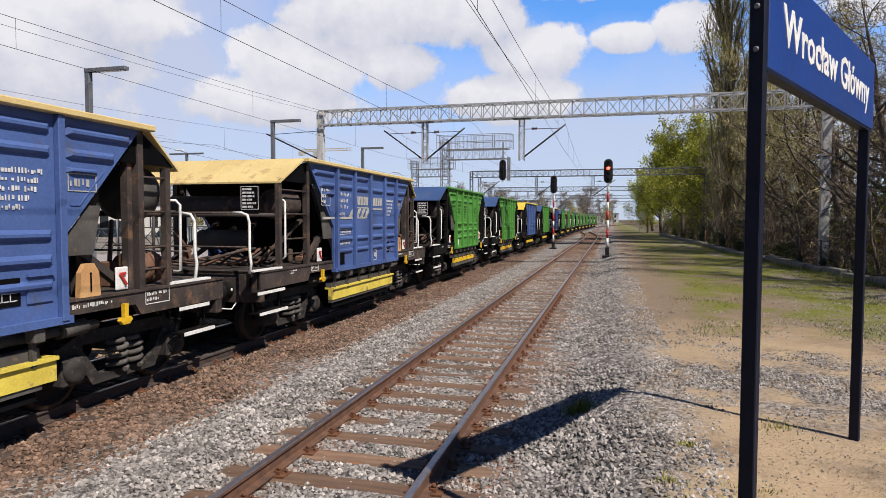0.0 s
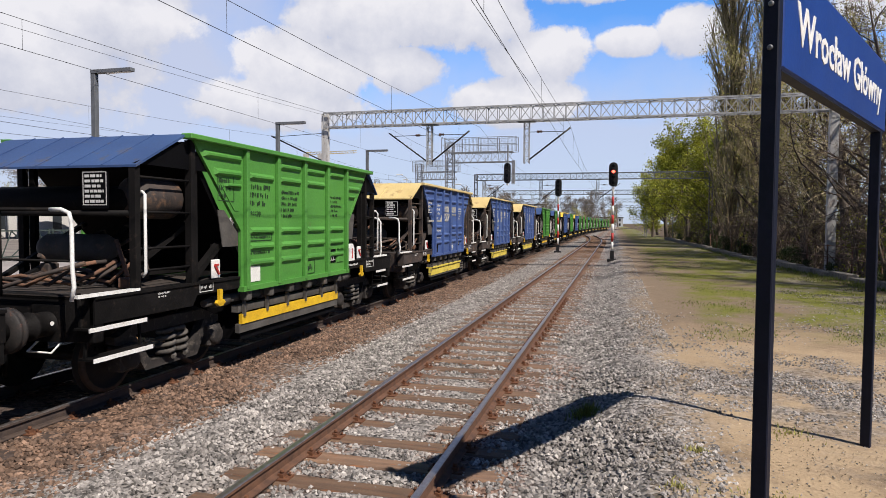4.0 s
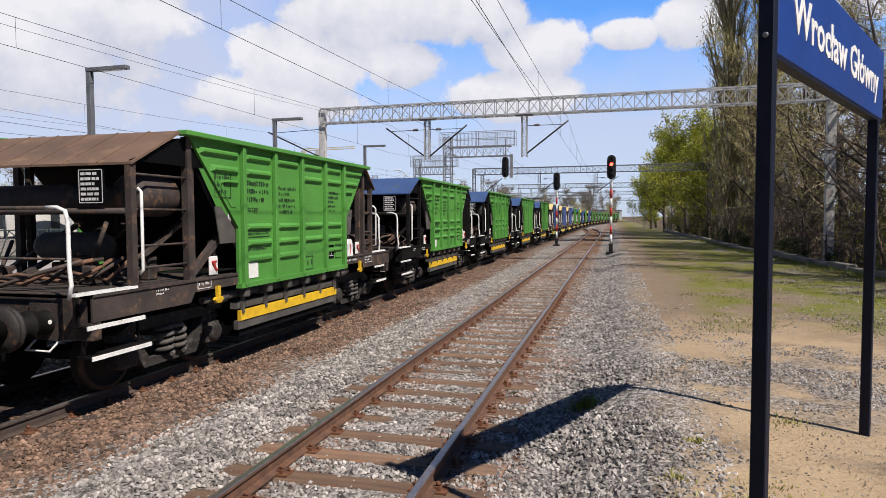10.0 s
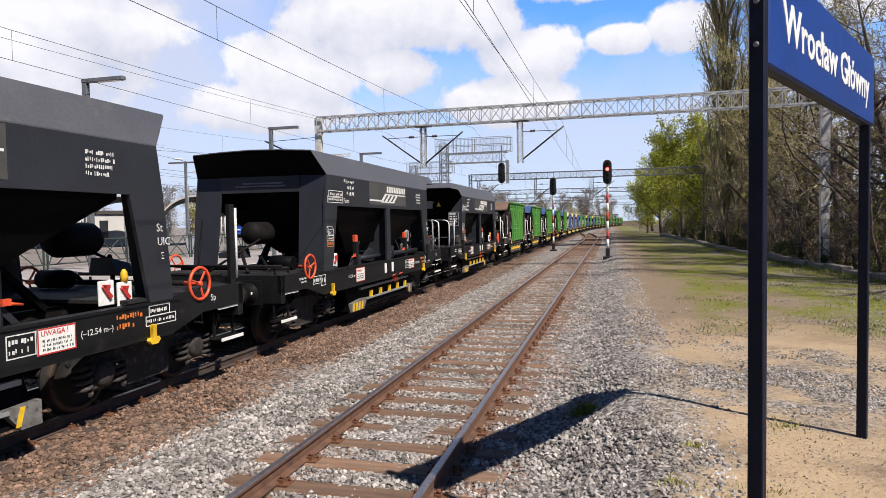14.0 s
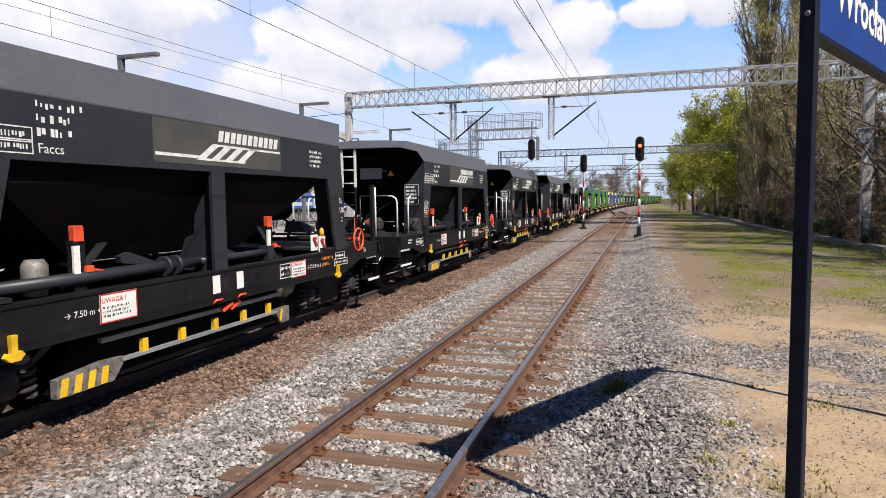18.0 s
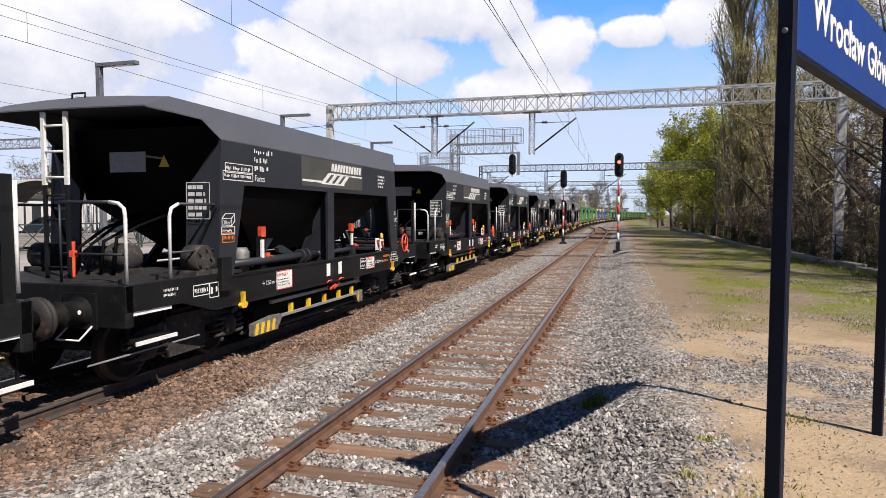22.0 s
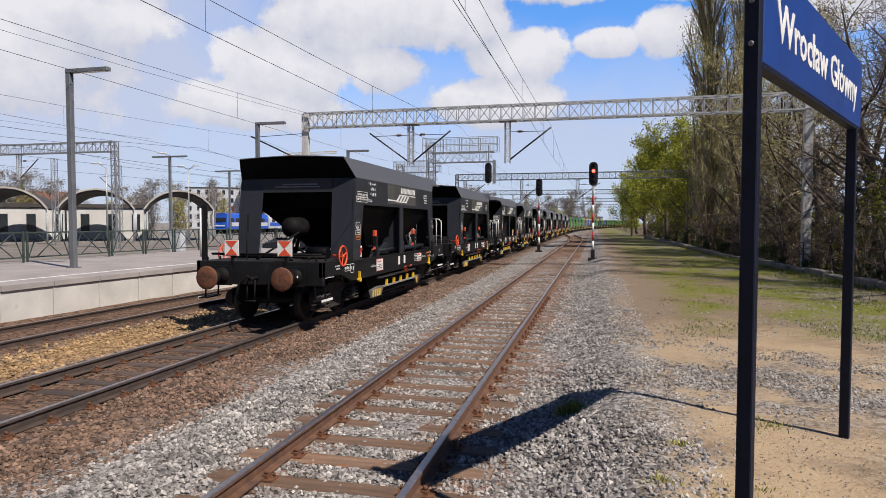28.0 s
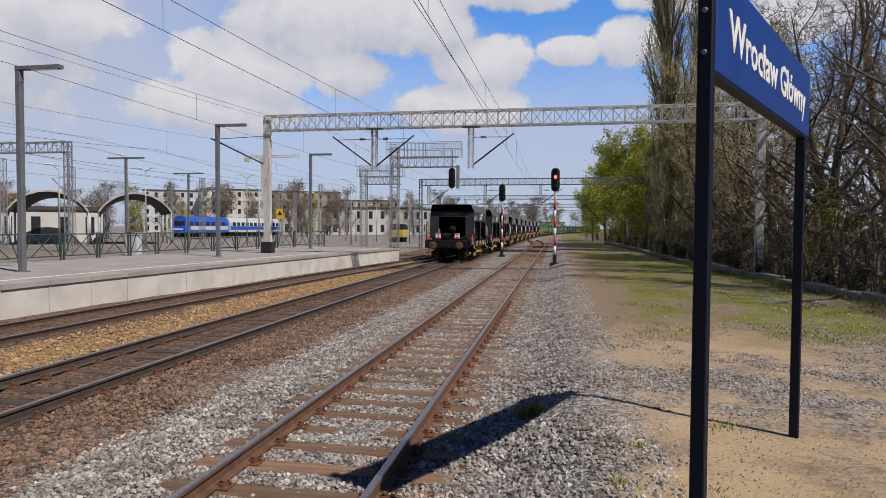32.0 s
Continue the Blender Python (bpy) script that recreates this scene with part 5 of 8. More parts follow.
def step(parent, side, y0, y1, z, x=1.44):
    bm = bmesh.new()
    box(bm, min(side * (x - 0.16), side * (x + 0.05)), max(side * (x - 0.16), side * (x + 0.05)), y0, y1, z - 0.025, z)
    bar(bm, (side * (x - 0.1), y0 + 0.04, z), (side * (x - 0.12), y0 + 0.04, z + 0.40), 0.03, 0.03)
    bar(bm, (side * (x - 0.1), y1 - 0.04, z), (side * (x - 0.12), y1 - 0.04, z + 0.40), 0.03, 0.03)
    o = part("footstep", bm, "wagon_dark", parent)
    bm = bmesh.new()
    box(bm, min(side * (x + 0.05), side * (x + 0.065)), max(side * (x + 0.05), side * (x + 0.065)), y0, y1, z - 0.045, z + 0.005)
    part("step_edge", bm, "white_paint", o, "white step edge")


def handrail(parent, pts, mat="white_paint", r=0.02):
    bm = bmesh.new()
    path_tube(bm, pts, r, 7)
    part("handrail", bm, mat, parent)


def marks(parent, side, x, y, z, w, h, rows, mat="white_text", seed=1, frame_box=False):
    """Small writing that cannot be made out, as rows of short bars on the side of a wagon."""
    rng = random.Random(seed)
    bm = bmesh.new()
    lh = h / rows
    d = 0.003
    xa, xb = (x, x + d) if side > 0 else (x - d, x)
    for r in range(rows):
        zz = z + h - (r + 0.82) * lh
        yy = y
        end = y + w * (1 if r == 0 else rng.uniform(0.55, 1.0))
        while yy < end - 0.02:
            box(bm, xa, xb, yy, yy + lh * rng.choice((0.14, 0.22, 0.30)), zz + (lh * 0.14 if rng.random() < 0.4 else 0), zz + lh * rng.choice((0.42, 0.60, 0.60)))
            yy += lh * (0.40 if rng.random() < 0.8 else 0.75)
    if frame_box:
        for a, b, c, e in ((y - .03, y + w + .03, z - .03, z - .018), (y - .03, y + w + .03, z + h + .018, z + h + .03), (y - .03, y - .018, z - .03, z + h + .03), (y + w + .018, y + w + .03, z - .03, z + h + .03)):
            box(bm, xa, xb, a, b, c, e)
    tagged(part("marking", bm, mat, parent), kind="stuff")


def end_marks(parent, x, y, z, w, h, rows, seed=1):
    """Unreadable rows of writing on a face that looks to the rear, with a thin frame."""
    rng = random.Random(seed)
    bm = bmesh.new()
    lh = h / rows
    for r in range(rows):
        zz, xx, end = z + h - (r + 0.8) * lh, x, x + w * rng.uniform(0.7, 1.0)
        while xx < end - 0.02:
            ln = min(rng.uniform(0.5, 1.8) * lh, end - xx)
            box(bm, xx, xx + ln * 0.8, y - 0.003, y, zz, zz + lh * 0.55)
            xx += ln
    for a, b, c, e in ((x - .03, x + w + .03, z - .02, z - .01), (x - .03, x + w + .03, z + h + .01, z + h + .02), (x - .03, x - .02, z - .02, z + h + .02), (x + w + .02, x + w + .03, z - .02, z + h + .02)):
        box(bm, a, b, y - 0.003, y, c, e)
    tagged(part("marking", bm, "white_text", parent), kind="stuff")


def side_text(parent, side, x, y, z, text, size, mat):
    if side > 0:
        m = Matrix.Translation((x, y, z)) @ pose(0, 0, 0, 90, 0, 90)
    else:
        m = Matrix.Translation((-x, y, z)) @ pose(0, 0, 0, 90, 0, -90)
    lettering("marking", text, size, mat, parent, m, depth=0.001)


def label_plate(parent, side, y0, y1, z0, z1, x=1.54, mat="plate_white", name="label"):
    bm = bmesh.new()
    box(bm, min(side * x, side * (x + 0.006)), max(side * x, side * (x + 0.006)), y0, y1, z0, z1)
    return part(name, bm, mat, parent)


def grey_wagon(side, tail=False):
    """A covered-side ballast hopper, 12.54 m over the buffers: platform under a canopy at its rear, open frame at its front. side: where its markings are."""
    L = 12.54
    w = thing("hopper_wagon", "dark grey steel ballast hopper wagon with white markings", "goods wagon", "wagons of the train")
    HW, ZD, ZE = 1.54, 1.30, 3.32            # half width, top of the frame, eaves
    ya, yf = 2.54, 9.97                      # ends of the side wall at the eaves

    def pt(name, mat, parent=w, label=""):
        """A part made of the solids drawn so far."""
        nonlocal bm
        bmesh.ops.recalc_face_normals(bm, faces=bm.faces)
        o = part(name, bm, mat, parent, label)
        bm = bmesh.new()
        return o
    bm = bmesh.new()
    # underframe: shallow at the ends, deep between the bogies
    sole = [(0.62, 1.05), (0.62, 1.37), (2.42, 1.37), (2.50, ZD), (10.30, ZD), (10.38, 1.37), (L - 0.62, 1.37), (L - 0.62, 1.05), (L - 1.65, 1.04), (L - 2.35, 0.84), (2.35, 0.84), (1.65, 1.04)]
    for s in (-1, 1):
        prism(bm, sole, s * (HW - 0.10), s * (HW - 0.02))
        a, b = sorted((s * (HW - 0.16), s * (HW - 0.004)))
        box(bm, a, b, 2.42, 10.36, ZD - 0.02, ZD + 0.015)
        pt("solebar", "wagon_frame")
    for y, s in ((0.62, -1), (L - 0.62, 1)):
        box(bm, -HW + 0.02, HW - 0.02, min(y, y - s * 0.14), max(y, y - s * 0.14), 0.86, 1.38, bevel=0.015)
        for x in (-0.875, 0.875):
            y0, y1 = sorted((y, y + s * 0.03))
            box(bm, x - 0.24, x + 0.24, y0, y1, 0.84, 1.28)
        pt("headstock", "wagon_frame")
        for x in (-0.875, 0.875):
            buffer(w, x, 0 if s < 0 else L, s, "buffer_rust" if tail and s > 0 else "buffer_dark")
        coupling(w, 0 if s < 0 else L, s)
        y0, y1 = (0.66, 3.1) if s < 0 else (L - 3.1, L - 0.66)
        box(bm, -HW + 0.05, HW - 0.05, y0, y1, 1.33, 1.375)
        pt("end_deck", "deck_black")
    for x in (-0.45, 0.45):
        box(bm, x - 0.06, x + 0.06, 0.7, L - 0.7, 0.86, 1.30)
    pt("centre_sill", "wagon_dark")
    # side wall: top panel, two legs, middle post with its plate behind
    for s in (-1, 1):
        a, b = sorted((s * HW, s * (HW - 0.05)))
        prism(bm, [(ya, ZE), (yf, ZE), (yf + 0.10, 2.68), (ya - 0.04, 2.68)], a, b)
        pt("side_panel", "wagon_grey")
        prism(bm, [(ya - 0.04, 2.683), (3.13, 2.683), (2.80, ZD + 0.015), (ya - 0.10, ZD + 0.015)], a, b)
        pt("leg", "wagon_grey")
        prism(bm, [(9.46, 2.683), (yf + 0.10, 2.683), (yf + 0.24, ZD + 0.015), (9.76, ZD + 0.015)], a, b)
        pt("leg", "wagon_grey")
        box(bm, a, b, 6.06, 6.35, ZD + 0.015, 2.683)
        mp = pt("middle_post", "wagon_grey")
        xs = [(HW - 0.051, 2.66), (HW - 0.10, 2.66), (1.16, 2.10), (1.13, 1.82), (0.98, 1.76), (0.80, ZD), (HW - 0.051, ZD)]
        A = [bm.verts.new((s * x, 6.16, z)) for x, z in xs]
        B = [bm.verts.new((s * x, 6.22, z)) for x, z in xs]
        bm.faces.new(A), bm.faces.new(B[::-1])
        for i in range(len(xs)):
            bm.faces.new((A[i], B[i], B[(i + 1) % len(xs)], A[(i + 1) % len(xs)]))
        pt("saddle_plate", "wagon_grey", mp)
        prism(bm, [(8.05, ZD), (8.15, ZD), (7.62, 1.86), (7.52, 1.86)], s * 1.20, s * 1.26)
        prism(bm, [(3.95, ZD), (4.05, ZD), (4.60, 1.80), (4.50, 1.80)], s * 1.10, s * 1.16)
        pt("stay", "wagon_grey")
    # end frames: wide plates turned in from the legs, cut away towards the eaves
    for yt, yb, s in ((ya, ya - 0.10, -1), (yf, yf + 0.24, 1)):
        for x in (-1, 1):
            d = -s * 0.04
            o = [(HW - 0.002, 1.38, yb), (0.97, 1.38, yb), (0.97, 2.62, (yt + yb) / 2), (HW - 0.16, 3.12 if s < 0 else 2.62, (yt + yb) / 2), (HW - 0.002, ZE - 0.01, yt)]
            if s > 0:
                o = [(HW - 0.002, 1.38, yb), (0.97, 1.38, yb), (0.93, 2.98, yt + 0.04), (0.93, ZE, yt), (HW - 0.002, ZE - 0.005, yt)]
            A = [bm.verts.new((x * p, y, z)) for p, z, y in o]
            B = [bm.verts.new((x * p, y + d, z)) for p, z, y in o]
            bm.faces.new(A), bm.faces.new(B[::-1])
            for i in range(5):
                bm.faces.new((A[i], B[i], B[(i + 1) % 5], A[(i + 1) % 5]))
            lg = pt("end_leg", "wagon_grey")
            if s < 0:
                bar(bm, (x * 1.02, yb - 0.02, 1.42), (x * (HW - 0.05), yb + 0.02, 2.34), 0.03, 0.03)
                pt("leg_brace", "wagon_frame", lg)
    box(bm, -0.93, 0.93, yf - 0.02, yf + 0.04, 2.98, ZE)
    pt("end_beam", "wagon_grey")
    # canopy over the rear platform and the overhang in front
    bm.free()
    bm = bmesh.new()
    XS, ZS, ZC = 1.37, 3.78, 3.84
    rings = [  # y, outer edge x and z, shoulder x and z, crown z
        (1.14, 1.45, 3.57, 1.40, 3.585, 3.60), (1.66, 1.46, 3.57, XS, ZS, ZC), (2.20, 1.47, 3.56, XS, ZS, ZC), (ya, HW, ZE, XS, ZS, ZC),
        (yf, HW, ZE, XS, ZS, ZC), (yf + 0.36, XS + 0.01, ZS - 0.02, XS, ZS, ZC)]
    st = []
    for y, xo, zo, xm, zm, zc in rings:
        st.append([bm.verts.new((x, y, z)) for x, z in ((xo, zo), (xm, zm), (0.7, (zm + 2 * zc) / 3), (0, zc), (-0.7, (zm + 2 * zc) / 3), (-xm, zm), (-xo, zo))])
    for A, B in zip(st, st[1:]):
        for i in range(6):
            bm.faces.new((A[i], B[i], B[i + 1], A[i + 1]))
    bmesh.ops.recalc_face_normals(bm, faces=bm.faces)
    r = bmesh.ops.extrude_face_region(bm, geom=bm.faces[:])
    bmesh.ops.translate(bm, verts=[v for v in r["geom"] if isinstance(v, bmesh.types.BMVert)], vec=(0, 0, 0.018))
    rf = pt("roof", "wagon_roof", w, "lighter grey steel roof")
    path_tube(bm, [(-0.18, 1.62, 3.80), (-0.18, 1.62, 3.90), (0.04, 1.62, 3.90), (0.04, 1.62, 3.80)], 0.015, 6)
    pt("roof_grip", "wagon_frame", rf)
    # underside of the overhang: its shade is painted in as near-black
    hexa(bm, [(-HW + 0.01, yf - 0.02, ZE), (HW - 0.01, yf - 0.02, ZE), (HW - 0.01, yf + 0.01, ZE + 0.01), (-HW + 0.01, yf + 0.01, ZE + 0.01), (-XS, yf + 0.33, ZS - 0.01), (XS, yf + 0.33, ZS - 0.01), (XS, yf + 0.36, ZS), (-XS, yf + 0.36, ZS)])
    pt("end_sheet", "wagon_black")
    for z, x0 in ((3.16, -0.55), (3.10, -0.62)):
        box(bm, x0, x0 + (0.95 if z > 3.12 else 1.2), yf + 0.042, yf + 0.046, z, z + 0.03)
    tagged(pt("marking", "grey_text"), kind="stuff")
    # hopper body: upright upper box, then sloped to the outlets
    # the shade between the legs is painted on as near-black
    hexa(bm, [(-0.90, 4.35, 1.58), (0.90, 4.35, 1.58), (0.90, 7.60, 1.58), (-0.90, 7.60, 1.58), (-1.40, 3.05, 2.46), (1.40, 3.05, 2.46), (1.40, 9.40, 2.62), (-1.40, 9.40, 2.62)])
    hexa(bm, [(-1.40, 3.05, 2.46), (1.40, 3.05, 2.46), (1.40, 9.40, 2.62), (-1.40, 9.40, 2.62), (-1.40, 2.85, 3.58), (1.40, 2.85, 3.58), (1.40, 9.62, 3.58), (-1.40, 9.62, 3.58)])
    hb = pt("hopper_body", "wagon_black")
    for y in (4.0, 8.1):
        for s in (-1, 1):
            a, b = sorted((s * 1.405, s * 1.412))
            box(bm, a, b, y, y + 0.13, 2.18 + 0.6, 2.18 + 0.86)
            sg = pt("safety_sign", "plate_pale", hb, "small pale safety sign")
            a, b = sorted((s * 1.413, s * 1.416))
            box(bm, a, b, y + 0.02, y + 0.11, 2.80, 2.86)
            pt("sign_band", "yellow_paint", sg)
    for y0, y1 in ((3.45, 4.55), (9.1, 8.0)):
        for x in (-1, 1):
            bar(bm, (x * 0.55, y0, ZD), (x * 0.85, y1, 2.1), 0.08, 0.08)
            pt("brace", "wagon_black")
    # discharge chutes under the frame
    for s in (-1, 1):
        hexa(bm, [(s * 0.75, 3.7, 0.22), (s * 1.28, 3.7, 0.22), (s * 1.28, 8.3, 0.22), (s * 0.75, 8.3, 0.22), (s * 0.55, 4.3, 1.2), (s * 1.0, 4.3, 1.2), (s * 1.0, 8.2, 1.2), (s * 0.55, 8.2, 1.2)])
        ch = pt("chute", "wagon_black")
        al = (lambda y: y) if s > 0 else (lambda y: L - 0.6 - y)
        prism(bm, [(al(4.55), 0.40), (al(7.9), 0.40), (al(7.9), 0.44), (al(4.55), 0.44)], s * 1.29, s * 1.36)
        prism(bm, [(al(4.30), 0.66), (al(8.1), 0.66), (al(8.1), 0.72), (al(4.30), 0.72)], s * 1.24, s * 1.30)
        pt("chute_edge", "galvanised", ch)
        prism(bm, [(al(3.66), 0.20), (al(3.66), 0.40), (al(4.30), 0.46), (al(4.62), 0.44), (al(4.42), 0.20)], s * 1.24, s * 1.335)
        prism(bm, [(al(7.85), 0.44), (al(8.3), 0.46), (al(8.3), 0.20), (al(8.05), 0.20)], s * 1.24, s * 1.335)
        pl = pt("chute_end", "steel_worn", ch, "worn bare steel chute end")
        for k in range(5) if s == side else ():
            y = 4.86 + k * 0.69
            prism(bm, [(al(y), 0.44), (al(y + 0.09), 0.44), (al(y + 0.09), 0.60), (al(y), 0.60)], s * 1.30, s * 1.36)
            pt("yellow_mark", "yellow_paint", ch)
        for k in range(4) if s == side else ():
            y = 3.68 + k * 0.18
            prism(bm, [(al(y), 0.21), (al(y + 0.09), 0.21), (al(y + 0.13), 0.40), (al(y + 0.04), 0.40)], s * 1.337, s * 1.343)
            pt("hazard_stripe", "yellow_paint", pl)
        prism(bm, [(al(7.98), 0.24), (al(8.04), 0.24), (al(8.10), 0.44), (al(8.04), 0.44)], s * 1.337, s * 1.343)
        pt("hazard_stripe", "yellow_paint", pl)
        # operating shaft with its flanges and cranks
        tube(bm, (s * 1.27, 2.9, 1.44), (s * 1.27, 6.05, 1.44), 0.070, 10)
        tube(bm, (s * 1.27, 6.05, 1.44), (s * 1.27, 7.75, 1.44), 0.055, 10)
        for y in (5.35, 5.55):
            tube(bm, (s * 1.27, y, 1.44), (s * 1.27, y + 0.07, 1.44), 0.135, 10)
        box(bm, s * 1.27 - 0.08, s * 1.27 + 0.08, 7.70, 7.86, ZD, 1.54)
        sh = pt("operating_shaft", "wagon_grey")
        for y in (5.45, 7.1):
            prism(bm, [(y, 1.42), (y + 0.14, 1.42), (y - 0.55, 1.66), (y - 0.70, 1.62), (y - 0.68, 1.54)], s * 1.10, s * 1.18)
            pt("crank", "wagon_grey", sh)
        if s == side:
            # upright release levers with orange grips
            for y in (4.07, 7.85):
                box(bm, s * 1.26 - 0.07, s * 1.26 + 0.02, y - 0.07, y + 0.09, ZD, 1.86)
                lv = pt("lever", "wagon_frame")
                a, b = sorted((s * 1.28, s * 1.31))
                box(bm, a, b, y - 0.09, y - 0.01, 1.40, 1.80)
                pt("lever_scale", "plate_white", lv)
                box(bm, s * 1.26 - 0.05, s * 1.26 + 0.04, y - 0.06, y + 0.07, 1.84, 2.02, bevel=0.01)
                pt("lever_grip", "orange_red", lv)
                a, b = sorted((s * 1.27, s * 1.32))
                box(bm, a, b, y + 0.06, y + 0.16, 1.50, 1.57)
                tube(bm, (s * 1.30, y + 0.1, 1.53), (s * 1.30, y + 0.30, 1.49), 0.018, 6)
                pt("lever_catch", "orange_red", lv)
            lathe(bm, [(0.11, ZD), (0.13, 1.38), (0.13, 1.62), (0.09, 1.68)], 12, "z", (s * 1.12, 3.66, 0))
            pt("air_filter", "steel_worn")
            # brake changeover plates and valve
            for y, z in ((9.12, 1.34), (9.42, 1.30)):
                a, b = sorted((s * 1.33, s * 1.36))
                box(bm, a, b, y, y + 0.24, z, z + 0.30, bevel=0.008)
                vp = pt("brake_plate", "plate_white")
                a, b = (s * 1.375, s * 1.375)
                bar(bm, (a, y + 0.05, z + 0.24), (b, y + 0.17, z + 0.09), 0.03, 0.05)
                bar(bm, (a, y + 0.05, z + 0.24), (b, y + 0.15, z + 0.23), 0.03, 0.04)
                pt("brake_handle", "red_paint", vp)
            lathe(bm, [(0.04, 1.60), (0.05, 1.66), (0.04, 1.72), (0.015, 1.76)], 8, "z", (s * 1.34, 9.55, 0))
            pt("valve_knob", "yellow_paint", vp)
            for y in (6.42, 6.60):
                bar(bm, (s * 1.42, al(y) - 0.08, 0.70), (s * 1.46, al(y) + 0.10, 0.80), 0.06, 0.05)
                pt("release_lever", "orange_red")
            for y in (6.10, 6.66):
                path_tube(bm, [(s * 1.50, al(y) - 0.07, 0.84), (s * 1.56, al(y) - 0.07, 0.90), (s * 1.56, al(y) + 0.07, 0.90), (s * 1.50, al(y) + 0.07, 0.84)], 0.016, 6)
                pt("pull_ring", "orange_red")
            yellow_hook(w, 3.03, s, 0.93)
            yellow_hook(w, 9.79, s, 0.93)
            for y0, y1, z0, z1 in ((6.02, 6.18, 0.99, 1.24), (6.57, 6.73, 0.99, 1.24), (4.08, 4.62, 0.93, 1.26), (8.10, 8.59, 0.96, 1.24)):
                if s < 0:
                    y0, y1 = L - y1, L - y0
                lb = label_plate(w, s, y0, y1, z0, z1, HW - 0.018)
                if y1 - y0 > 0.3:
                    a, b = sorted((s * (HW - 0.013), s * (HW - 0.010)))
                    for q0, q1, r0, r1 in ((y0, y1, z0, z0 + 0.015), (y0, y1, z1 - 0.015, z1), (y0, y0 + 0.015, z0 + 0.015, z1 - 0.015), (y1 - 0.015, y1, z0 + 0.015, z1 - 0.015)):
                        box(bm, a, b, q0, q1, r0, r1)
                    pt("red_border", "red_paint", lb)
        step(w, s, 0.72, 1.45, 1.04, 1.44)
        step(w, s, 0.80, 1.55, 0.66, 1.44)
        step(w, s, L - 1.28, L - 0.70, 1.06, 1.44)
        step(w, s, L - 1.20, L - 0.62, 0.56, 1.44)
        tube(bm, (s * 1.36, 0.2, 0.50), (s * 1.36, 2.2, 0.50), 0.012, 5)
        pt("cable_conduit", "galvanised")
    # rear platform: railings, ladder, gear
    end_marks(w, 1.04, ya - 0.102, 2.18, 0.34, 0.50, 5, 41)
    for k in range(3):
        box(bm, -1.42, -1.16 + 0.03 * (k % 2), ya - 0.104, ya - 0.100, 2.30 + 0.09 * k, 2.34 + 0.09 * k)
    tagged(pt("marking", "grey_text"), kind="stuff")
    for s in (-1, 1):
        x = s * 1.44
        handrail(w, [(x, 0.74, 1.38), (x, 0.74, 2.20), (s * 1.42, 0.745, 2.30), (s * 1.34, 0.75, 2.36), (s * 1.20, 0.75, 2.38)], r=0.024)
        handrail(w, [(s * 1.20, 0.75, 2.38), (s * 0.45, 0.75, 2.38)], "wagon_grey", 0.022)
        handrail(w, [(x, 1.52, 1.38), (x, 1.52, 2.20), (x, 1.56, 2.31), (x, 1.70, 2.37)], r=0.024)
        handrail(w, [(x, 1.70, 2.37), (x, 2.95, 2.37)], "wagon_grey", 0.022)
        handrail(w, [(x, 0.77, 1.74), (s * 0.45, 0.77, 1.74)], "wagon_grey", 0.016)
        handrail(w, [(x, 1.54, 1.72), (x, 2.95, 1.72)], "wagon_grey", 0.018)
        handrail(w, [(s * 0.45, 0.75, 1.38), (s * 0.45, 0.75, 2.38)], "wagon_grey", 0.016)
        box(bm, s * 0.62 - 0.035, s * 0.62 + 0.035, 0.74, 0.80, 1.70, 1.78)
        pt("coupling_tag", "orange_red")
        # one tall flat guard post and grab iron at the open end
        if s > 0:
            box(bm, 1.44, 1.50, L - 0.92, L - 0.78, 1.36, 2.62)
            gp = pt("guard_post", "wagon_frame")
            tube(bm, (1.505, L - 0.76, 1.46), (1.505, L - 0.76, 2.56), 0.022, 6)
            pt("grab_iron", "white_paint", gp)
        lathe(bm, [(0.20, -0.13), (0.20, 0.13)], 14, "x", (s * 1.36, 2.18, 1.60))
        lathe(bm, [(0.12, 0.0), (0.12, 0.34), (0.07, 0.40)], 10, "y", (s * 1.36, 2.2, 1.52))
        box(bm, s * 1.36 - 0.16, s * 1.36 + 0.16, 1.95, 2.5, 1.37, 1.44)
        for k in range(5):
            t = k * 1.257
            lathe(bm, [(0.028, 0.13), (0.028, 0.16)], 6, "x", (s * 1.36, 2.18 + 0.14 * math.cos(t), 1.60 + 0.14 * math.sin(t)))
        pt("gear_motor", "bogie_dust")
        a, b = sorted((s * 1.50, s * 1.60))
        box(bm, a, b, ya - 0.10, ya + 0.14, 1.10, 1.60, bevel=0.01)
        pt("cable_box", "wagon_frame")
    for x in (-0.25, 0.12):
        box(bm, x - 0.028, x + 0.028, 1.18, 1.22, 2.62, 3.58)
    for k in range(3):
        tube(bm, (-0.25, 1.20, 2.72 + 0.34 * k), (0.12, 1.20, 2.72 + 0.34 * k), 0.018, 6)
    ld = pt("ladder", "white_paint", w, "ladder with a white upper half")
    for x in (-0.25, 0.12):
        box(bm, x - 0.022, x + 0.022, 1.18, 1.22, 1.38, 2.615)
    for k in range(4):
        tube(bm, (-0.25, 1.20, 1.52 + 0.32 * k), (0.12, 1.20, 1.52 + 0.32 * k), 0.016, 6)
    pt("ladder_rungs", "wagon_frame", ld)
    box(bm, -0.27, 0.37, 2.36, 2.37, 2.86, 3.16)
    for x in (-0.2, 0.3):
        bar(bm, (x, 2.37, 3.1), (x, 2.86, 3.1), 0.03, 0.03)
    pt("notice", "notice_pale")
    bm.free()
    bm = bmesh.new()
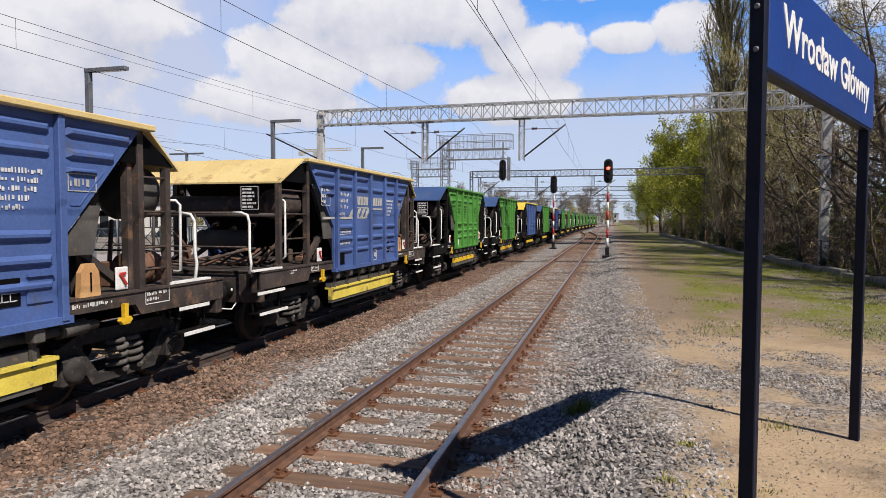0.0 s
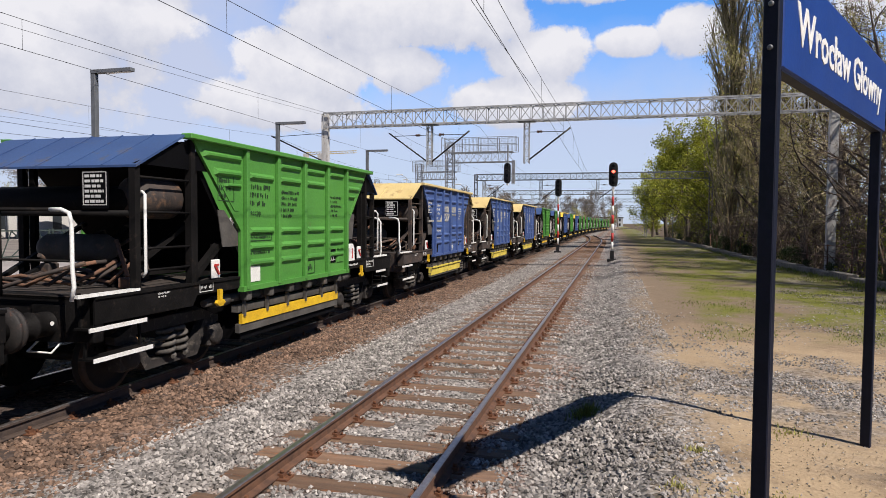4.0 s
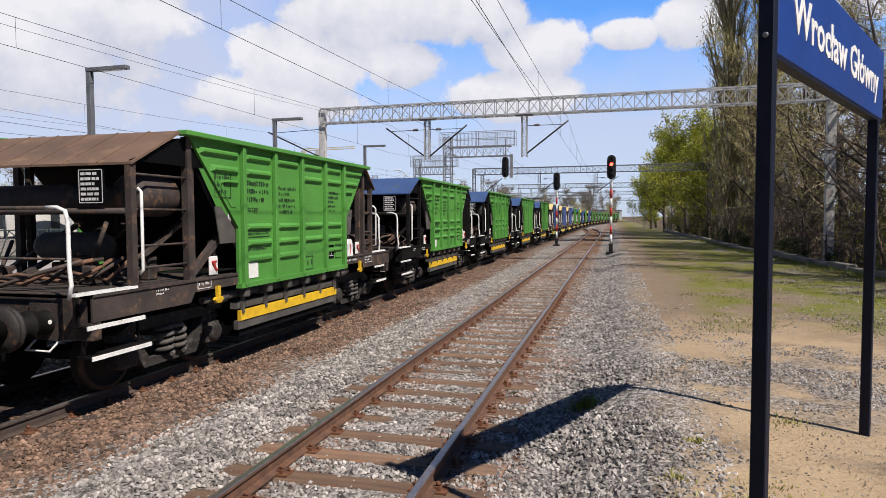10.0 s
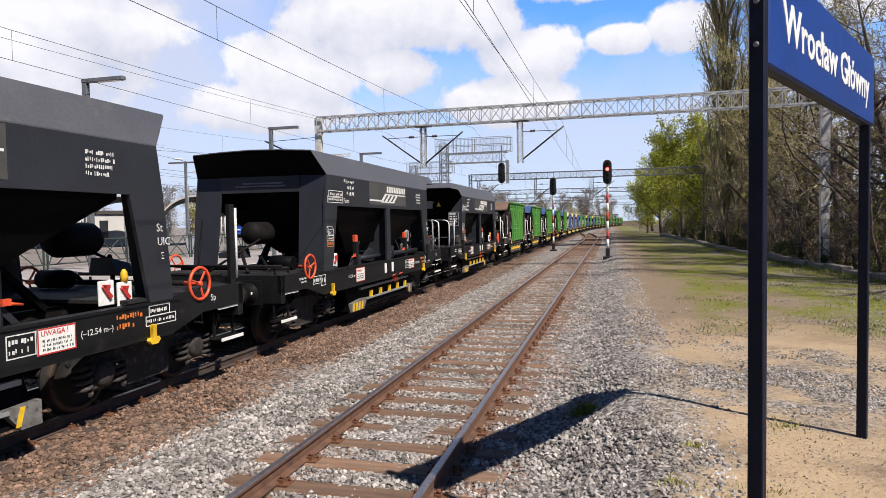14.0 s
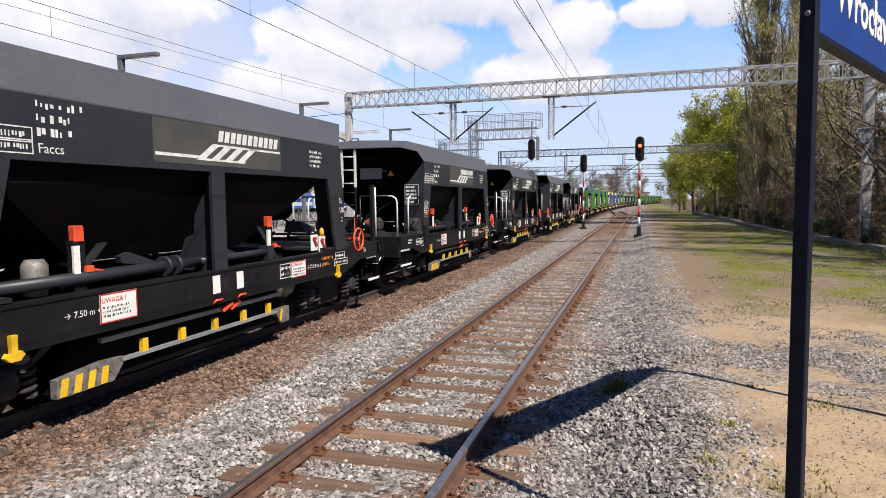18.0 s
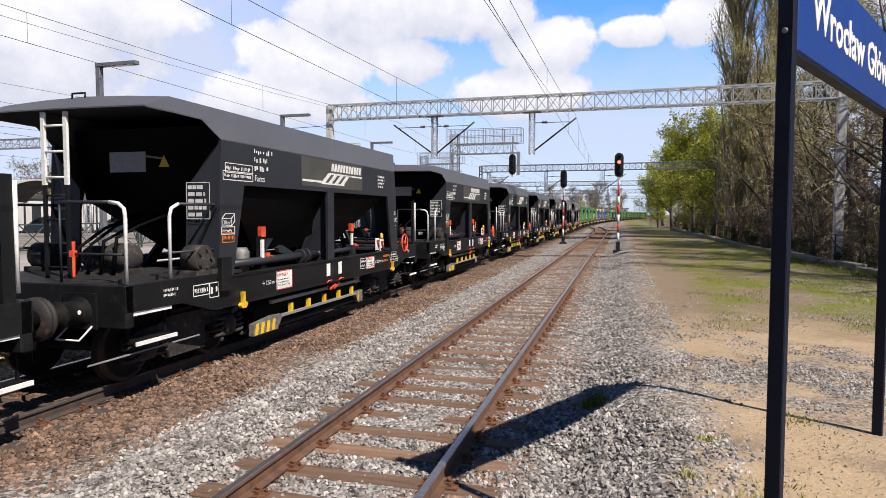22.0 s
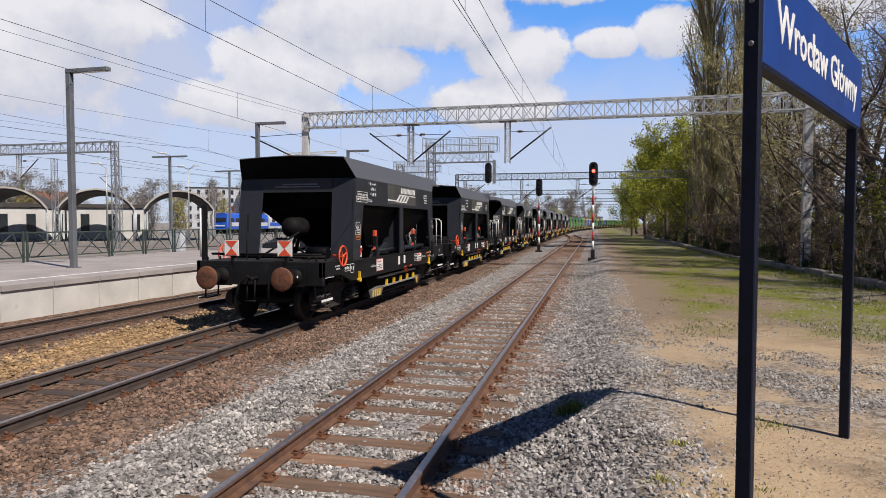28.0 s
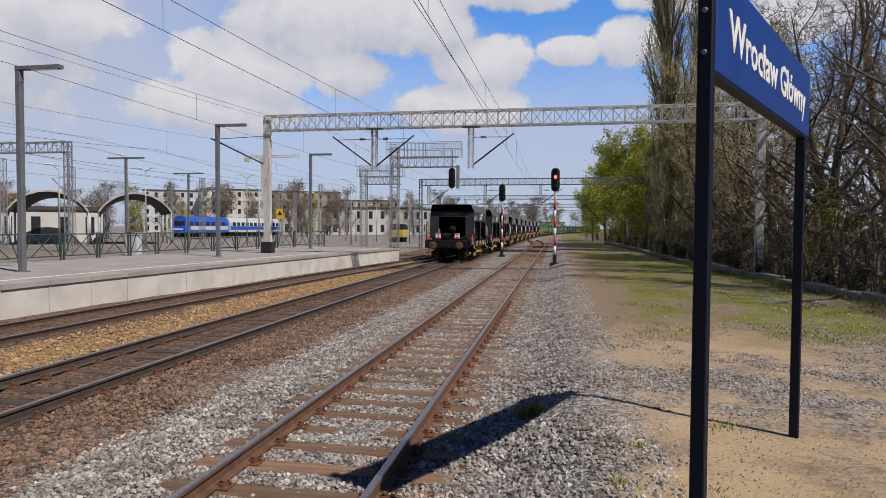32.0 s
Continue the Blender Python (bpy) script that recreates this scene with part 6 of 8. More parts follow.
    V = [bm.verts.new(p) for p in ((0.49, 2.50, 2.94), (0.67, 2.50, 2.94), (0.58, 2.50, 3.11), (0.49, 2.51, 2.94), (0.67, 2.51, 2.94), (0.58, 2.51, 3.11))]
    for f in ((0, 1, 2), (3, 5, 4), (0, 3, 4, 1), (1, 4, 5, 2), (2, 5, 3, 0)):
        bm.faces.new([V[i] for i in f])
    pt("warning_triangle", "yellow_paint")
    for x0, x1, y, z, ln in ((0.05, 0.55, 1.95, 1.62, 0.2), (-0.6, -0.15, 2.2, 1.58, 0.18)):
        lathe(bm, [(0.02, x0), (ln * 0.8, x0 + 0.04), (ln, x0 + 0.1), (ln, x1 - 0.1), (ln * 0.8, x1 - 0.04), (0.02, x1)], 14, "x", (0, y, z))
        box(bm, x0, x1, y - 0.12, y + 0.12, 1.37, 1.46)
        pt("brake_unit", "bogie_dust")
    for k in range(4):
        path_tube(bm, [(-0.3 + 0.22 * k, 1.7, 1.38), (-0.28 + 0.22 * k, 1.75, 1.75 + 0.05 * k), (-0.15 + 0.2 * k, 2.1, 2.02 + 0.04 * (k % 2)), (-0.1 + 0.2 * k, 2.75, 2.25)], 0.024, 6)
        pt("air_pipe", "wagon_black")
    bar(bm, (0.02, 1.35, 1.38), (0.0, 1.38, 1.86), 0.05, 0.05)
    pt("red_lever", "orange_red")
    # open end in front: hand-brake wheels, air reservoir, rigging
    bm.free()
    bm = bmesh.new()
    for s in (-1, 1):
        c = Vector((s * 1.53, 10.80, 1.46))
        ring = [c + Vector((0, 0.23 * math.cos(t), 0.23 * math.sin(t))) for t in (2 * math.pi * i / 20 for i in range(21))]
        path_tube(bm, ring, 0.024, 6)
        for k in range(3):
            tube(bm, c, ring[int(k * 6.67) + 3], 0.016, 5)
        tube(bm, c - Vector((s * 0.25, 0, 0)), c + Vector((s * 0.03, 0, 0)), 0.035, 8)
        pt("hand_brake_wheel", "orange_red", w, "orange-red spoked hand-brake wheel")
    lathe(bm, [(0.02, -0.42), (0.18, -0.38), (0.24, -0.28), (0.24, 0.28), (0.18, 0.38), (0.02, 0.42)], 16, "y", (-0.05, L - 2.35, 2.12))
    pt("air_reservoir", "wagon_dark")
    hexa(bm, [(0.05, L - 2.2, 1.62), (0.55, L - 2.2, 1.62), (0.55, L - 1.8, 1.62), (0.05, L - 1.8, 1.62), (0.10, L - 2.2, 1.86), (0.42, L - 2.2, 1.86), (0.55, L - 1.8, 1.72), (0.10, L - 1.8, 1.80)])
    pt("gear_box", "wagon_grey")
    for a, b, r in (((-0.62, L - 1.0, 1.36), (0.05, L - 1.8, 1.86), 0.035), ((0.62, L - 1.2, 1.36), (0.98, L - 1.9, 2.42), 0.022), ((-0.35, L - 1.9, 2.0), (0.25, L - 1.0, 1.40), 0.025), ((-1.35, L - 0.95, 1.52), (1.35, L - 0.95, 1.52), 0.03), ((-1.2, L - 1.5, 1.44), (1.2, L - 1.5, 1.44), 0.045), ((-0.9, L - 1.3, 1.40), (-0.2, L - 2.2, 1.62), 0.03)):
        tube(bm, a, b, r, 6)
        pt("brake_rod", "wagon_dark")
    tube(bm, (-1.1, L - 1.9, 1.52), (-0.6, L - 1.9, 1.52), 0.14, 12)
    pt("brake_cylinder", "wagon_black")
    bogie(w, 2.30, near=side, style="boxed")
    bogie(w, L - 2.30, near=side, style="boxed")
    # markings
    s = side
    x = HW + 0.001
    xs = x if s > 0 else -x
    xf = (HW - 0.019) * s

    def along(y, wd=0.0):
        return y if s > 0 else L - y - wd

    def words(y, z, text, size, mat="white_text", on_frame=False):
        side_text(w, s, (HW - 0.019) if on_frame else x, y if s > 0 else L - y, z, text, size, mat)
    marks(w, s, xs, along(3.42, 0.58), 2.90, 0.58, 0.40, 3, seed=4)
    words(3.42, 2.76, "Faccs", 0.14)
    marks(w, s, xs, along(2.66, 0.68), 2.88, 0.68, 0.09, 1, seed=5, frame_box=True)
    marks(w, s, xs, along(2.60, 0.74), 2.77, 0.74, 0.08, 1, seed=15, frame_box=True)
    bm.free()
    bm = bmesh.new()
    yb = along(2.53, 0.32)
    for p, q in (((0, 2.06), (0.24, 2.06)), ((0.24, 2.06), (0.24, 2.17)), ((0.24, 2.17), (0, 2.17)), ((0, 2.17), (0, 2.06)), ((0, 2.17), (0.08, 2.24)), ((0.08, 2.24), (0.32, 2.24)), ((0.32, 2.24), (0.24, 2.17)), ((0.32, 2.24), (0.32, 2.13)), ((0.32, 2.13), (0.24, 2.06))):
        bar(bm, (xs, yb + p[0], p[1]), (xs, yb + q[0], q[1]), 0.009, 0.009)
    pt("volume_box", "white_text")
    words(2.56, 2.08, "30m³", 0.09)
    marks(w, s, xs, along(2.54, 0.28), 1.96, 0.28, 0.06, 1, "white_text", 14, True)
    marks(w, s, xs, along(2.56, 0.24), 1.84, 0.24, 0.09, 1, "orange_text", 16, True)
    marks(w, s, xs, along(8.80, 0.46), 2.86, 0.46, 0.32, 4, seed=6)
    a, b = (x, x + 0.004) if s > 0 else (-x - 0.004, -x)
    box(bm, a, b, along(4.97, 2.86), along(4.97, 2.86) + 2.86, 2.76, 3.305)
    lp = pt("logo_panel", "logo_panel", w, "grey panel with a white sloping stripe emblem")
    o = (lambda v: v) if s > 0 else (lambda v: L - v)
    a2, b2 = (x + 0.005, x + 0.008) if s > 0 else (-x - 0.008, -x - 0.005)

    def quad(u0, u1, z0, z1, lean):
        prism(bm, [(o(u0), z0), (o(u1), z0), (o(u1 + lean), z1), (o(u0 + lean), z1)], a2, b2)
    quad(5.0, 5.80, 2.845, 2.885, 0.0)
    quad(6.95, 7.80, 3.03, 3.06, 0.0)
    for k in range(4):
        quad(5.78 + 0.295 * k, 5.94 + 0.295 * k, 2.855, 3.03, 0.28)
    quad(5.76, 6.82, 2.825, 2.855, 0.05)
    quad(6.06, 7.15, 3.03, 3.06, 0.05)
    for k in range(11):
        quad(6.22 + 0.14 * k, 6.32 + 0.14 * k, 3.10, 3.255, 0.035)
    pt("logo_stripes", "white_text", lp)
    words(3.62, 1.06, "→ 7.50 m ←", 0.10, on_frame=True)
    words(8.66, 1.06, "(–12.54 m–)", 0.10, on_frame=True)
    marks(w, s, xf, along(9.20, 0.46), 1.03, 0.46, 0.22, 2, "orange_text", 8)
    marks(w, s, xf, along(7.78, 0.28), 1.02, 0.28, 0.18, 2, "white_text", 9, True)
    for y in (4.10, 8.14):
        side_text(w, s, HW - 0.008, along(y), 1.16, "UWAGA !", 0.08, "red_paint")
        marks(w, s, (HW - 0.011) * s, along(y + 0.02, 0.40), 0.99, 0.40, 0.14, 3, "dark_text", 10)
    marks(w, s, xf, along(9.78, 0.34), 1.16, 0.34, 0.08, 1, "white_text", 11, True)
    marks(w, s, xf, along(9.72, 0.52), 1.04, 0.52, 0.07, 1, "white_text", 12, True)
    marks(w, s, xf, along(1.90, 0.30), 1.12, 0.30, 0.10, 1, "white_text", 13, True)
    marks(w, s, xf, along(2.26, 0.16), 1.06, 0.16, 0.16, 1, "white_text", 17, True)
    words(1.92, 1.13, "R 75m", 0.09, on_frame=True)
    marks(w, s, xf, along(1.28, 0.30), 1.15, 0.30, 0.13, 2, "white_text", 18)
    words(11.06, 1.18, "Sp", 0.14, on_frame=True)
    words(9.92, 2.22, "St", 0.15)
    words(9.93, 2.04, "UIC", 0.15)
    words(9.99, 1.86, "E", 0.13)
    marks(w, s, xs, along(9.97, 0.10), 1.84, 0.10, 0.12, 1, "wagon_grey", 19, True)
    bm.free()
    bm = bmesh.new()
    if tail:
        # tail boards on the bare end
        for xx in (-0.66, 0.62):
            box(bm, xx - 0.17, xx + 0.17, L - 0.60, L - 0.58, 1.50, 1.84)
            tb = pt("tail_board", "plate_white", w, "white tail board with red triangles")
            for up in (0, 1):
                zc, ze = 1.67, (1.83 if up else 1.51)
                A = [bm.verts.new(p) for p in ((xx - 0.15, L - 0.576, ze), (xx + 0.15, L - 0.576, ze), (xx, L - 0.576, zc), (xx - 0.15, L - 0.572, ze), (xx + 0.15, L - 0.572, ze), (xx, L - 0.572, zc))]
                for f in ((0, 1, 2), (3, 5, 4), (0, 3, 4, 1), (1, 4, 5, 2), (2, 5, 3, 0)):
                    bm.faces.new([A[i] for i in f])
                pt("red_triangle", "orange_red", tb)
            box(bm, xx - 0.03, xx + 0.03, L - 0.63, L - 0.60, 1.30, 1.52)
            pt("board_bracket", "wagon_dark")
    bm.free()
    return w


def hopper_wagon(body, flap, flap_label, label, frame_mat, rail_mat, skid_mat, text_mat, seed, detail=True):
    """An open-topped hopper wagon with ribbed sides and sloped ends over platforms, 11 m over the buffers; the rear platform is the longer one."""
    L = 11.0
    C = L / 2
    w = thing("hopper_wagon", label, "goods wagon", "wagons of the train")
    HW, ZD = 1.54, 1.38
    pale = flap in ("flap_beige", "flap_yellow")
    bm = bmesh.new()

    def pt(name, mat, parent=w, label=""):
        nonlocal bm
        bmesh.ops.recalc_face_normals(bm, faces=bm.faces)
        o = part(name, bm, mat, parent, label)
        bm = bmesh.new()
        return o

    def slab(outline, x0, x1):
        prism(bm, outline, x0, x1)
    for s in (-1, 1):
        slab([(0.55, 1.06), (0.55, ZD), (L - 0.55, ZD), (L - 0.55, 1.06), (C + 3.2, 1.06), (C + 3.1, 1.20), (C - 3.1, 1.20), (C - 3.2, 1.06)], s * (HW - 0.10), s * (HW - 0.03))
        a, b = sorted((s * (HW - 0.16), s * (HW - 0.01)))
        for y0, y1 in ((0.55, C - 2.05), (C + 2.05, L - 0.55)):
            box(bm, a, b, y0, y1, ZD - 0.03, ZD + 0.003)
        pt("solebar", frame_mat)
    for s in (-1, 1):
        y = 0.55 if s < 0 else L - 0.55
        box(bm, -HW + 0.04, HW - 0.04, min(y, y - s * 0.15), max(y, y - s * 0.15), 0.84, ZD, bevel=0.015)
        for x in (-0.875, 0.875):
            y0, y1 = sorted((y, y + s * 0.03))
            box(bm, x - 0.23, x + 0.23, y0, y1, 0.84, 1.27)
        pt("headstock", frame_mat)
        for x in (-0.875, 0.875):
            buffer(w, x, 0 if s < 0 else L, s, "buffer_dark", detail)
        if detail:
            coupling(w, 0 if s < 0 else L, s)
        y0, y1 = sorted((y, C + s * 2.2))
        box(bm, -HW + 0.1, HW - 0.1, y0, y1, ZD - 0.05, ZD - 0.005)
        pt("end_deck", "deck_dust")
    for x in (-0.4, 0.4):
        box(bm, x - 0.06, x + 0.06, 0.65, L - 0.65, 0.86, 1.30)
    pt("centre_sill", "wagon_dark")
    # side: sheet with sloped ends, posts, pressed ribs
    bot, top, zb, zk, zt = 2.04, 3.22, 1.19, 2.10, 3.40
    posts = [C - 1.93, C - 0.95, C + 0.03, C + 1.03, C + 1.95]
    rows = (3.22, 2.98, 2.10, 1.84, 1.58)
    for s in (-1, 1):
        slab([(C - bot, zb), (C + bot, zb), (C + bot, zk), (C + top, zt), (C - top, zt), (C - bot, zk)], s * HW, s * (HW - 0.05))
        sp = pt("side_sheet", body)
        a2, b2 = sorted((s * (HW - 0.06), s * (HW + 0.11)))
        box(bm, a2, b2, C - 3.38, C + 3.36, zt - 0.03, zt + 0.045, bevel=0.012)
        pt("top_rim", flap if pale else body)
        a2, b2 = sorted((s * (HW - 0.05), s * (HW + 0.06)))
        box(bm, a2, b2, C - 2.06, C + 2.06, zb - 0.05, zb + 0.03)
        pt("bottom_rail", body)
        if s > 0:
            for yy in posts:
                a2, b2 = sorted((s * HW, s * (HW + 0.075)))
                box(bm, a2, b2, yy - 0.045, yy + 0.045, zb - 0.02, zt - 0.03, bevel=0.008 if detail else 0)
                if detail:
                    pt("side_post", body, sp)
        if s > 0:
            spans = [(a + 0.09, b - 0.09, rows) for a, b in zip(posts, posts[1:])]
            spans += [(posts[-1] + 0.09, posts[-1] + 0.09, (3.22, 2.98, 2.80)), (posts[0] - 0.09, posts[0] - 0.09, (3.22, 2.98, 2.80))]
            for k, (y0, y1, zs) in enumerate(spans):
                for z in zs:
                    if detail and k < 4 and (k * 5 + round(z * 100) + seed) % 9 == 0:
                        continue
                    e0, e1 = y0, y1
                    if k == 4:
                        e1 = y0 + (0.98, 0.72, 0.46)[zs.index(z)]
                    if k == 5:
                        e0 = y1 - (0.98, 0.72, 0.46)[zs.index(z)]
                    h = 0.058 if k < 4 or z > 2.9 else 0.03
                    hexa(bm, [(HW - 0.004, e0, z - h), (HW - 0.004, e1, z - h), (HW - 0.004, e1, z + h), (HW - 0.004, e0, z + h), (HW + 0.05, e0 + 0.07, z - h * 0.35), (HW + 0.05, e1 - 0.07, z - h * 0.35), (HW + 0.05, e1 - 0.07, z + h * 0.2), (HW + 0.05, e0 + 0.07, z + h * 0.2)])
                    if detail:
                        pt("rib", body, sp)
            for e, y in ((1, C + 2.05), (-1, C - 2.05)):
                bar(bm, (HW + 0.004, y + e * 0.05, 2.42), (HW + 0.004, y + e * 0.18, 2.42), 0.014, 0.014)
                bar(bm, (HW + 0.004, y + e * 0.18, 2.42), (HW + 0.004, y + e * 0.52, 2.80), 0.014, 0.014)
            pt("bead" if detail else "rib", body, sp)
        # frames at the sloped ends: doubled corner posts, end posts, gusset, braces
        for e, yc, ye in ((1, C + 3.22, C + 3.74), (-1, C - 3.18, C - 4.25)):
            x0, x1 = sorted((s * (HW - 0.12), s * (HW - 0.02)))
            box(bm, x0, x1, yc - 0.05, yc + 0.05, ZD, zt - 0.03)
            if detail:
                pt("corner_post", frame_mat)
            x0, x1 = sorted((s * (HW - 0.18), s * (HW - 0.08)))
            box(bm, x0, x1, yc - e * 0.13 - 0.04, yc - e * 0.13 + 0.04, ZD, zt - 0.18)
            pt("corner_post", frame_mat)
            x0, x1 = sorted((s * (HW - 0.12), s * (HW - 0.03)))
            box(bm, x0, x1, ye - 0.045, ye + 0.045, ZD, 2.94)
            pt("end_post", frame_mat)
            if s < 0:
                continue
            slab([(C + e * 2.06, 2.06), (C + e * 2.06, 1.86), (C + e * 2.46, 1.86), (C + e * 2.58, 2.42), (C + e * 2.42, 2.42)], s * (HW - 0.06), s * (HW - 0.045))
            pt("gusset", "dusty_grey")
            bar(bm, (s * 1.36, C + e * 2.30, 1.95), (s * 1.36, yc - e * 0.1, ZD), 0.10, 0.09)
            bar(bm, (s * 1.30, C + e * 2.40, ZD), (s * 1.30, C + e * 2.40, 1.9), 0.09, 0.07)
            pt("side_brace", frame_mat)
            if detail and s > 0:
                for z in (1.62, 1.90, 2.36, 2.80):
                    tube(bm, (s * (HW - 0.06), yc, z), (s * (HW - 0.06), ye, z), 0.018, 6)
                    pt("ladder_rung", frame_mat)
                y0, y1 = sorted((ye, C + e * (4.62 if e > 0 else 5.2)))
                a, b = sorted((s * (HW - 0.10), s * (HW - 0.005)))
                box(bm, a, b, y0, y1, ZD + 0.004, ZD + 0.035)
                pt("deck_edge", "white_paint", w, "white painted deck edge")
                yt = C + e * (3.90 if e > 0 else 4.30)
                # triangle below the flap's edge, shade there painted as near-black
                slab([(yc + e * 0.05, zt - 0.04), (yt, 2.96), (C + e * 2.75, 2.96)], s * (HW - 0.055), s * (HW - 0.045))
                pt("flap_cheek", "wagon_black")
        if detail and s > 0:
            yellow_hook(w, C - 2.62, s, 1.14, "yellow_paint")
            yellow_hook(w, C + 2.87, s, 1.14, "yellow_paint")
        # operating shaft, chute and its yellow board
        tube(bm, (s * 1.32, C - 2.7, 1.02), (s * 1.32, C + 2.65, 1.02), 0.06, 8)
        for yy in (-2.5, -1.2, -0.1, 0.9, 2.1):
            tube(bm, (s * 1.32, C + yy, 1.02), (s * 1.32, C + yy + 0.38, 1.02), 0.095, 8)
        pt("operating_shaft", "dusty_grey" if s > 0 else "wagon_dark")
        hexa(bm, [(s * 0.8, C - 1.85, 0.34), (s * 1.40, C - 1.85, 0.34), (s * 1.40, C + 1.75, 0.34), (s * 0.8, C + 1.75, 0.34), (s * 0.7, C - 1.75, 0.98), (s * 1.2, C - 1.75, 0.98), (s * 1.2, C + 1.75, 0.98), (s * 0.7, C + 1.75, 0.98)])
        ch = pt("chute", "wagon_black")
        if skid_mat == "skid_yellow":
            slab([(C - 1.95, 0.52), (C + 1.95, 0.52), (C + 1.95, 0.75), (C - 1.95, 0.75)], s * 1.36, s * 1.46)
            slab([(C - 1.95, 0.75), (C + 1.95, 0.75), (C + 1.95, 0.79), (C - 1.95, 0.79)], s * 1.28, s * 1.50)
        else:
            slab([(C - 1.90, 0.60), (C + 1.75, 0.60), (C + 1.75, 0.76), (C - 1.90, 0.76)], s * 1.40, s * 1.46)
        pt("chute_board", skid_mat, ch, "yellow chute board")
        if not detail or s < 0:
            for y in (0.66, L - 0.66):
                path_tube(bm, [(s * 1.46, y, ZD), (s * 1.46, y, 2.28), (s * 1.0, y, 2.36)], 0.024, 6)
                pt("handrail", rail_mat)
            continue
        slab([(C - 1.95, 0.46), (C + 1.78, 0.46), (C + 1.78, 0.60), (C - 1.95, 0.60)], s * 1.36, s * 1.44)
        slab([(C - 1.95, 0.79), (C + 1.78, 0.79), (C + 1.78, 0.90), (C - 1.95, 0.90)], s * 1.30, s * 1.42)
        pt("chute_frame", "dusty_grey", ch)
        for k in range(6) if s > 0 else ():
            yy = C - 1.9 + 0.70 * k
            box(bm, s * 1.42, s * 1.56, yy, yy + 0.14, 0.98, 1.14, bevel=0.015)
            bar(bm, (s * 1.46, yy + 0.06, 0.72), (s * 1.46, yy + 0.06, 1.0), 0.05, 0.05)
            pt("hinge_bracket", "dusty_grey")
        step(w, s, 0.44 + 0.04, 1.40, 1.02, 1.44)
        step(w, s, 0.54, 1.50, 0.66, 1.44)
        step(w, s, C + 3.95, C + 4.62, 1.04, 1.44)
        step(w, s, C + 4.05, C + 4.75, 0.67, 1.44)
        handrail(w, [(s * 1.46, 0.28, 1.36), (s * 1.50, 0.28, 1.52), (s * 1.46, 0.30, 1.72), (s * 1.46, 0.30, 2.22), (s * 1.42, 0.31, 2.33), (s * 1.30, 0.32, 2.37), (s * 1.15, 0.32, 2.37)], rail_mat, 0.024)
        handrail(w, [(s * 1.51, C - 4.18, 1.55), (s * 1.56, C - 4.18, 1.60), (s * 1.56, C - 4.18, 2.58), (s * 1.51, C - 4.18, 2.62)], rail_mat)
        handrail(w, [(s * 1.46, C + 4.35, ZD), (s * 1.46, C + 4.40, 1.62), (s * 1.46, C + 4.36, 1.80), (s * 1.46, C + 4.36, 2.24), (s * 1.40, C + 4.36, 2.33), (s * 1.20, C + 4.36, 2.36)], rail_mat, 0.024)
        handrail(w, [(s * 1.44, C + 3.92, 1.55), (s * 1.54, C + 3.94, 1.56), (s * 1.54, C + 3.94, 2.46), (s * 1.50, C + 3.90, 2.52), (s * 1.44, C + 3.80, 2.52)], rail_mat)
        if s > 0:
            label_plate(w, s, C - 1.86, C - 1.50, 1.27, 1.52, HW + 0.004, "wagon_black" if body == "hopper_blue" else "plate_white")
            lb = label_plate(w, s, C + 1.10, C + 1.46, 1.40, 1.68, HW + 0.004, "wagon_black", "notice")
            for k in range(3):
                a = C + 1.16 + 0.09 * k
                for q0, q1, r0, r1 in ((a, a + 0.08, 1.45, 1.46), (a, a + 0.08, 1.53, 1.54), (a, a + 0.01, 1.46, 1.53)):
                    box(bm, HW + 0.010, HW + 0.013, q0, q1, r0, r1)
            box(bm, HW + 0.010, HW + 0.013, C + 1.16, C + 1.34, 1.59, 1.60)
            tagged(pt("diagram", "white_text", lb), kind="stuff")
            box(bm, HW - 0.002, HW + 0.02, C + 1.53, C + 1.84, 1.40, 1.68, bevel=0.006)
            hx = pt("hatch", body)
            box(bm, HW + 0.02, HW + 0.05, C + 1.52, C + 1.85, 1.68, 1.70)
            pt("hatch_lip", body, hx)
    # end flaps over the platforms, with seams
    for e, ya, yb in ((1, C + 3.34, C + 3.92), (-1, C - 3.36, C - 4.30)):
        hexa(bm, [(-HW, yb, 2.91), (HW, yb, 2.91), (HW, ya, zt), (-HW, ya, zt), (-HW, yb, 2.94), (HW, yb, 2.94), (HW, ya, zt + 0.035), (-HW, ya, zt + 0.035)])
        fl = pt("end_flap", flap, w, flap_label)
        for k in range(1, 6 if detail else 1):
            xx = -HW + k * HW / 3
            hexa(bm, [(xx - 0.012, yb, 2.939), (xx + 0.012, yb, 2.939), (xx + 0.012, ya, zt + 0.034), (xx - 0.012, ya, zt + 0.034), (xx - 0.012, yb, 2.952), (xx + 0.012, yb, 2.952), (xx + 0.012, ya, zt + 0.048), (xx - 0.012, ya, zt + 0.048)])
            pt("seam", flap, fl)
        # hopper end wall under the flap, narrowing downwards; its shade is painted in as near-black
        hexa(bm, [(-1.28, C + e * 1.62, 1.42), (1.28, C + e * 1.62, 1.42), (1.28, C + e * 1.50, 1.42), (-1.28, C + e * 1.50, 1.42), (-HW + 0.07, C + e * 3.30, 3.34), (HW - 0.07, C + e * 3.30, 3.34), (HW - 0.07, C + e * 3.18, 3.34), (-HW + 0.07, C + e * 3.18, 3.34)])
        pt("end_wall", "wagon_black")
        if not detail:
            continue
        y = C + e * (4.36 if e > 0 else 5.18)
        ye = C + e * (3.74 if e > 0 else 4.25)
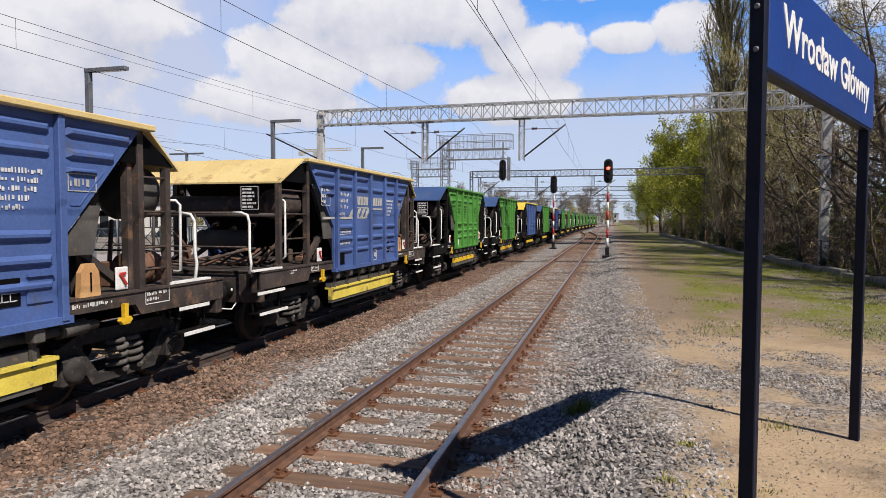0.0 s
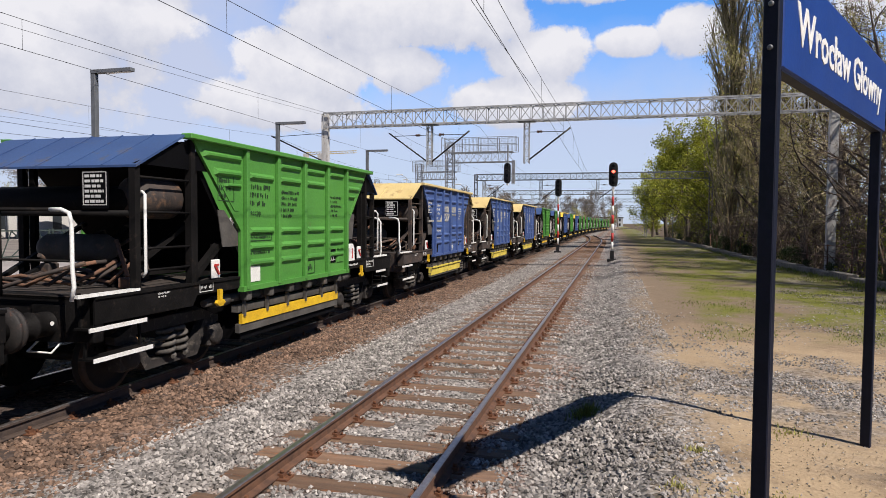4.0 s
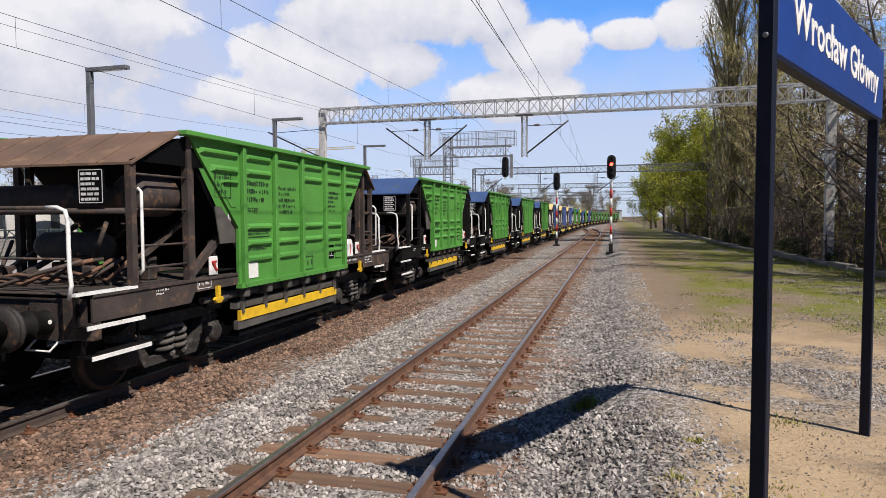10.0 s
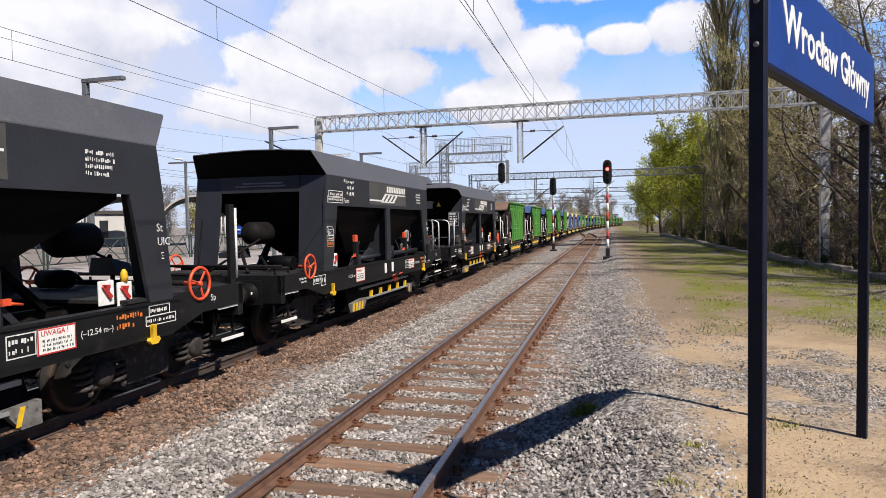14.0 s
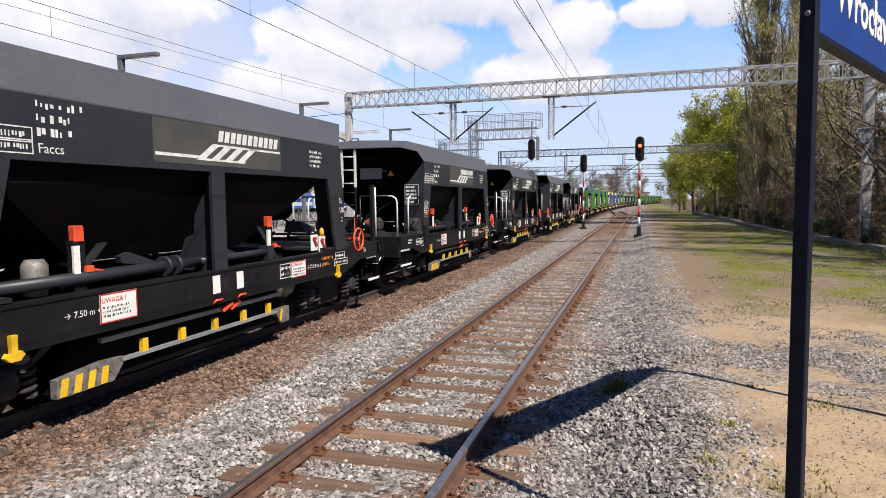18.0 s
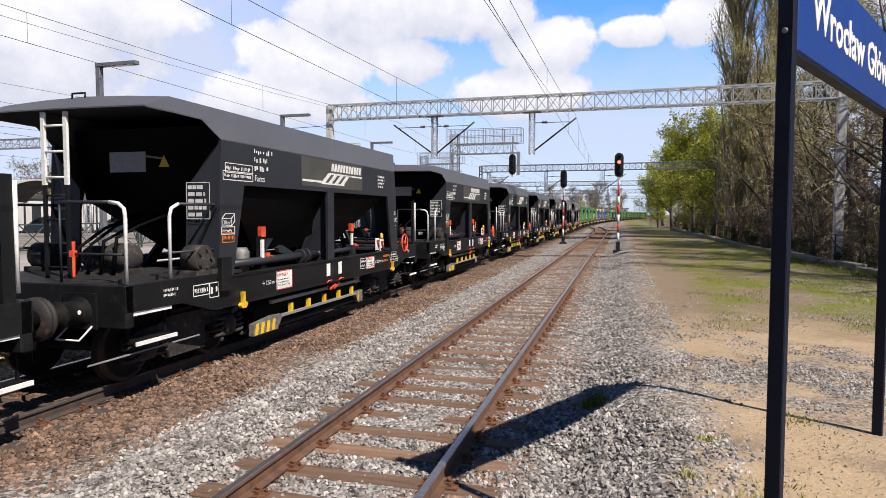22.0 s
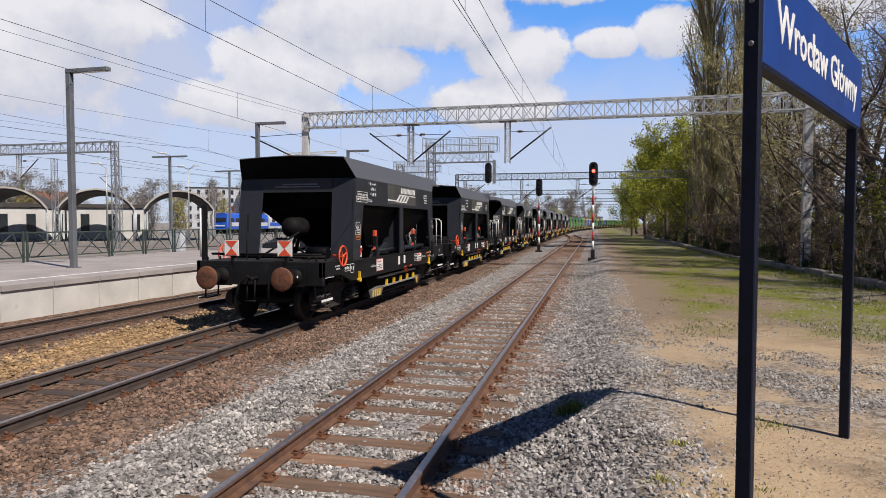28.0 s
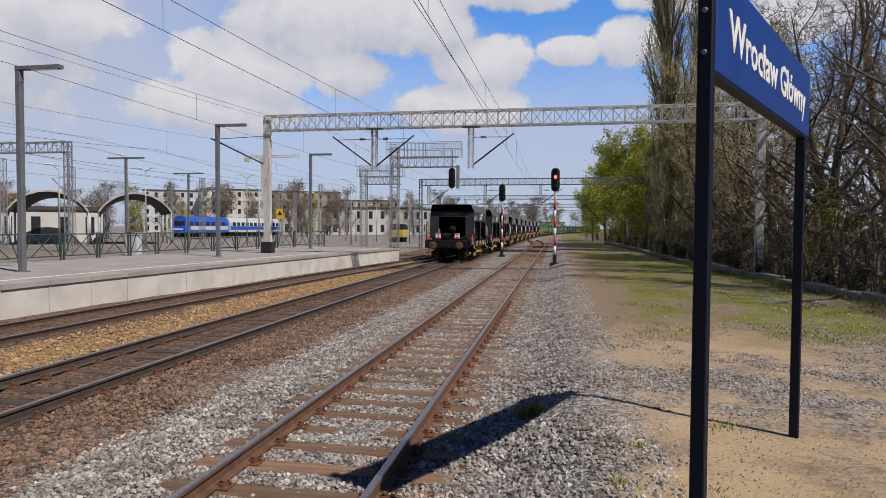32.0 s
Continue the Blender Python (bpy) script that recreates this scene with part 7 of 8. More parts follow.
        for p, q, r in [((-1.15, y, 2.37), (1.15, y, 2.37), 0.024), ((-1.40, y, 1.80), (1.40, y, 1.80), 0.016), ((0.42, y, ZD), (0.42, y, 2.37), 0.024), ((-0.42, y, ZD), (-0.42, y, 2.37), 0.024), ((-HW + 0.1, ye, 2.34), (HW - 0.1, ye, 2.34), 0.045)]:
            tube(bm, p, q, r, 6)
            pt("railing_bar", frame_mat)
        bar(bm, (-0.42, y, 2.37), (-0.42, y, 2.55), 0.03, 0.03)
        pt("red_tag", "red_paint")
    # rear platform: reservoirs, rigging, a notice
    rust = "dusty_brown" if frame_mat == "dusty_brown" else "wagon_dark"
    lathe(bm, [(0.03, -1.2), (0.14, -1.16), (0.19, -1.05), (0.19, 1.05), (0.14, 1.16), (0.03, 1.2)], 14, "x", (0.0, C - 3.85, 2.52))
    pt("air_reservoir", rust)
    lathe(bm, [(0.03, -0.45), (0.20, -0.42), (0.28, -0.32), (0.28, 0.32), (0.20, 0.42), (0.03, 0.45)], 16, "y", (1.12, C - 3.55, 2.55))
    pt("air_reservoir", "dusty_brown")
    lathe(bm, [(0.03, -0.62), (0.15, -0.58), (0.20, -0.48), (0.20, 0.48), (0.15, 0.58), (0.03, 0.62)], 14, "x", (-0.15, C - 3.5, 1.86))
    pt("air_reservoir", "dusty_grey")
    for yy, r in ((C + 3.0, 0.33), (C + 3.62, 0.36)):
        lathe(bm, [(0.03, -0.30), (r * 0.7, -0.27), (r, -0.18), (r, 0.18), (r * 0.7, 0.27), (0.03, 0.30)], 18, "y", (0.98 if yy > C + 3.3 else 0.6, yy, 2.62))
        pt("air_reservoir", "dusty_grey")
    bogie(w, C - 3.10, detail=detail, style="sprung")
    bogie(w, C + 3.38, detail=detail, style="sprung")
    if not detail:
        bm.free()
        return w
    box(bm, 0.72, 1.12, C - 4.30, C - 4.29, 2.40, 2.86)
    ip = pt("notice", "wagon_black", w, "black notice board with white writing")
    end_marks(ip, 0.77, C - 4.303, 2.46, 0.30, 0.38, 6, 31 + seed)
    for x, lean, z in ((-0.75, 0.35, 2.1), (0.30, -0.25, 2.2), (0.85, 0.25, 2.25), (-1.1, 0.3, 2.2)):
        bar(bm, (x, C - 4.0, ZD), (x + lean, C - 2.7, z), 0.10, 0.06)
        pt("brace", rust)
    for k in range(7):
        y = C - 5.0 + 0.17 * k
        path_tube(bm, [(-1.2 + 0.15 * k, y, ZD + 0.04), (-0.5 + 0.13 * k, y + 0.05, ZD + 0.10 + 0.02 * k), (0.15 + 0.15 * k, y + 0.1, ZD + 0.07), (0.5 + 0.12 * k, y + 0.25, ZD + 0.2 + 0.06 * (k % 3)), (0.95, y + 0.5, ZD + 0.35)], 0.026, 6)
        pt("air_pipe", "rusty_pipe" if k % 2 else "dusty_brown")
    rng = random.Random(seed)
    for e in (-1, 1):
        for k in range(6):
            x, y = rng.uniform(-1.1, 1.25), C + e * rng.uniform(2.5, 4.1)
            h = rng.uniform(0.12, 0.45)
            box(bm, x - 0.09, x + 0.09, y - 0.09, y + 0.09, ZD - 0.005, ZD + h, bevel=0.02)
            tube(bm, (x, y, ZD + h), (x + rng.uniform(-0.5, 0.5), y + rng.uniform(-0.4, 0.4), ZD + h + rng.uniform(0.1, 0.6)), 0.03, 6)
            pt("brake_valve", "rusty_pipe" if k % 3 == 0 else "dusty_brown")
    for k in range(3):
        lathe(bm, [(0.20, -0.09), (0.22, -0.06), (0.22, 0.06), (0.20, 0.09)], 14, "y", (1.05, C + 3.50 + 0.2 * k, 1.60))
        pt("brake_ring", "rusty_pipe")
    lathe(bm, [(0.26, ZD), (0.27, 1.9), (0.24, 1.95)], 16, "z", (1.0, C + 2.35, 0))
    pt("relay_drum", "dusty_grey")
    slab([(C + 2.22, ZD), (C + 2.52, ZD), (C + 2.50, 1.66), (C + 2.43, 1.76), (C + 2.31, 1.76), (C + 2.24, 1.66)], 1.46, 1.53)
    ip = pt("load_indicator", "plate_white" if body == "hopper_green" else "flap_orange")
    bar(bm, (1.535, C + 2.37, 1.44), (1.535, C + 2.37, 1.66), 0.025, 0.01)
    pt("pointer", "red_paint" if body == "hopper_green" else "wagon_black", ip)
    for y, x in ((C + 2.93, 1.44), (C - 2.62, 1.46)):
        box(bm, x, x + 0.03, y - 0.10, y + 0.10, ZD + 0.02, ZD + 0.30, bevel=0.01)
        bp = pt("brake_plate", "plate_white")
        bar(bm, (x + 0.04, y - 0.05, ZD + 0.22), (x + 0.04, y + 0.05, ZD + 0.08), 0.03, 0.03)
        bar(bm, (x + 0.04, y - 0.05, ZD + 0.22), (x + 0.04, y + 0.04, ZD + 0.22), 0.025, 0.03)
        pt("brake_handle", "red_paint", bp)
    # markings on the near side
    x = HW + 0.006
    if body == "hopper_blue":
        xa, xb = HW + 0.004, HW + 0.009

        def band(pts):
            prism(bm, pts, xa, xb)
        for k in range(3):
            y = C - 0.86 + 0.27 * k
            band([(y, 2.30), (y + 0.15, 2.30), (y + 0.38, 2.54), (y + 0.23, 2.54)])
        for y0, y1, z0, z1 in ((C - 0.86, C - 0.20, 2.285, 2.31), (C - 0.86, C - 0.06, 2.525, 2.555), (C + 0.10, C + 0.92, 2.50, 2.54), (C - 1.86, C - 1.04, 2.27, 2.315), (C - 2.60, C - 2.02, 2.27, 2.315)):
            band([(y0, z0), (y1, z0), (y1, z1), (y0, z1)])
        band([(C - 1.25, 2.315), (C - 1.04, 2.315), (C - 1.04, 2.50)])
        for k in range(10):
            y = C - 0.87 + 0.165 * k + (0.13 if k > 4 else 0)
            band([(y, 2.60), (y + 0.12, 2.60), (y + 0.16, 2.80), (y + 0.04, 2.80)])
        pt("emblem", "pale_text", w, "pale sloping stripe emblem")
        marks(w, 1, x, C + 2.10, 2.60, 0.34, 0.14, 1, "pale_text", 3, True)
    marks(w, 1, x, C - 1.84, 2.48, 0.72, 0.40, 3, text_mat, 20 + seed)
    side_text(w, 1, x, C - 1.84, 2.35, "Faccpp", 0.14, text_mat)
    if body != "hopper_blue":
        marks(w, 1, x, C - 0.80, 2.30, 0.66, 0.52, 5, text_mat, 21 + seed)
    marks(w, 1, x, C - 1.80, 1.96, 0.64, 0.06, 1, text_mat, 27 + seed, True)
    marks(w, 1, x, C - 2.62, 2.58, 0.36, 0.34, 3, text_mat, 28 + seed, True)
    marks(w, 1, x, C + 1.18, 2.34, 0.60, 0.46, 5, text_mat, 22 + seed)
    marks(w, 1, x, C - 1.80, 1.70, 0.62, 0.08, 1, text_mat, 23 + seed)
    marks(w, 1, x, C + 0.12, 1.28, 0.35, 0.20, 1, text_mat, 24 + seed, True)
    marks(w, 1, HW - 0.028, C + 2.12, 1.25, 0.62, 0.08, 1, "white_text", 25 + seed)
    marks(w, 1, HW - 0.028, C + 3.30, 1.20, 0.40, 0.14, 2, "white_text", 29 + seed, True)
    marks(w, 1, HW - 0.028, C - 3.02, 1.26, 0.26, 0.08, 1, "white_text", 26 + seed, True)
    marks(w, 1, HW - 0.028, C - 3.90, 1.24, 0.26, 0.09, 2, "white_text", 30 + seed)
    bm.free()
    return w


def build_train():
    first_rear = -193.33
    # templates, each also a wagon of the train
    order = {9: "P", 8: "Q", 7: "P", 6: "P", 5: "P", 4: "P", 3: "P", 2: "P", 1: "Q", 0: "T"}
    made = {}
    for k, kind in order.items():
        if kind not in made:
            made[kind] = ob = grey_wagon(1 if kind == "P" else -1, kind == "T")
        else:
            ob = copy_thing(made[kind], Matrix.Identity(4))
        WAGONS.append((ob, first_rear + 12.54 * k, kind != "P", 12.54))
    tagged(made["T"], "last dark grey hopper wagon with tail boards and rusty buffers")
    y = first_rear + 12.54 * 10
    G, B, R = "green", "blue", "brown"
    kinds = {
        "green": ("hopper_green", "flap_blue", "blue end flap", "bright green hopper wagon with blue end flaps", "wagon_dark", "white_paint", "yellow_paint", "dark_text", 2),
        "blue": ("hopper_blue", "flap_beige", "beige sloped end flap", "faded blue hopper wagon with beige end flaps", "dusty_brown", "white_paint", "skid_yellow", "white_text", 1),
        "brown": ("hopper_green", "flap_brown", "rusty brown end flap", "bright green hopper wagon with rusty brown end flaps", "dusty_brown", "white_paint", "yellow_paint", "dark_text", 3),
        "bright": ("hopper_blue", "flap_yellow", "yellow end flap", "blue hopper wagon with yellow end flaps", "wagon_dark", "white_paint", "yellow_paint", "white_text", 5),
    }
    seq = ["brown", "green", "green", "green", "green", "blue", "blue", "blue", "green", "green", "bright", "green", "bright", "green", "brown", "brown", "green", "brown", "brown", "brown", "green", "brown", "brown"]
    for i, k in enumerate(seq):
        args = kinds[k]
        if i > 9:
            k += "_far"
        if k not in made:
            made[k] = ob = hopper_wagon(*args, detail=i <= 9)
        else:
            ob = copy_thing(made[k], Matrix.Identity(4))
        WAGONS.append((ob, y, False, 11.0))
        y += 11.0


build_train()

# ---- trees and plants ----
M["bark"] = material("bark", (0.13, 0.102, 0.08), (0.065, 0.052, 0.042), 5, 0.9, 0, 0.5, 30)
M["bark_pale"] = material("bark_olive", (0.26, 0.22, 0.14), (0.16, 0.135, 0.085), 5, 0.9, 0, 0.5, 30)
M["twig"] = material("twig", (0.19, 0.143, 0.108), (0.10, 0.076, 0.058), 5, 0.9, 0, 0.1, 30)
M["twig_olive"] = material("twig_olive", (0.52, 0.44, 0.27), (0.36, 0.30, 0.18), 5, 0.9, 0, 0.1, 30)


def leaf_material(name, a, b):
    m = material(name, a, b, 0.7, 0.6, 0, 0, 20, vary=0.5, island=True, spec=0.25)
    nt = m.node_tree
    p = nt.nodes["Principled BSDF"]
    src = p.inputs["Base Color"].links[0].from_socket
    tr = nt.nodes.new("ShaderNodeBsdfTranslucent")
    nt.links.new(src, tr.inputs["Color"])
    mix = nt.nodes.new("ShaderNodeMixShader")
    mix.inputs[0].default_value = 0.28
    nt.links.new(p.outputs[0], mix.inputs[1])
    nt.links.new(tr.outputs[0], mix.inputs[2])
    nt.links.new(mix.outputs[0], nt.nodes["Material Output"].inputs[0])
    return m


M["leaf_spring"] = leaf_material("spring_leaves", (0.50, 0.51, 0.065), (0.24, 0.27, 0.032))
M["leaf_olive"] = leaf_material("olive_buds", (0.46, 0.43, 0.14), (0.30, 0.285, 0.09))
M["leaf_dark"] = leaf_material("ivy_leaves", (0.045, 0.075, 0.018), (0.025, 0.045, 0.012))
M["grass_blade"] = leaf_material("grass_blades", (0.20, 0.24, 0.05), (0.12, 0.145, 0.03))


class Plant:
    def __init__(self, seed):
        self.rng = random.Random(seed)
        self.v, self.f = {"trunk": [], "crown": []}, {"trunk": [], "crown": []}
        self.tips = []

    def tube(self, key, a, b, r0, r1, n):
        q = (b - a).to_track_quat("Z", "Y")
        V, F = self.v[key], self.f[key]
        base = len(V)
        for p, r in ((a, r0), (b, r1)):
            for i in range(n):
                t = 2 * math.pi * i / n
                w = p + q @ Vector((r * math.cos(t), r * math.sin(t), 0))
                V.append((w.x, w.y, w.z))
        for i in range(n):
            j = (i + 1) % n
            F.append((base + i, base + j, base + n + j, base + n + i))

    def grow(self, p, d, length, r, depth, spec):
        """One limb of several bent pieces, with side limbs."""
        rng = self.rng
        key = "trunk" if depth <= spec.get("trunk_to", 1) else "crown"
        n = 8 if depth == 0 else (5 if depth <= 2 else 3)
        steps = spec["steps"][min(depth, len(spec["steps"]) - 1)]
        kids = spec["kids"][depth] if depth < len(spec["kids"]) else 0
        first = spec["first"][min(depth, len(spec["first"]) - 1)]
        for i in range(steps):
            t0, t1 = i / steps, (i + 1) / steps
            wob = spec["wobble"][min(depth, len(spec["wobble"]) - 1)]
            d = (d + Vector((rng.gauss(0, wob), rng.gauss(0, wob), rng.gauss(0, wob) + spec["rise"][min(depth, len(spec["rise"]) - 1)]))).normalized()
            q = p + d * (length / steps)
            ra, rb = r * (1 - t0) ** 0.8 + spec["tip"], r * (1 - t1) ** 0.8 + spec["tip"]
            self.tube(key, p, q, ra, rb, n)
            if t1 > first and kids:
                per = kids / max(1, round(steps * (1 - first)))
                m = int(per) + (rng.random() < per - int(per))
                for _ in range(m):
                    ang = rng.uniform(0, 2 * math.pi)
                    spread = math.radians(rng.gauss(*spec["angle"][min(depth, len(spec["angle"]) - 1)]))
                    side = d.orthogonal().normalized()
                    side.rotate(Matrix.Rotation(ang, 3, d))
                    nd = (d * math.cos(spread) + side * math.sin(spread)).normalized()
                    ln = length * rng.uniform(*spec["ratio"][min(depth, len(spec["ratio"]) - 1)]) * (1.15 - 0.55 * t1)
                    at = p + (q - p) * rng.random()
                    self.grow(at, nd, ln, max(0.006, rb * rng.uniform(0.35, 0.6)), depth + 1, spec)
            if depth >= spec["leaf_from"]:
                self.tips.append((q, d))
            p = q

    def leaves(self, count, size, spread):
        rng = self.rng
        V, F = [], []
        for _ in range(count):
            p, d = rng.choice(self.tips)
            c = p + Vector((rng.gauss(0, spread), rng.gauss(0, spread), rng.gauss(0, spread)))
            a = Vector((rng.gauss(0, 1), rng.gauss(0, 1), rng.gauss(0, 1))).normalized()
            b = a.orthogonal().normalized()
            b.rotate(Matrix.Rotation(rng.uniform(0, 6.28), 3, a))
            cc = a.cross(b)
            s = size * rng.uniform(0.6, 1.4)
            base = len(V)
            for u, w in ((-1, 0), (0, -0.55), (1, 0), (0, 0.55)):
                q = c + b * (u * s) + cc * (w * s) + a * (0.15 * s * (1 - abs(u)))
                V.append((q.x, q.y, q.z))
            F.append((base, base + 1, base + 2, base + 3))
        return V, F


def make_mesh(name, V, F, mat):
    me = bpy.data.meshes.new(name)
    me.from_pydata(V, [], F)
    me.materials.append(M[mat])
    return me


def tree(name, label, spec, seed, bark, twig, leaf=None, count=0, size=0.08, spread=0.25, category="tree"):
    pl = Plant(seed)
    pl.grow(Vector((0, 0, -0.3)), Vector((0, 0, 1)), spec["height"], spec["radius"], 0, spec)
    o = thing(name, label, category, "trees along the yard")
    for key, mat in (("trunk", bark), ("crown", twig)):
        me = make_mesh(key, pl.v[key], pl.f[key], mat)
        for p in me.polygons:
            p.use_smooth = True
        ob = new(key if key == "trunk" else "crown", me)
        ob.parent = o
    if leaf:
        ob = new("foliage", make_mesh("foliage", *pl.leaves(count, size, spread), leaf))
        ob.parent = o
    return o


BARE = dict(height=15, radius=0.26, steps=[8, 6, 4, 2, 2], kids=[14, 8, 5, 3], first=[0.22, 0.15, 0.1, 0.1], wobble=[0.07, 0.13, 0.17, 0.2], rise=[0.03, 0.05, 0.04, 0.02], angle=[(48, 12), (45, 14), (45, 16), (45, 18)], ratio=[(0.30, 0.48), (0.32, 0.5), (0.35, 0.55), (0.4, 0.6)], tip=0.006, leaf_from=3)
LEAFY = dict(BARE, height=10, radius=0.24, kids=[16, 9, 5, 0], first=[0.18, 0.1, 0.1, 0.1], angle=[(58, 14), (45, 14), (45, 16), (45, 18)], ratio=[(0.36, 0.56), (0.34, 0.52), (0.35, 0.55), (0.4, 0.6)])
POPLAR = dict(height=29, radius=0.38, steps=[12, 7, 3, 2], kids=[60, 13, 4], first=[0.06, 0.08, 0.1], wobble=[0.02, 0.04, 0.07, 0.1], rise=[0.02, 0.20, 0.16, 0.1], angle=[(28, 6), (22, 7), (25, 9)], ratio=[(0.22, 0.32), (0.25, 0.4), (0.3, 0.5)], tip=0.011, leaf_from=2)
SHRUB = dict(height=3.4, radius=0.05, steps=[4, 3, 2, 2], kids=[8, 6, 4], first=[0.05, 0.1, 0.1], wobble=[0.12, 0.16, 0.2], rise=[0.04, 0.03, 0.0], angle=[(50, 16), (50, 18), (50, 20)], ratio=[(0.4, 0.7), (0.4, 0.6), (0.4, 0.6)], tip=0.005, leaf_from=1)


def build_trees():
    rng = random.Random(11)
    bare = [tree("bare_tree", "leafless dark-barked tree with dense twigs", dict(BARE, height=h, radius=r), sd, "bark", "twig") for h, r, sd in ((15, 0.27, 1), (13, 0.22, 2), (17, 0.32, 3))]
    bud = [tree("budding_tree", "tree with thin olive-green spring buds", dict(BARE, height=h, kids=[13, 7, 5, 3]), sd, "bark", "twig_olive", "leaf_olive", 5000, 0.06, 0.24) for h, sd in ((15, 4), (13, 5))]
    leafy = [tree("leafy_tree", "broad tree in fresh yellow-green spring leaf", dict(LEAFY, height=h), sd, "bark", "twig", "leaf_spring", 14000, 0.10, 0.26) for h, sd in ((11.0, 6), (9.5, 7))]
    poplar = tree("poplar_tree", "tall slim columnar poplar with olive twigs", POPLAR, 8, "bark_pale", "twig_olive", "leaf_olive", 12000, 0.07, 0.25)
    used = set()

    def put(o, x, y, s=1.0, turn=None):
        t = rng.uniform(0, 360) if turn is None else turn
        m = pose(x, y, ground_z(x, y) - 0.05, 0, 0, t)
        if o.name not in used:
            used.add(o.name)
            o.matrix_basis = m @ Matrix.Scale(s, 4)
            return o
        c = copy_thing(o, m)
        c.scale = (s, s, s)
        return c
    put(poplar, 9.6, 60, 1.06)
    put(poplar, 11.6, 58, 0.98)
    put(poplar, 14.0, 66, 0.95)
    for k, (x, y, s) in enumerate(((8.3, 80, 1.15), (10.4, 72, 1.15), (7.0, 94, 1.1), (9.6, 104, 1.2), (12.5, 86, 1.3), (6.4, 118, 1.1), (8.6, 140, 1.2), (13, 120, 1.4))):
        put(leafy[k % 2], x, y, s)
    for k, (x, y, s) in enumerate(((10.6, 50, 1.0), (12.2, 44, 1.0), (10.4, 66, 0.9), (14.5, 58, 1.1), (11.6, 37.5, 0.95), (16, 47, 1.1), (20, 62, 1.2), (17.5, 36, 1.0))):
        put(bud[k % 2], x, y, s)
    for k, (x, y, s) in enumerate(((12.3, 22.5, 0.95), (13.6, 26.5, 1.0), (11.2, 29.5, 0.8), (12.6, 33.0, 0.95), (14.6, 31.5, 1.05), (16.0, 24.0, 1.1), (10.9, 41.5, 0.85), (14.0, 40.5, 1.0), (19.0, 41, 1.2), (15.2, 18.0, 1.0), (12.6, 47.5, 0.95))):
        put(bare[k % 3], x, y, s)


build_trees()


def build_thicket():
    """Brushwood behind the low wall: many shrubs of bare twigs, some with leaves."""
    shrubs = [tree("shrub", "tangled leafless brown shrub behind the low wall", dict(SHRUB, height=h), sd, "twig", "twig", category="shrub") for h, sd in ((3.6, 21), (3.0, 22), (4.4, 23))]
    green = [tree("leafy_shrub", "low shrub with dark green leaves", dict(SHRUB, height=h), sd, "twig", "twig", "leaf_dark", n, 0.05, 0.14, "shrub") for h, sd, n in ((2.2, 24, 1500), (1.5, 25, 1200))]
    fresh = [tree("fresh_shrub", "shrub with light green spring leaves", dict(SHRUB, height=2.8), 26, "twig", "twig", "leaf_spring", 2600, 0.05, 0.2, "shrub")]
    rng = random.Random(12)
    used = set()

    def put(o, x, y, s):
        m = pose(x, y, ground_z(x, y) - 0.05, 0, 0, rng.uniform(0, 360))
        if o.name not in used:
            used.add(o.name)
            o.matrix_basis = m @ Matrix.Scale(s, 4)
        else:
            copy_thing(o, m).scale = (s, s, s)
    y = 9.0
    k = 0
    while y < 100:
        edge = 10.1 - 0.05 * (y - 18) if y < 40 else 9.0 - 0.012 * (y - 40)
        for row in range(3):
            x = edge + row * 1.9 + rng.uniform(-0.5, 0.6)
            pick = shrubs[k % 3] if rng.random() < 0.85 else (green[k % 2] if rng.random() < 0.6 else fresh[0])
            put(pick, x, y + rng.uniform(-0.6, 0.6), rng.uniform(0.8, 1.25) * (1 + 0.15 * row))
            k += 1
        if rng.random() < 0.5:
            put(green[k % 2], edge - 0.75, y + rng.uniform(-0.5, 0.5), rng.uniform(0.4, 0.65))
        y += 1.5 if y < 50 else 3.0


build_thicket()


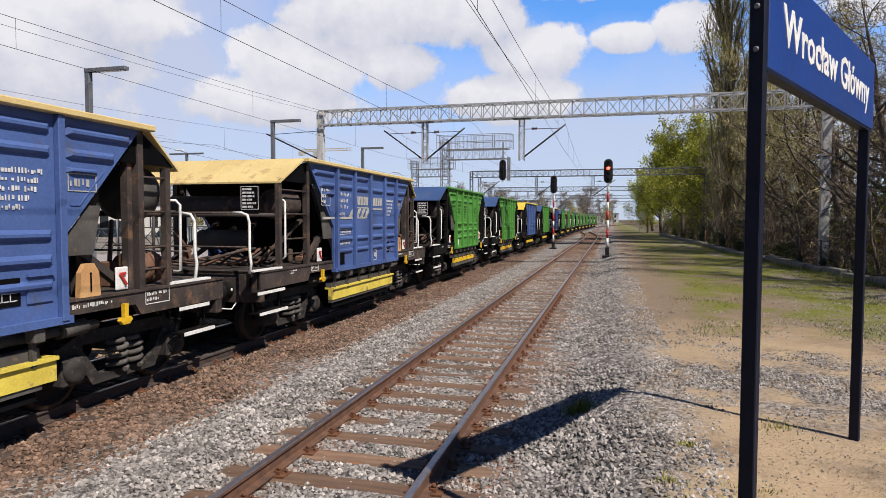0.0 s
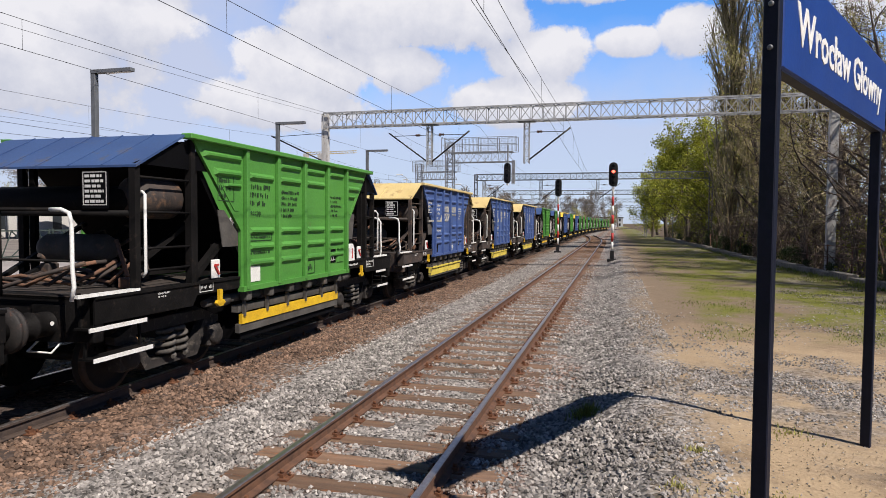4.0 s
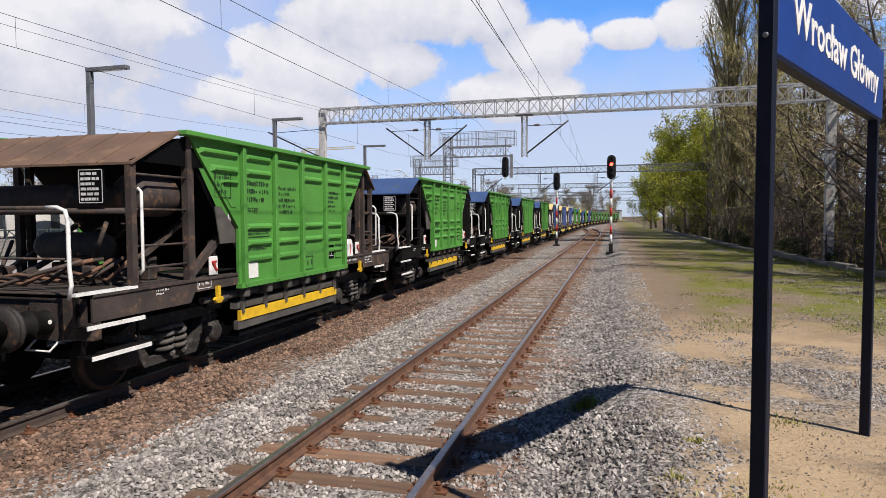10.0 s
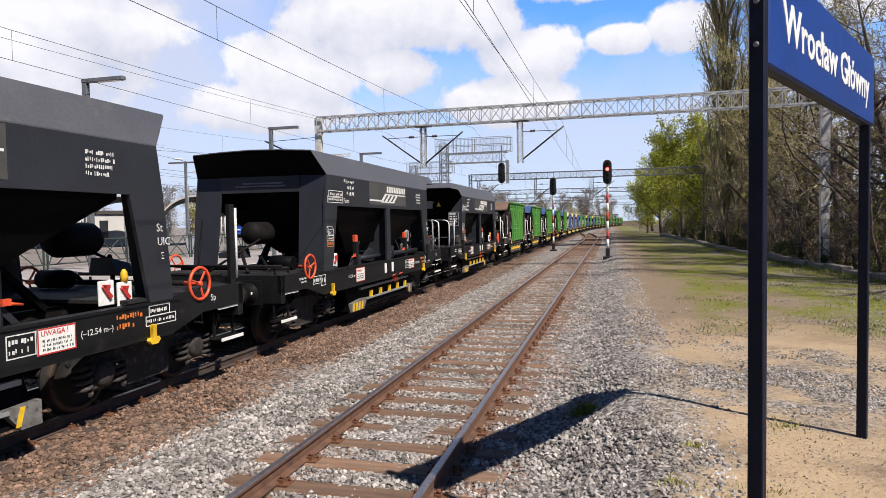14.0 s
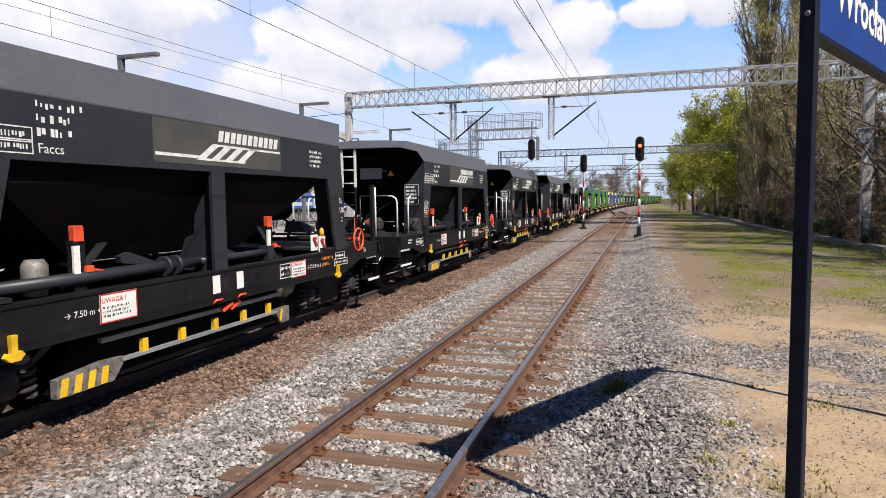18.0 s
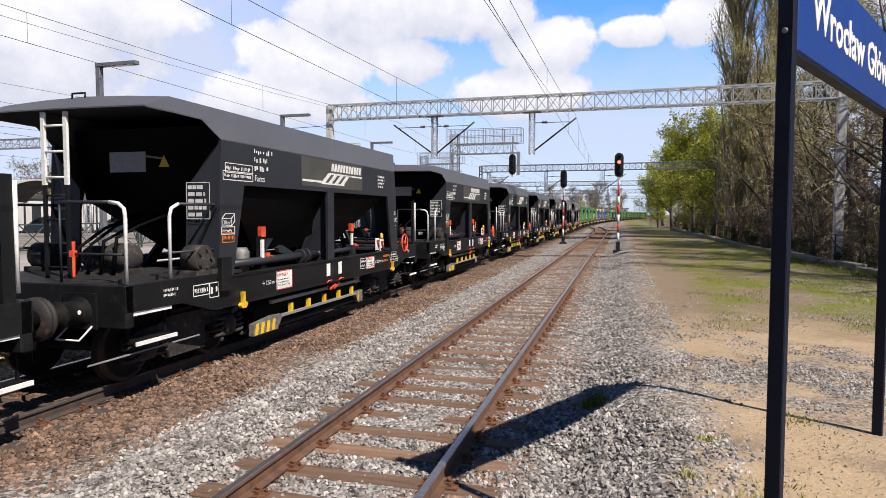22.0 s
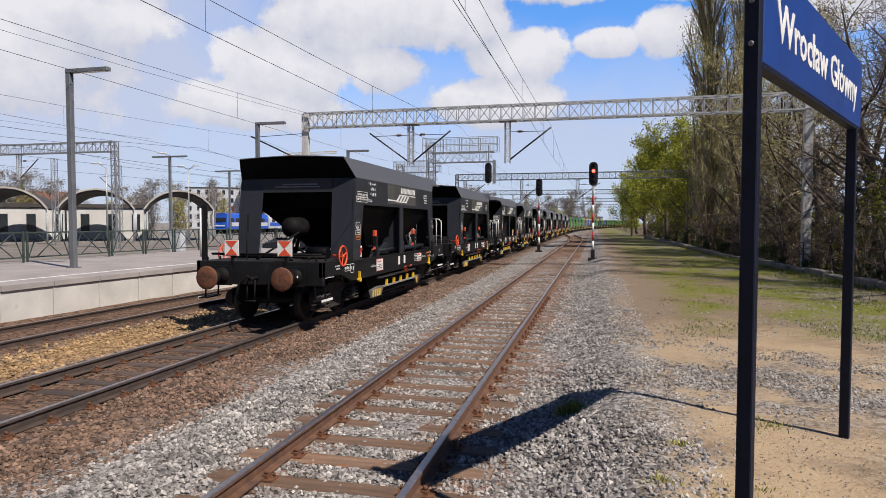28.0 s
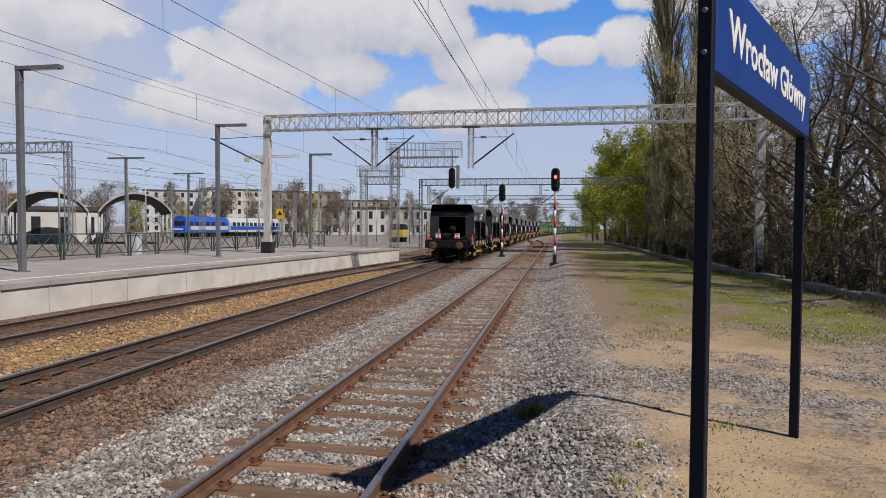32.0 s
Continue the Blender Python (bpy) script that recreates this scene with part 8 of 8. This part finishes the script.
def tufts():
    """Grass: a tuft beside the near rail, weeds on the sand and the grassy strip."""
    rng = random.Random(13)

    def blades(V, F, x, y, n, r, h):
        for _ in range(n):
            a, d = rng.uniform(0, 6.28), abs(rng.gauss(0, r))
            bx, by = x + d * math.cos(a), y + d * math.sin(a)
            z = ground_z(bx, by)
            hh = h * rng.uniform(0.5, 1.2)
            lean = Vector((rng.gauss(0, 0.4), rng.gauss(0, 0.4), 1)).normalized() * hh
            s = Vector((rng.gauss(0, 1), rng.gauss(0, 1), 0)).normalized() * 0.006 * (1 + h * 3)
            p = Vector((bx, by, z))
            b = len(V)
            for q in (p - s, p + s, p + lean * 0.6 + s * 0.6, p + lean, p + lean * 0.6 - s * 0.6):
                V.append(tuple(q))
            F.append((b, b + 1, b + 2, b + 3, b + 4))
    spots = [(-0.30, 7.75, 170, 0.10, 0.17, "grass_tuft", "green grass tuft growing in the ballast"), (0.80, 6.25, 70, 0.06, 0.055, "weed", "small dry weed on the sand"), (1.0, 4.95, 220, 0.22, 0.06, "weed", "low weeds on the sandy ground"), (1.75, 7.05, 90, 0.16, 0.05, "weed", "dry weed beside the sign post"), (0.55, 5.35, 60, 0.1, 0.05, "weed", "low weeds on the sandy ground"), (1.25, 5.3, 80, 0.2, 0.04, "weed", "low weeds on the sandy ground")]
    for x, y, n, r, h, nm, lb in spots:
        V, F = [], []
        blades(V, F, x, y, n, r, h)
        tagged(new(nm, make_mesh(nm, V, F, "grass_blade" if nm == "grass_tuft" else "leaf_olive")), lb, "weed", kind="stuff")
    V, F = [], []
    for _ in range(2600):
        y = 12.5 + rng.random() ** 1.4 * 40
        x = rng.uniform(1.6, 8.6)
        if noise.noise((x * 0.42, y * 0.42, 0)) < -0.05 or (3.0 < x - 0.11 * (y - 12) < 3.9):
            continue
        blades(V, F, x, y, 9, 0.22, 0.055 + 0.03 * (x > 7))
    for _ in range(500):
        y = rng.uniform(8, 60)
        x = (9.05 - 0.062 * (y - 18) if y < 40 else 7.68) - abs(rng.gauss(0.2, 0.35))
        blades(V, F, x, y, 16, 0.16, 0.16)
    tagged(new("grass", make_mesh("grass", V, F, "grass_blade")), "short patchy spring grass on the old yard", "grass", kind="stuff")


tufts()

# ---- the far side of the station ----
M["plaster_white"] = material("white_plaster", (0.60, 0.59, 0.57), (0.48, 0.47, 0.45), 0.4, 0.85, 0, 0.1, 8)
M["plaster_cream"] = material("cream_plaster", (0.46, 0.38, 0.27), (0.36, 0.30, 0.21), 0.4, 0.85, 0, 0.1, 8)
M["brick_red"] = material("red_brick_far", (0.30, 0.13, 0.08), (0.22, 0.10, 0.07), 0.5, 0.9, 0, 0.2, 10)
M["window_dark"] = material("window_dark", (0.03, 0.035, 0.04), None, 2, 0.15, 0, 0)
M["roof_dark"] = material("roof_dark", (0.07, 0.06, 0.055), (0.045, 0.04, 0.038), 0.8, 0.8, 0, 0.2, 10)
M["roof_light"] = material("canopy_light", (0.45, 0.42, 0.38), (0.33, 0.31, 0.28), 0.6, 0.7, 0, 0.1, 10)
M["loco_blue"] = material("loco_blue_paint", (0.02, 0.10, 0.50), (0.018, 0.08, 0.42), 1, 0.4, 0, 0.03)
M["coach_grey"] = material("coach_pale_grey", (0.55, 0.57, 0.60), (0.45, 0.47, 0.50), 1, 0.45, 0, 0.03)
M["crane_yellow"] = material("crane_yellow", (0.55, 0.40, 0.10), None, 2, 0.5, 0, 0.05)
M["far_gravel"] = material("far_gravel", (0.24, 0.21, 0.18), (0.13, 0.11, 0.095), 0.5, 0.95, 0, 0.3, 12)
M["far_sprays"] = leaf_material("brown_twig_sprays", (0.27, 0.23, 0.185), (0.18, 0.15, 0.12))
M["far_twig"] = material("far_twigs", (0.24, 0.205, 0.175), (0.16, 0.14, 0.115), 0.6, 0.95, 0, 0, 10)


def building(name, label, x, y, turn, w, d, h, storeys, cols, wall, roof="roof_dark", pitched=False):
    b = thing(name, label, "building", "buildings beyond the station", at=(x, y, -0.3), turn=turn)
    bm = bmesh.new()
    box(bm, -w / 2, w / 2, -d / 2, d / 2, 0, h)
    part("wall", bm, wall, b)
    bm = bmesh.new()
    if pitched:
        prism_pts = [(-d / 2 - 0.4, h), (d / 2 + 0.4, h), (0, h + d * 0.3)]
        prism(bm, prism_pts, -w / 2 - 0.3, w / 2 + 0.3)
    else:
        box(bm, -w / 2 - 0.25, w / 2 + 0.25, -d / 2 - 0.25, d / 2 + 0.25, h, h + 0.5)
    part("roof", bm, roof, b)
    sh = h / storeys
    bm = bmesh.new()
    box(bm, -0.55, 0.55, -0.03, 0.03, 0, sh * 0.55)
    wm = bpy.data.meshes.new("window")
    bm.to_mesh(wm)
    bm.free()
    wm.materials.append(M["window_dark"])
    for f, (ox, oy, tn, length) in enumerate(((0, -d / 2, 0, w), (w / 2, 0, 90, d))):
        n = cols if f == 0 else max(2, int(cols * d / w))
        for i in range(n):
            for s in range(storeys):
                o = new("window", wm)
                o.parent = b
                u = (i + 0.5) / n * length - length / 2
                o.location = (ox + (u if f == 0 else 0), oy + (u if f == 1 else 0), sh * (s + 0.25))
                o.rotation_euler = (0, 0, radians(tn))
    return b


def far_side():
    # white station house with arched canopies
    building("station_house", "low white station building with dark windows", -77, 77, 38, 26, 9, 4.6, 1, 8, "plaster_white")
    def canopy(x, y, turn):
        c = thing("platform_canopy", "vaulted platform canopy with a pale gable and dark vault", "canopy", "vaulted platform canopies", at=(x, y, -0.2), turn=turn)
        bm = bmesh.new()
        R, n = 4.6, 10
        ang = [math.radians(30 + 120 * i / n) for i in range(n + 1)]
        out = [(R * math.cos(a), 1.7 + R * math.sin(a)) for a in ang]
        inn = [((R - 0.25) * math.cos(a), 1.7 + (R - 0.25) * math.sin(a)) for a in ang]
        vs = [[bm.verts.new((u, yy, v)) for u, v in ring] for yy in (-7, 7) for ring in (out, inn)]
        for i in range(n):
            bm.faces.new((vs[0][i], vs[0][i + 1], vs[2][i + 1], vs[2][i]))
            bm.faces.new((vs[1][i + 1], vs[1][i], vs[3][i], vs[3][i + 1]))
            bm.faces.new((vs[0][i + 1], vs[0][i], vs[1][i], vs[1][i + 1]))
            bm.faces.new((vs[2][i], vs[2][i + 1], vs[3][i + 1], vs[3][i]))
        bmesh.ops.recalc_face_normals(bm, faces=bm.faces)
        part("vault", bm, "roof_dark", c)
        bm = bmesh.new()
        prev = None
        for a in ang:
            p = ((R + 0.05) * math.cos(a), -7.05, 1.7 + (R + 0.05) * math.sin(a))
            if prev:
                bar(bm, prev, p, 0.35, 0.2)
            prev = p
        part("gable_rim", bm, "roof_light", c)
        for sx in (-1, 1):
            for yy in (-6.5, 0, 6.5):
                bm = bmesh.new()
                tube(bm, (sx * R * 0.86, yy, 0), (sx * R * 0.86, yy, 4.0), 0.12, 8)
                part("column", bm, "mast_grey", c)
        return c
    first = canopy(-62, 70, 38)
    for x, y in ((-54.8, 75.6), (-69.2, 64.4), (-76.4, 58.8), (-83.6, 53.2)):
        copy_thing(first, pose(x, y, -0.2, 0, 0, 38))

    # standing passenger train
    def vehicle(nm, lb, y0, ln, col, col2, nose):
        t = thing(nm, lb, "train", "standing passenger train", at=(-66, y0, 0.0))
        bm = bmesh.new()
        o = [(-1.4, 0.9), (1.4, 0.9), (1.42, 2.9), (1.1, 3.7), (0.5, 3.95), (-0.5, 3.95), (-1.1, 3.7), (-1.42, 2.9)]
        A = [bm.verts.new((x, 0.6 if nose and z > 2 else 0, z)) for x, z in o]
        B = [bm.verts.new((x, ln, z)) for x, z in o]
        bm.faces.new(A)
        bm.faces.new(B[::-1])
        for i in range(len(o)):
            j = (i + 1) % len(o)
            bm.faces.new((A[i], B[i], B[j], A[j]))
        bmesh.ops.recalc_face_normals(bm, faces=bm.faces)
        part("body", bm, col, t)
        bm = bmesh.new()
        box(bm, -1.2, 1.2, 0.6, ln - 0.6, 0.15, 0.9)
        part("underframe", bm, "wagon_dark", t)
        bm = bmesh.new()
        box(bm, 1.42, 1.45, 1.6 if nose else 0.3, ln - 0.3, 1.5, 2.2)
        part("stripe", bm, col2, t)
        n = int(ln / 2)
        for i in range(n):
            bm = bmesh.new()
            y = 1.2 + (ln - 2) * i / n
            box(bm, 1.40, 1.46, y, y + 1.2, 2.3, 3.0)
            part("window", bm, "window_dark", t)
        if nose:
            bm = bmesh.new()
            box(bm, -1.1, 1.1, 0.28, 0.62, 2.35, 3.05)
            part("windscreen", bm, "window_dark", t)
            bm = bmesh.new()
            box(bm, -1.0, 1.0, -0.03, 0.0, 1.5, 1.75)
            part("front_stripe", bm, "white_paint", t)
            bm = bmesh.new()
            for y in (4, 10):
                bar(bm, (0, y, 3.95), (0, y + 0.9, 4.5), 0.06, 0.06)
                bar(bm, (0, y + 0.9, 4.5), (0, y, 5.0), 0.06, 0.06)
                bar(bm, (-0.8, y, 5.0), (0.8, y, 5.0), 0.06, 0.06)
            part("pantograph", bm, "red_paint", t)
        return t
    vehicle("locomotive", "blue electric locomotive with a grey rear half", 103, 15, "loco_blue", "coach_grey", True)
    vehicle("coach", "pale grey and blue passenger coach", 118.5, 24, "coach_grey", "loco_blue", False)

    # blocks of flats and a building site
    building("apartment_block", "white block of flats with dark windows", -128, 236, 28, 22, 14, 16.5, 5, 7, "plaster_white")
    building("apartment_block", "cream block of flats under scaffolding", -108, 262, 25, 30, 14, 17, 5, 9, "plaster_cream")
    building("apartment_block", "grey block of flats with a flat roof", -150, 232, 30, 22, 14, 16, 5, 7, "coach_grey")
    building("apartment_block", "pale block of flats behind the yard", -84, 280, 20, 26, 12, 14, 4, 8, "plaster_cream")
    building("warehouse", "long low pale warehouse with a flat roof", -62, 190, 16, 42, 16, 8, 2, 12, "plaster_white")
    building("warehouse", "low grey warehouse behind bare trees", -44, 240, 10, 36, 16, 9, 2, 10, "coach_grey")
    building("town_house", "red brick house with a pitched roof", -190, 190, 35, 18, 12, 10, 3, 6, "brick_red", "brick_red", True)
    building("warehouse", "low grey building beyond the tracks", -20, 440, 0, 50, 12, 6, 2, 12, "coach_grey")
    building("town_house", "brick house beyond the tracks", -66, 420, 0, 26, 12, 11, 3, 7, "brick_red", "roof_dark", True)

    def crane(x, y, h):
        c = thing("tower_crane", "yellow tower crane over the building site", "crane", at=(x, y, 0))
        bm = bmesh.new()
        truss(bm, (0, 0, h), (0, 0, 0), 1.4, 1.4, 22, 0.055)
        part("tower", bm, "crane_yellow", c)
        bm = bmesh.new()
        truss(bm, (-8, 0, h), (14, 3, h + 0.6), 0.9, 0.9, 18, 0.04)
        part("jib", bm, "crane_yellow", c)
        bm = bmesh.new()
        box(bm, -8, -6, -0.8, 0.8, h - 1.8, h - 0.4)
        part("counterweight", bm, "concrete", c)
        bm = bmesh.new()
        box(bm, -0.9, 0.9, -2.2, -0.9, h - 2.4, h - 0.4)
        part("cab", bm, "plaster_white", c)
    crane(-116, 240, 30)

    def cabinet(x, y, s, mat, lb):
        o = thing("equipment_cabinet", lb, "cabinet", "trackside cabinets", at=(x, y, -0.2))
        bm = bmesh.new()
        box(bm, -s / 2, s / 2, -0.3, 0.3, 0.1, 1.7, bevel=0.03)
        part("body", bm, mat, o)
        bm = bmesh.new()
        box(bm, -s / 2 - 0.05, s / 2 + 0.05, -0.35, 0.35, 1.7, 1.78)
        part("lid", bm, "mast_grey", o)
        bm = bmesh.new()
        box(bm, -s / 2 + 0.06, s / 2 - 0.06, -0.32, -0.30, 0.2, 1.6)
        part("door", bm, mat, o)
    cabinet(-30.5, 42, 1.0, "coach_grey", "pale grey equipment cabinet beyond the fence")
    cabinet(-38.5, 54, 0.9, "lamp_grey", "dark grey equipment cabinet beyond the fence")
    bm = bmesh.new()
    box(bm, -60, -26, 20, 60, -0.4, 0.02)
    tagged(mesh_object("far_platform", bm, "far_gravel"), "low gravel yard behind the fence", "platform", kind="structure")
    # yellow track machine in the distance
    o = thing("track_machine", "small yellow track machine beside the line", "rail vehicle", at=(-24.5, 96, -0.2))
    bm = bmesh.new()
    box(bm, -1.2, 1.2, 0, 3.2, 0.8, 2.0, bevel=0.1)
    part("body", bm, "crane_yellow", o)
    bm = bmesh.new()
    box(bm, -1.1, 1.1, 0.6, 2.0, 2.0, 2.9, bevel=0.08)
    part("cab", bm, "window_dark", o)
    bm = bmesh.new()
    box(bm, -1.0, 1.0, 0.3, 2.9, 0.0, 0.8)
    part("chassis", bm, "wagon_dark", o)

    # bare trees along the far side
    far_spec = dict(BARE, height=12.5, radius=0.25, kids=[12, 6, 3, 0], steps=[5, 3, 2, 1], first=[0.1, 0.1, 0.1, 0.1], tip=0.022, leaf_from=2)
    a = tree("far_tree", "bare grey-brown tree beyond the station", far_spec, 31, "far_twig", "far_twig", "far_sprays", 3000, 0.14, 0.5)
    b = tree("far_tree", "bare tree with thin spring leaves beyond the station", dict(far_spec, height=9), 32, "far_twig", "far_twig", "leaf_olive", 1500, 0.16, 0.4)
    rng = random.Random(14)
    spots = []
    for k in range(52):
        u = k / 51
        ang = math.radians(52 - 46 * u + rng.uniform(-1, 1))
        dist = rng.uniform(96, 135) + 85 * u
        spots.append((-dist * math.sin(ang), dist * math.cos(ang), rng.uniform(0.5, 0.75) + 0.3 * min(1.0, u * 2)))
    for k in range(14):
        spots.append((rng.uniform(-26, 4) - 2, rng.uniform(300, 390), rng.uniform(0.9, 1.4)))
    for k, (x, y, s) in enumerate(spots):
        o = (a, b)[k % 3 == 0]
        m = pose(x, y, -0.3, 0, 0, rng.uniform(0, 360))
        if k in (0, 1):
            o.matrix_basis = m @ Matrix.Scale(s, 4)
            o.scale = (s, s, s)
        else:
            c = copy_thing(o, m)
            c.scale = (s, s, s)


far_side()


# ---- movement ----
TRAIN_SPEED = 7.335


def motions():
    for ob, y0, flip, length in WAGONS:
        rows = []
        for k in range(17):
            t = 2.0 * k
            s = y0 + TRAIN_SPEED * t
            x, y, a = path_b(s + length / 2)
            turn = math.degrees(a)
            m = pose(x, y, ZB, 0, 0, turn) @ (pose(0, length / 2, 0, 0, 0, 180) if flip else pose(0, -length / 2, 0))
            rows.append((t, m))
        walk(ob, rows)
    # wheels of the nearer wagons roll with their way along the rail
    turn = math.degrees(TRAIN_SPEED / FPS / R_WHEEL)
    for ob, y0, flip, length in WAGONS[:20]:
        sense = 1 if flip else -1
        for axle in [o for o in ob.children_recursive if o.name.startswith("wheelset")]:
            y = axle.location.y
            walk(axle, [(k / FPS, pose(0, y, R_WHEEL, sense * turn * k, 0, 0)) for k in range(0, 961, 2)])


motions()
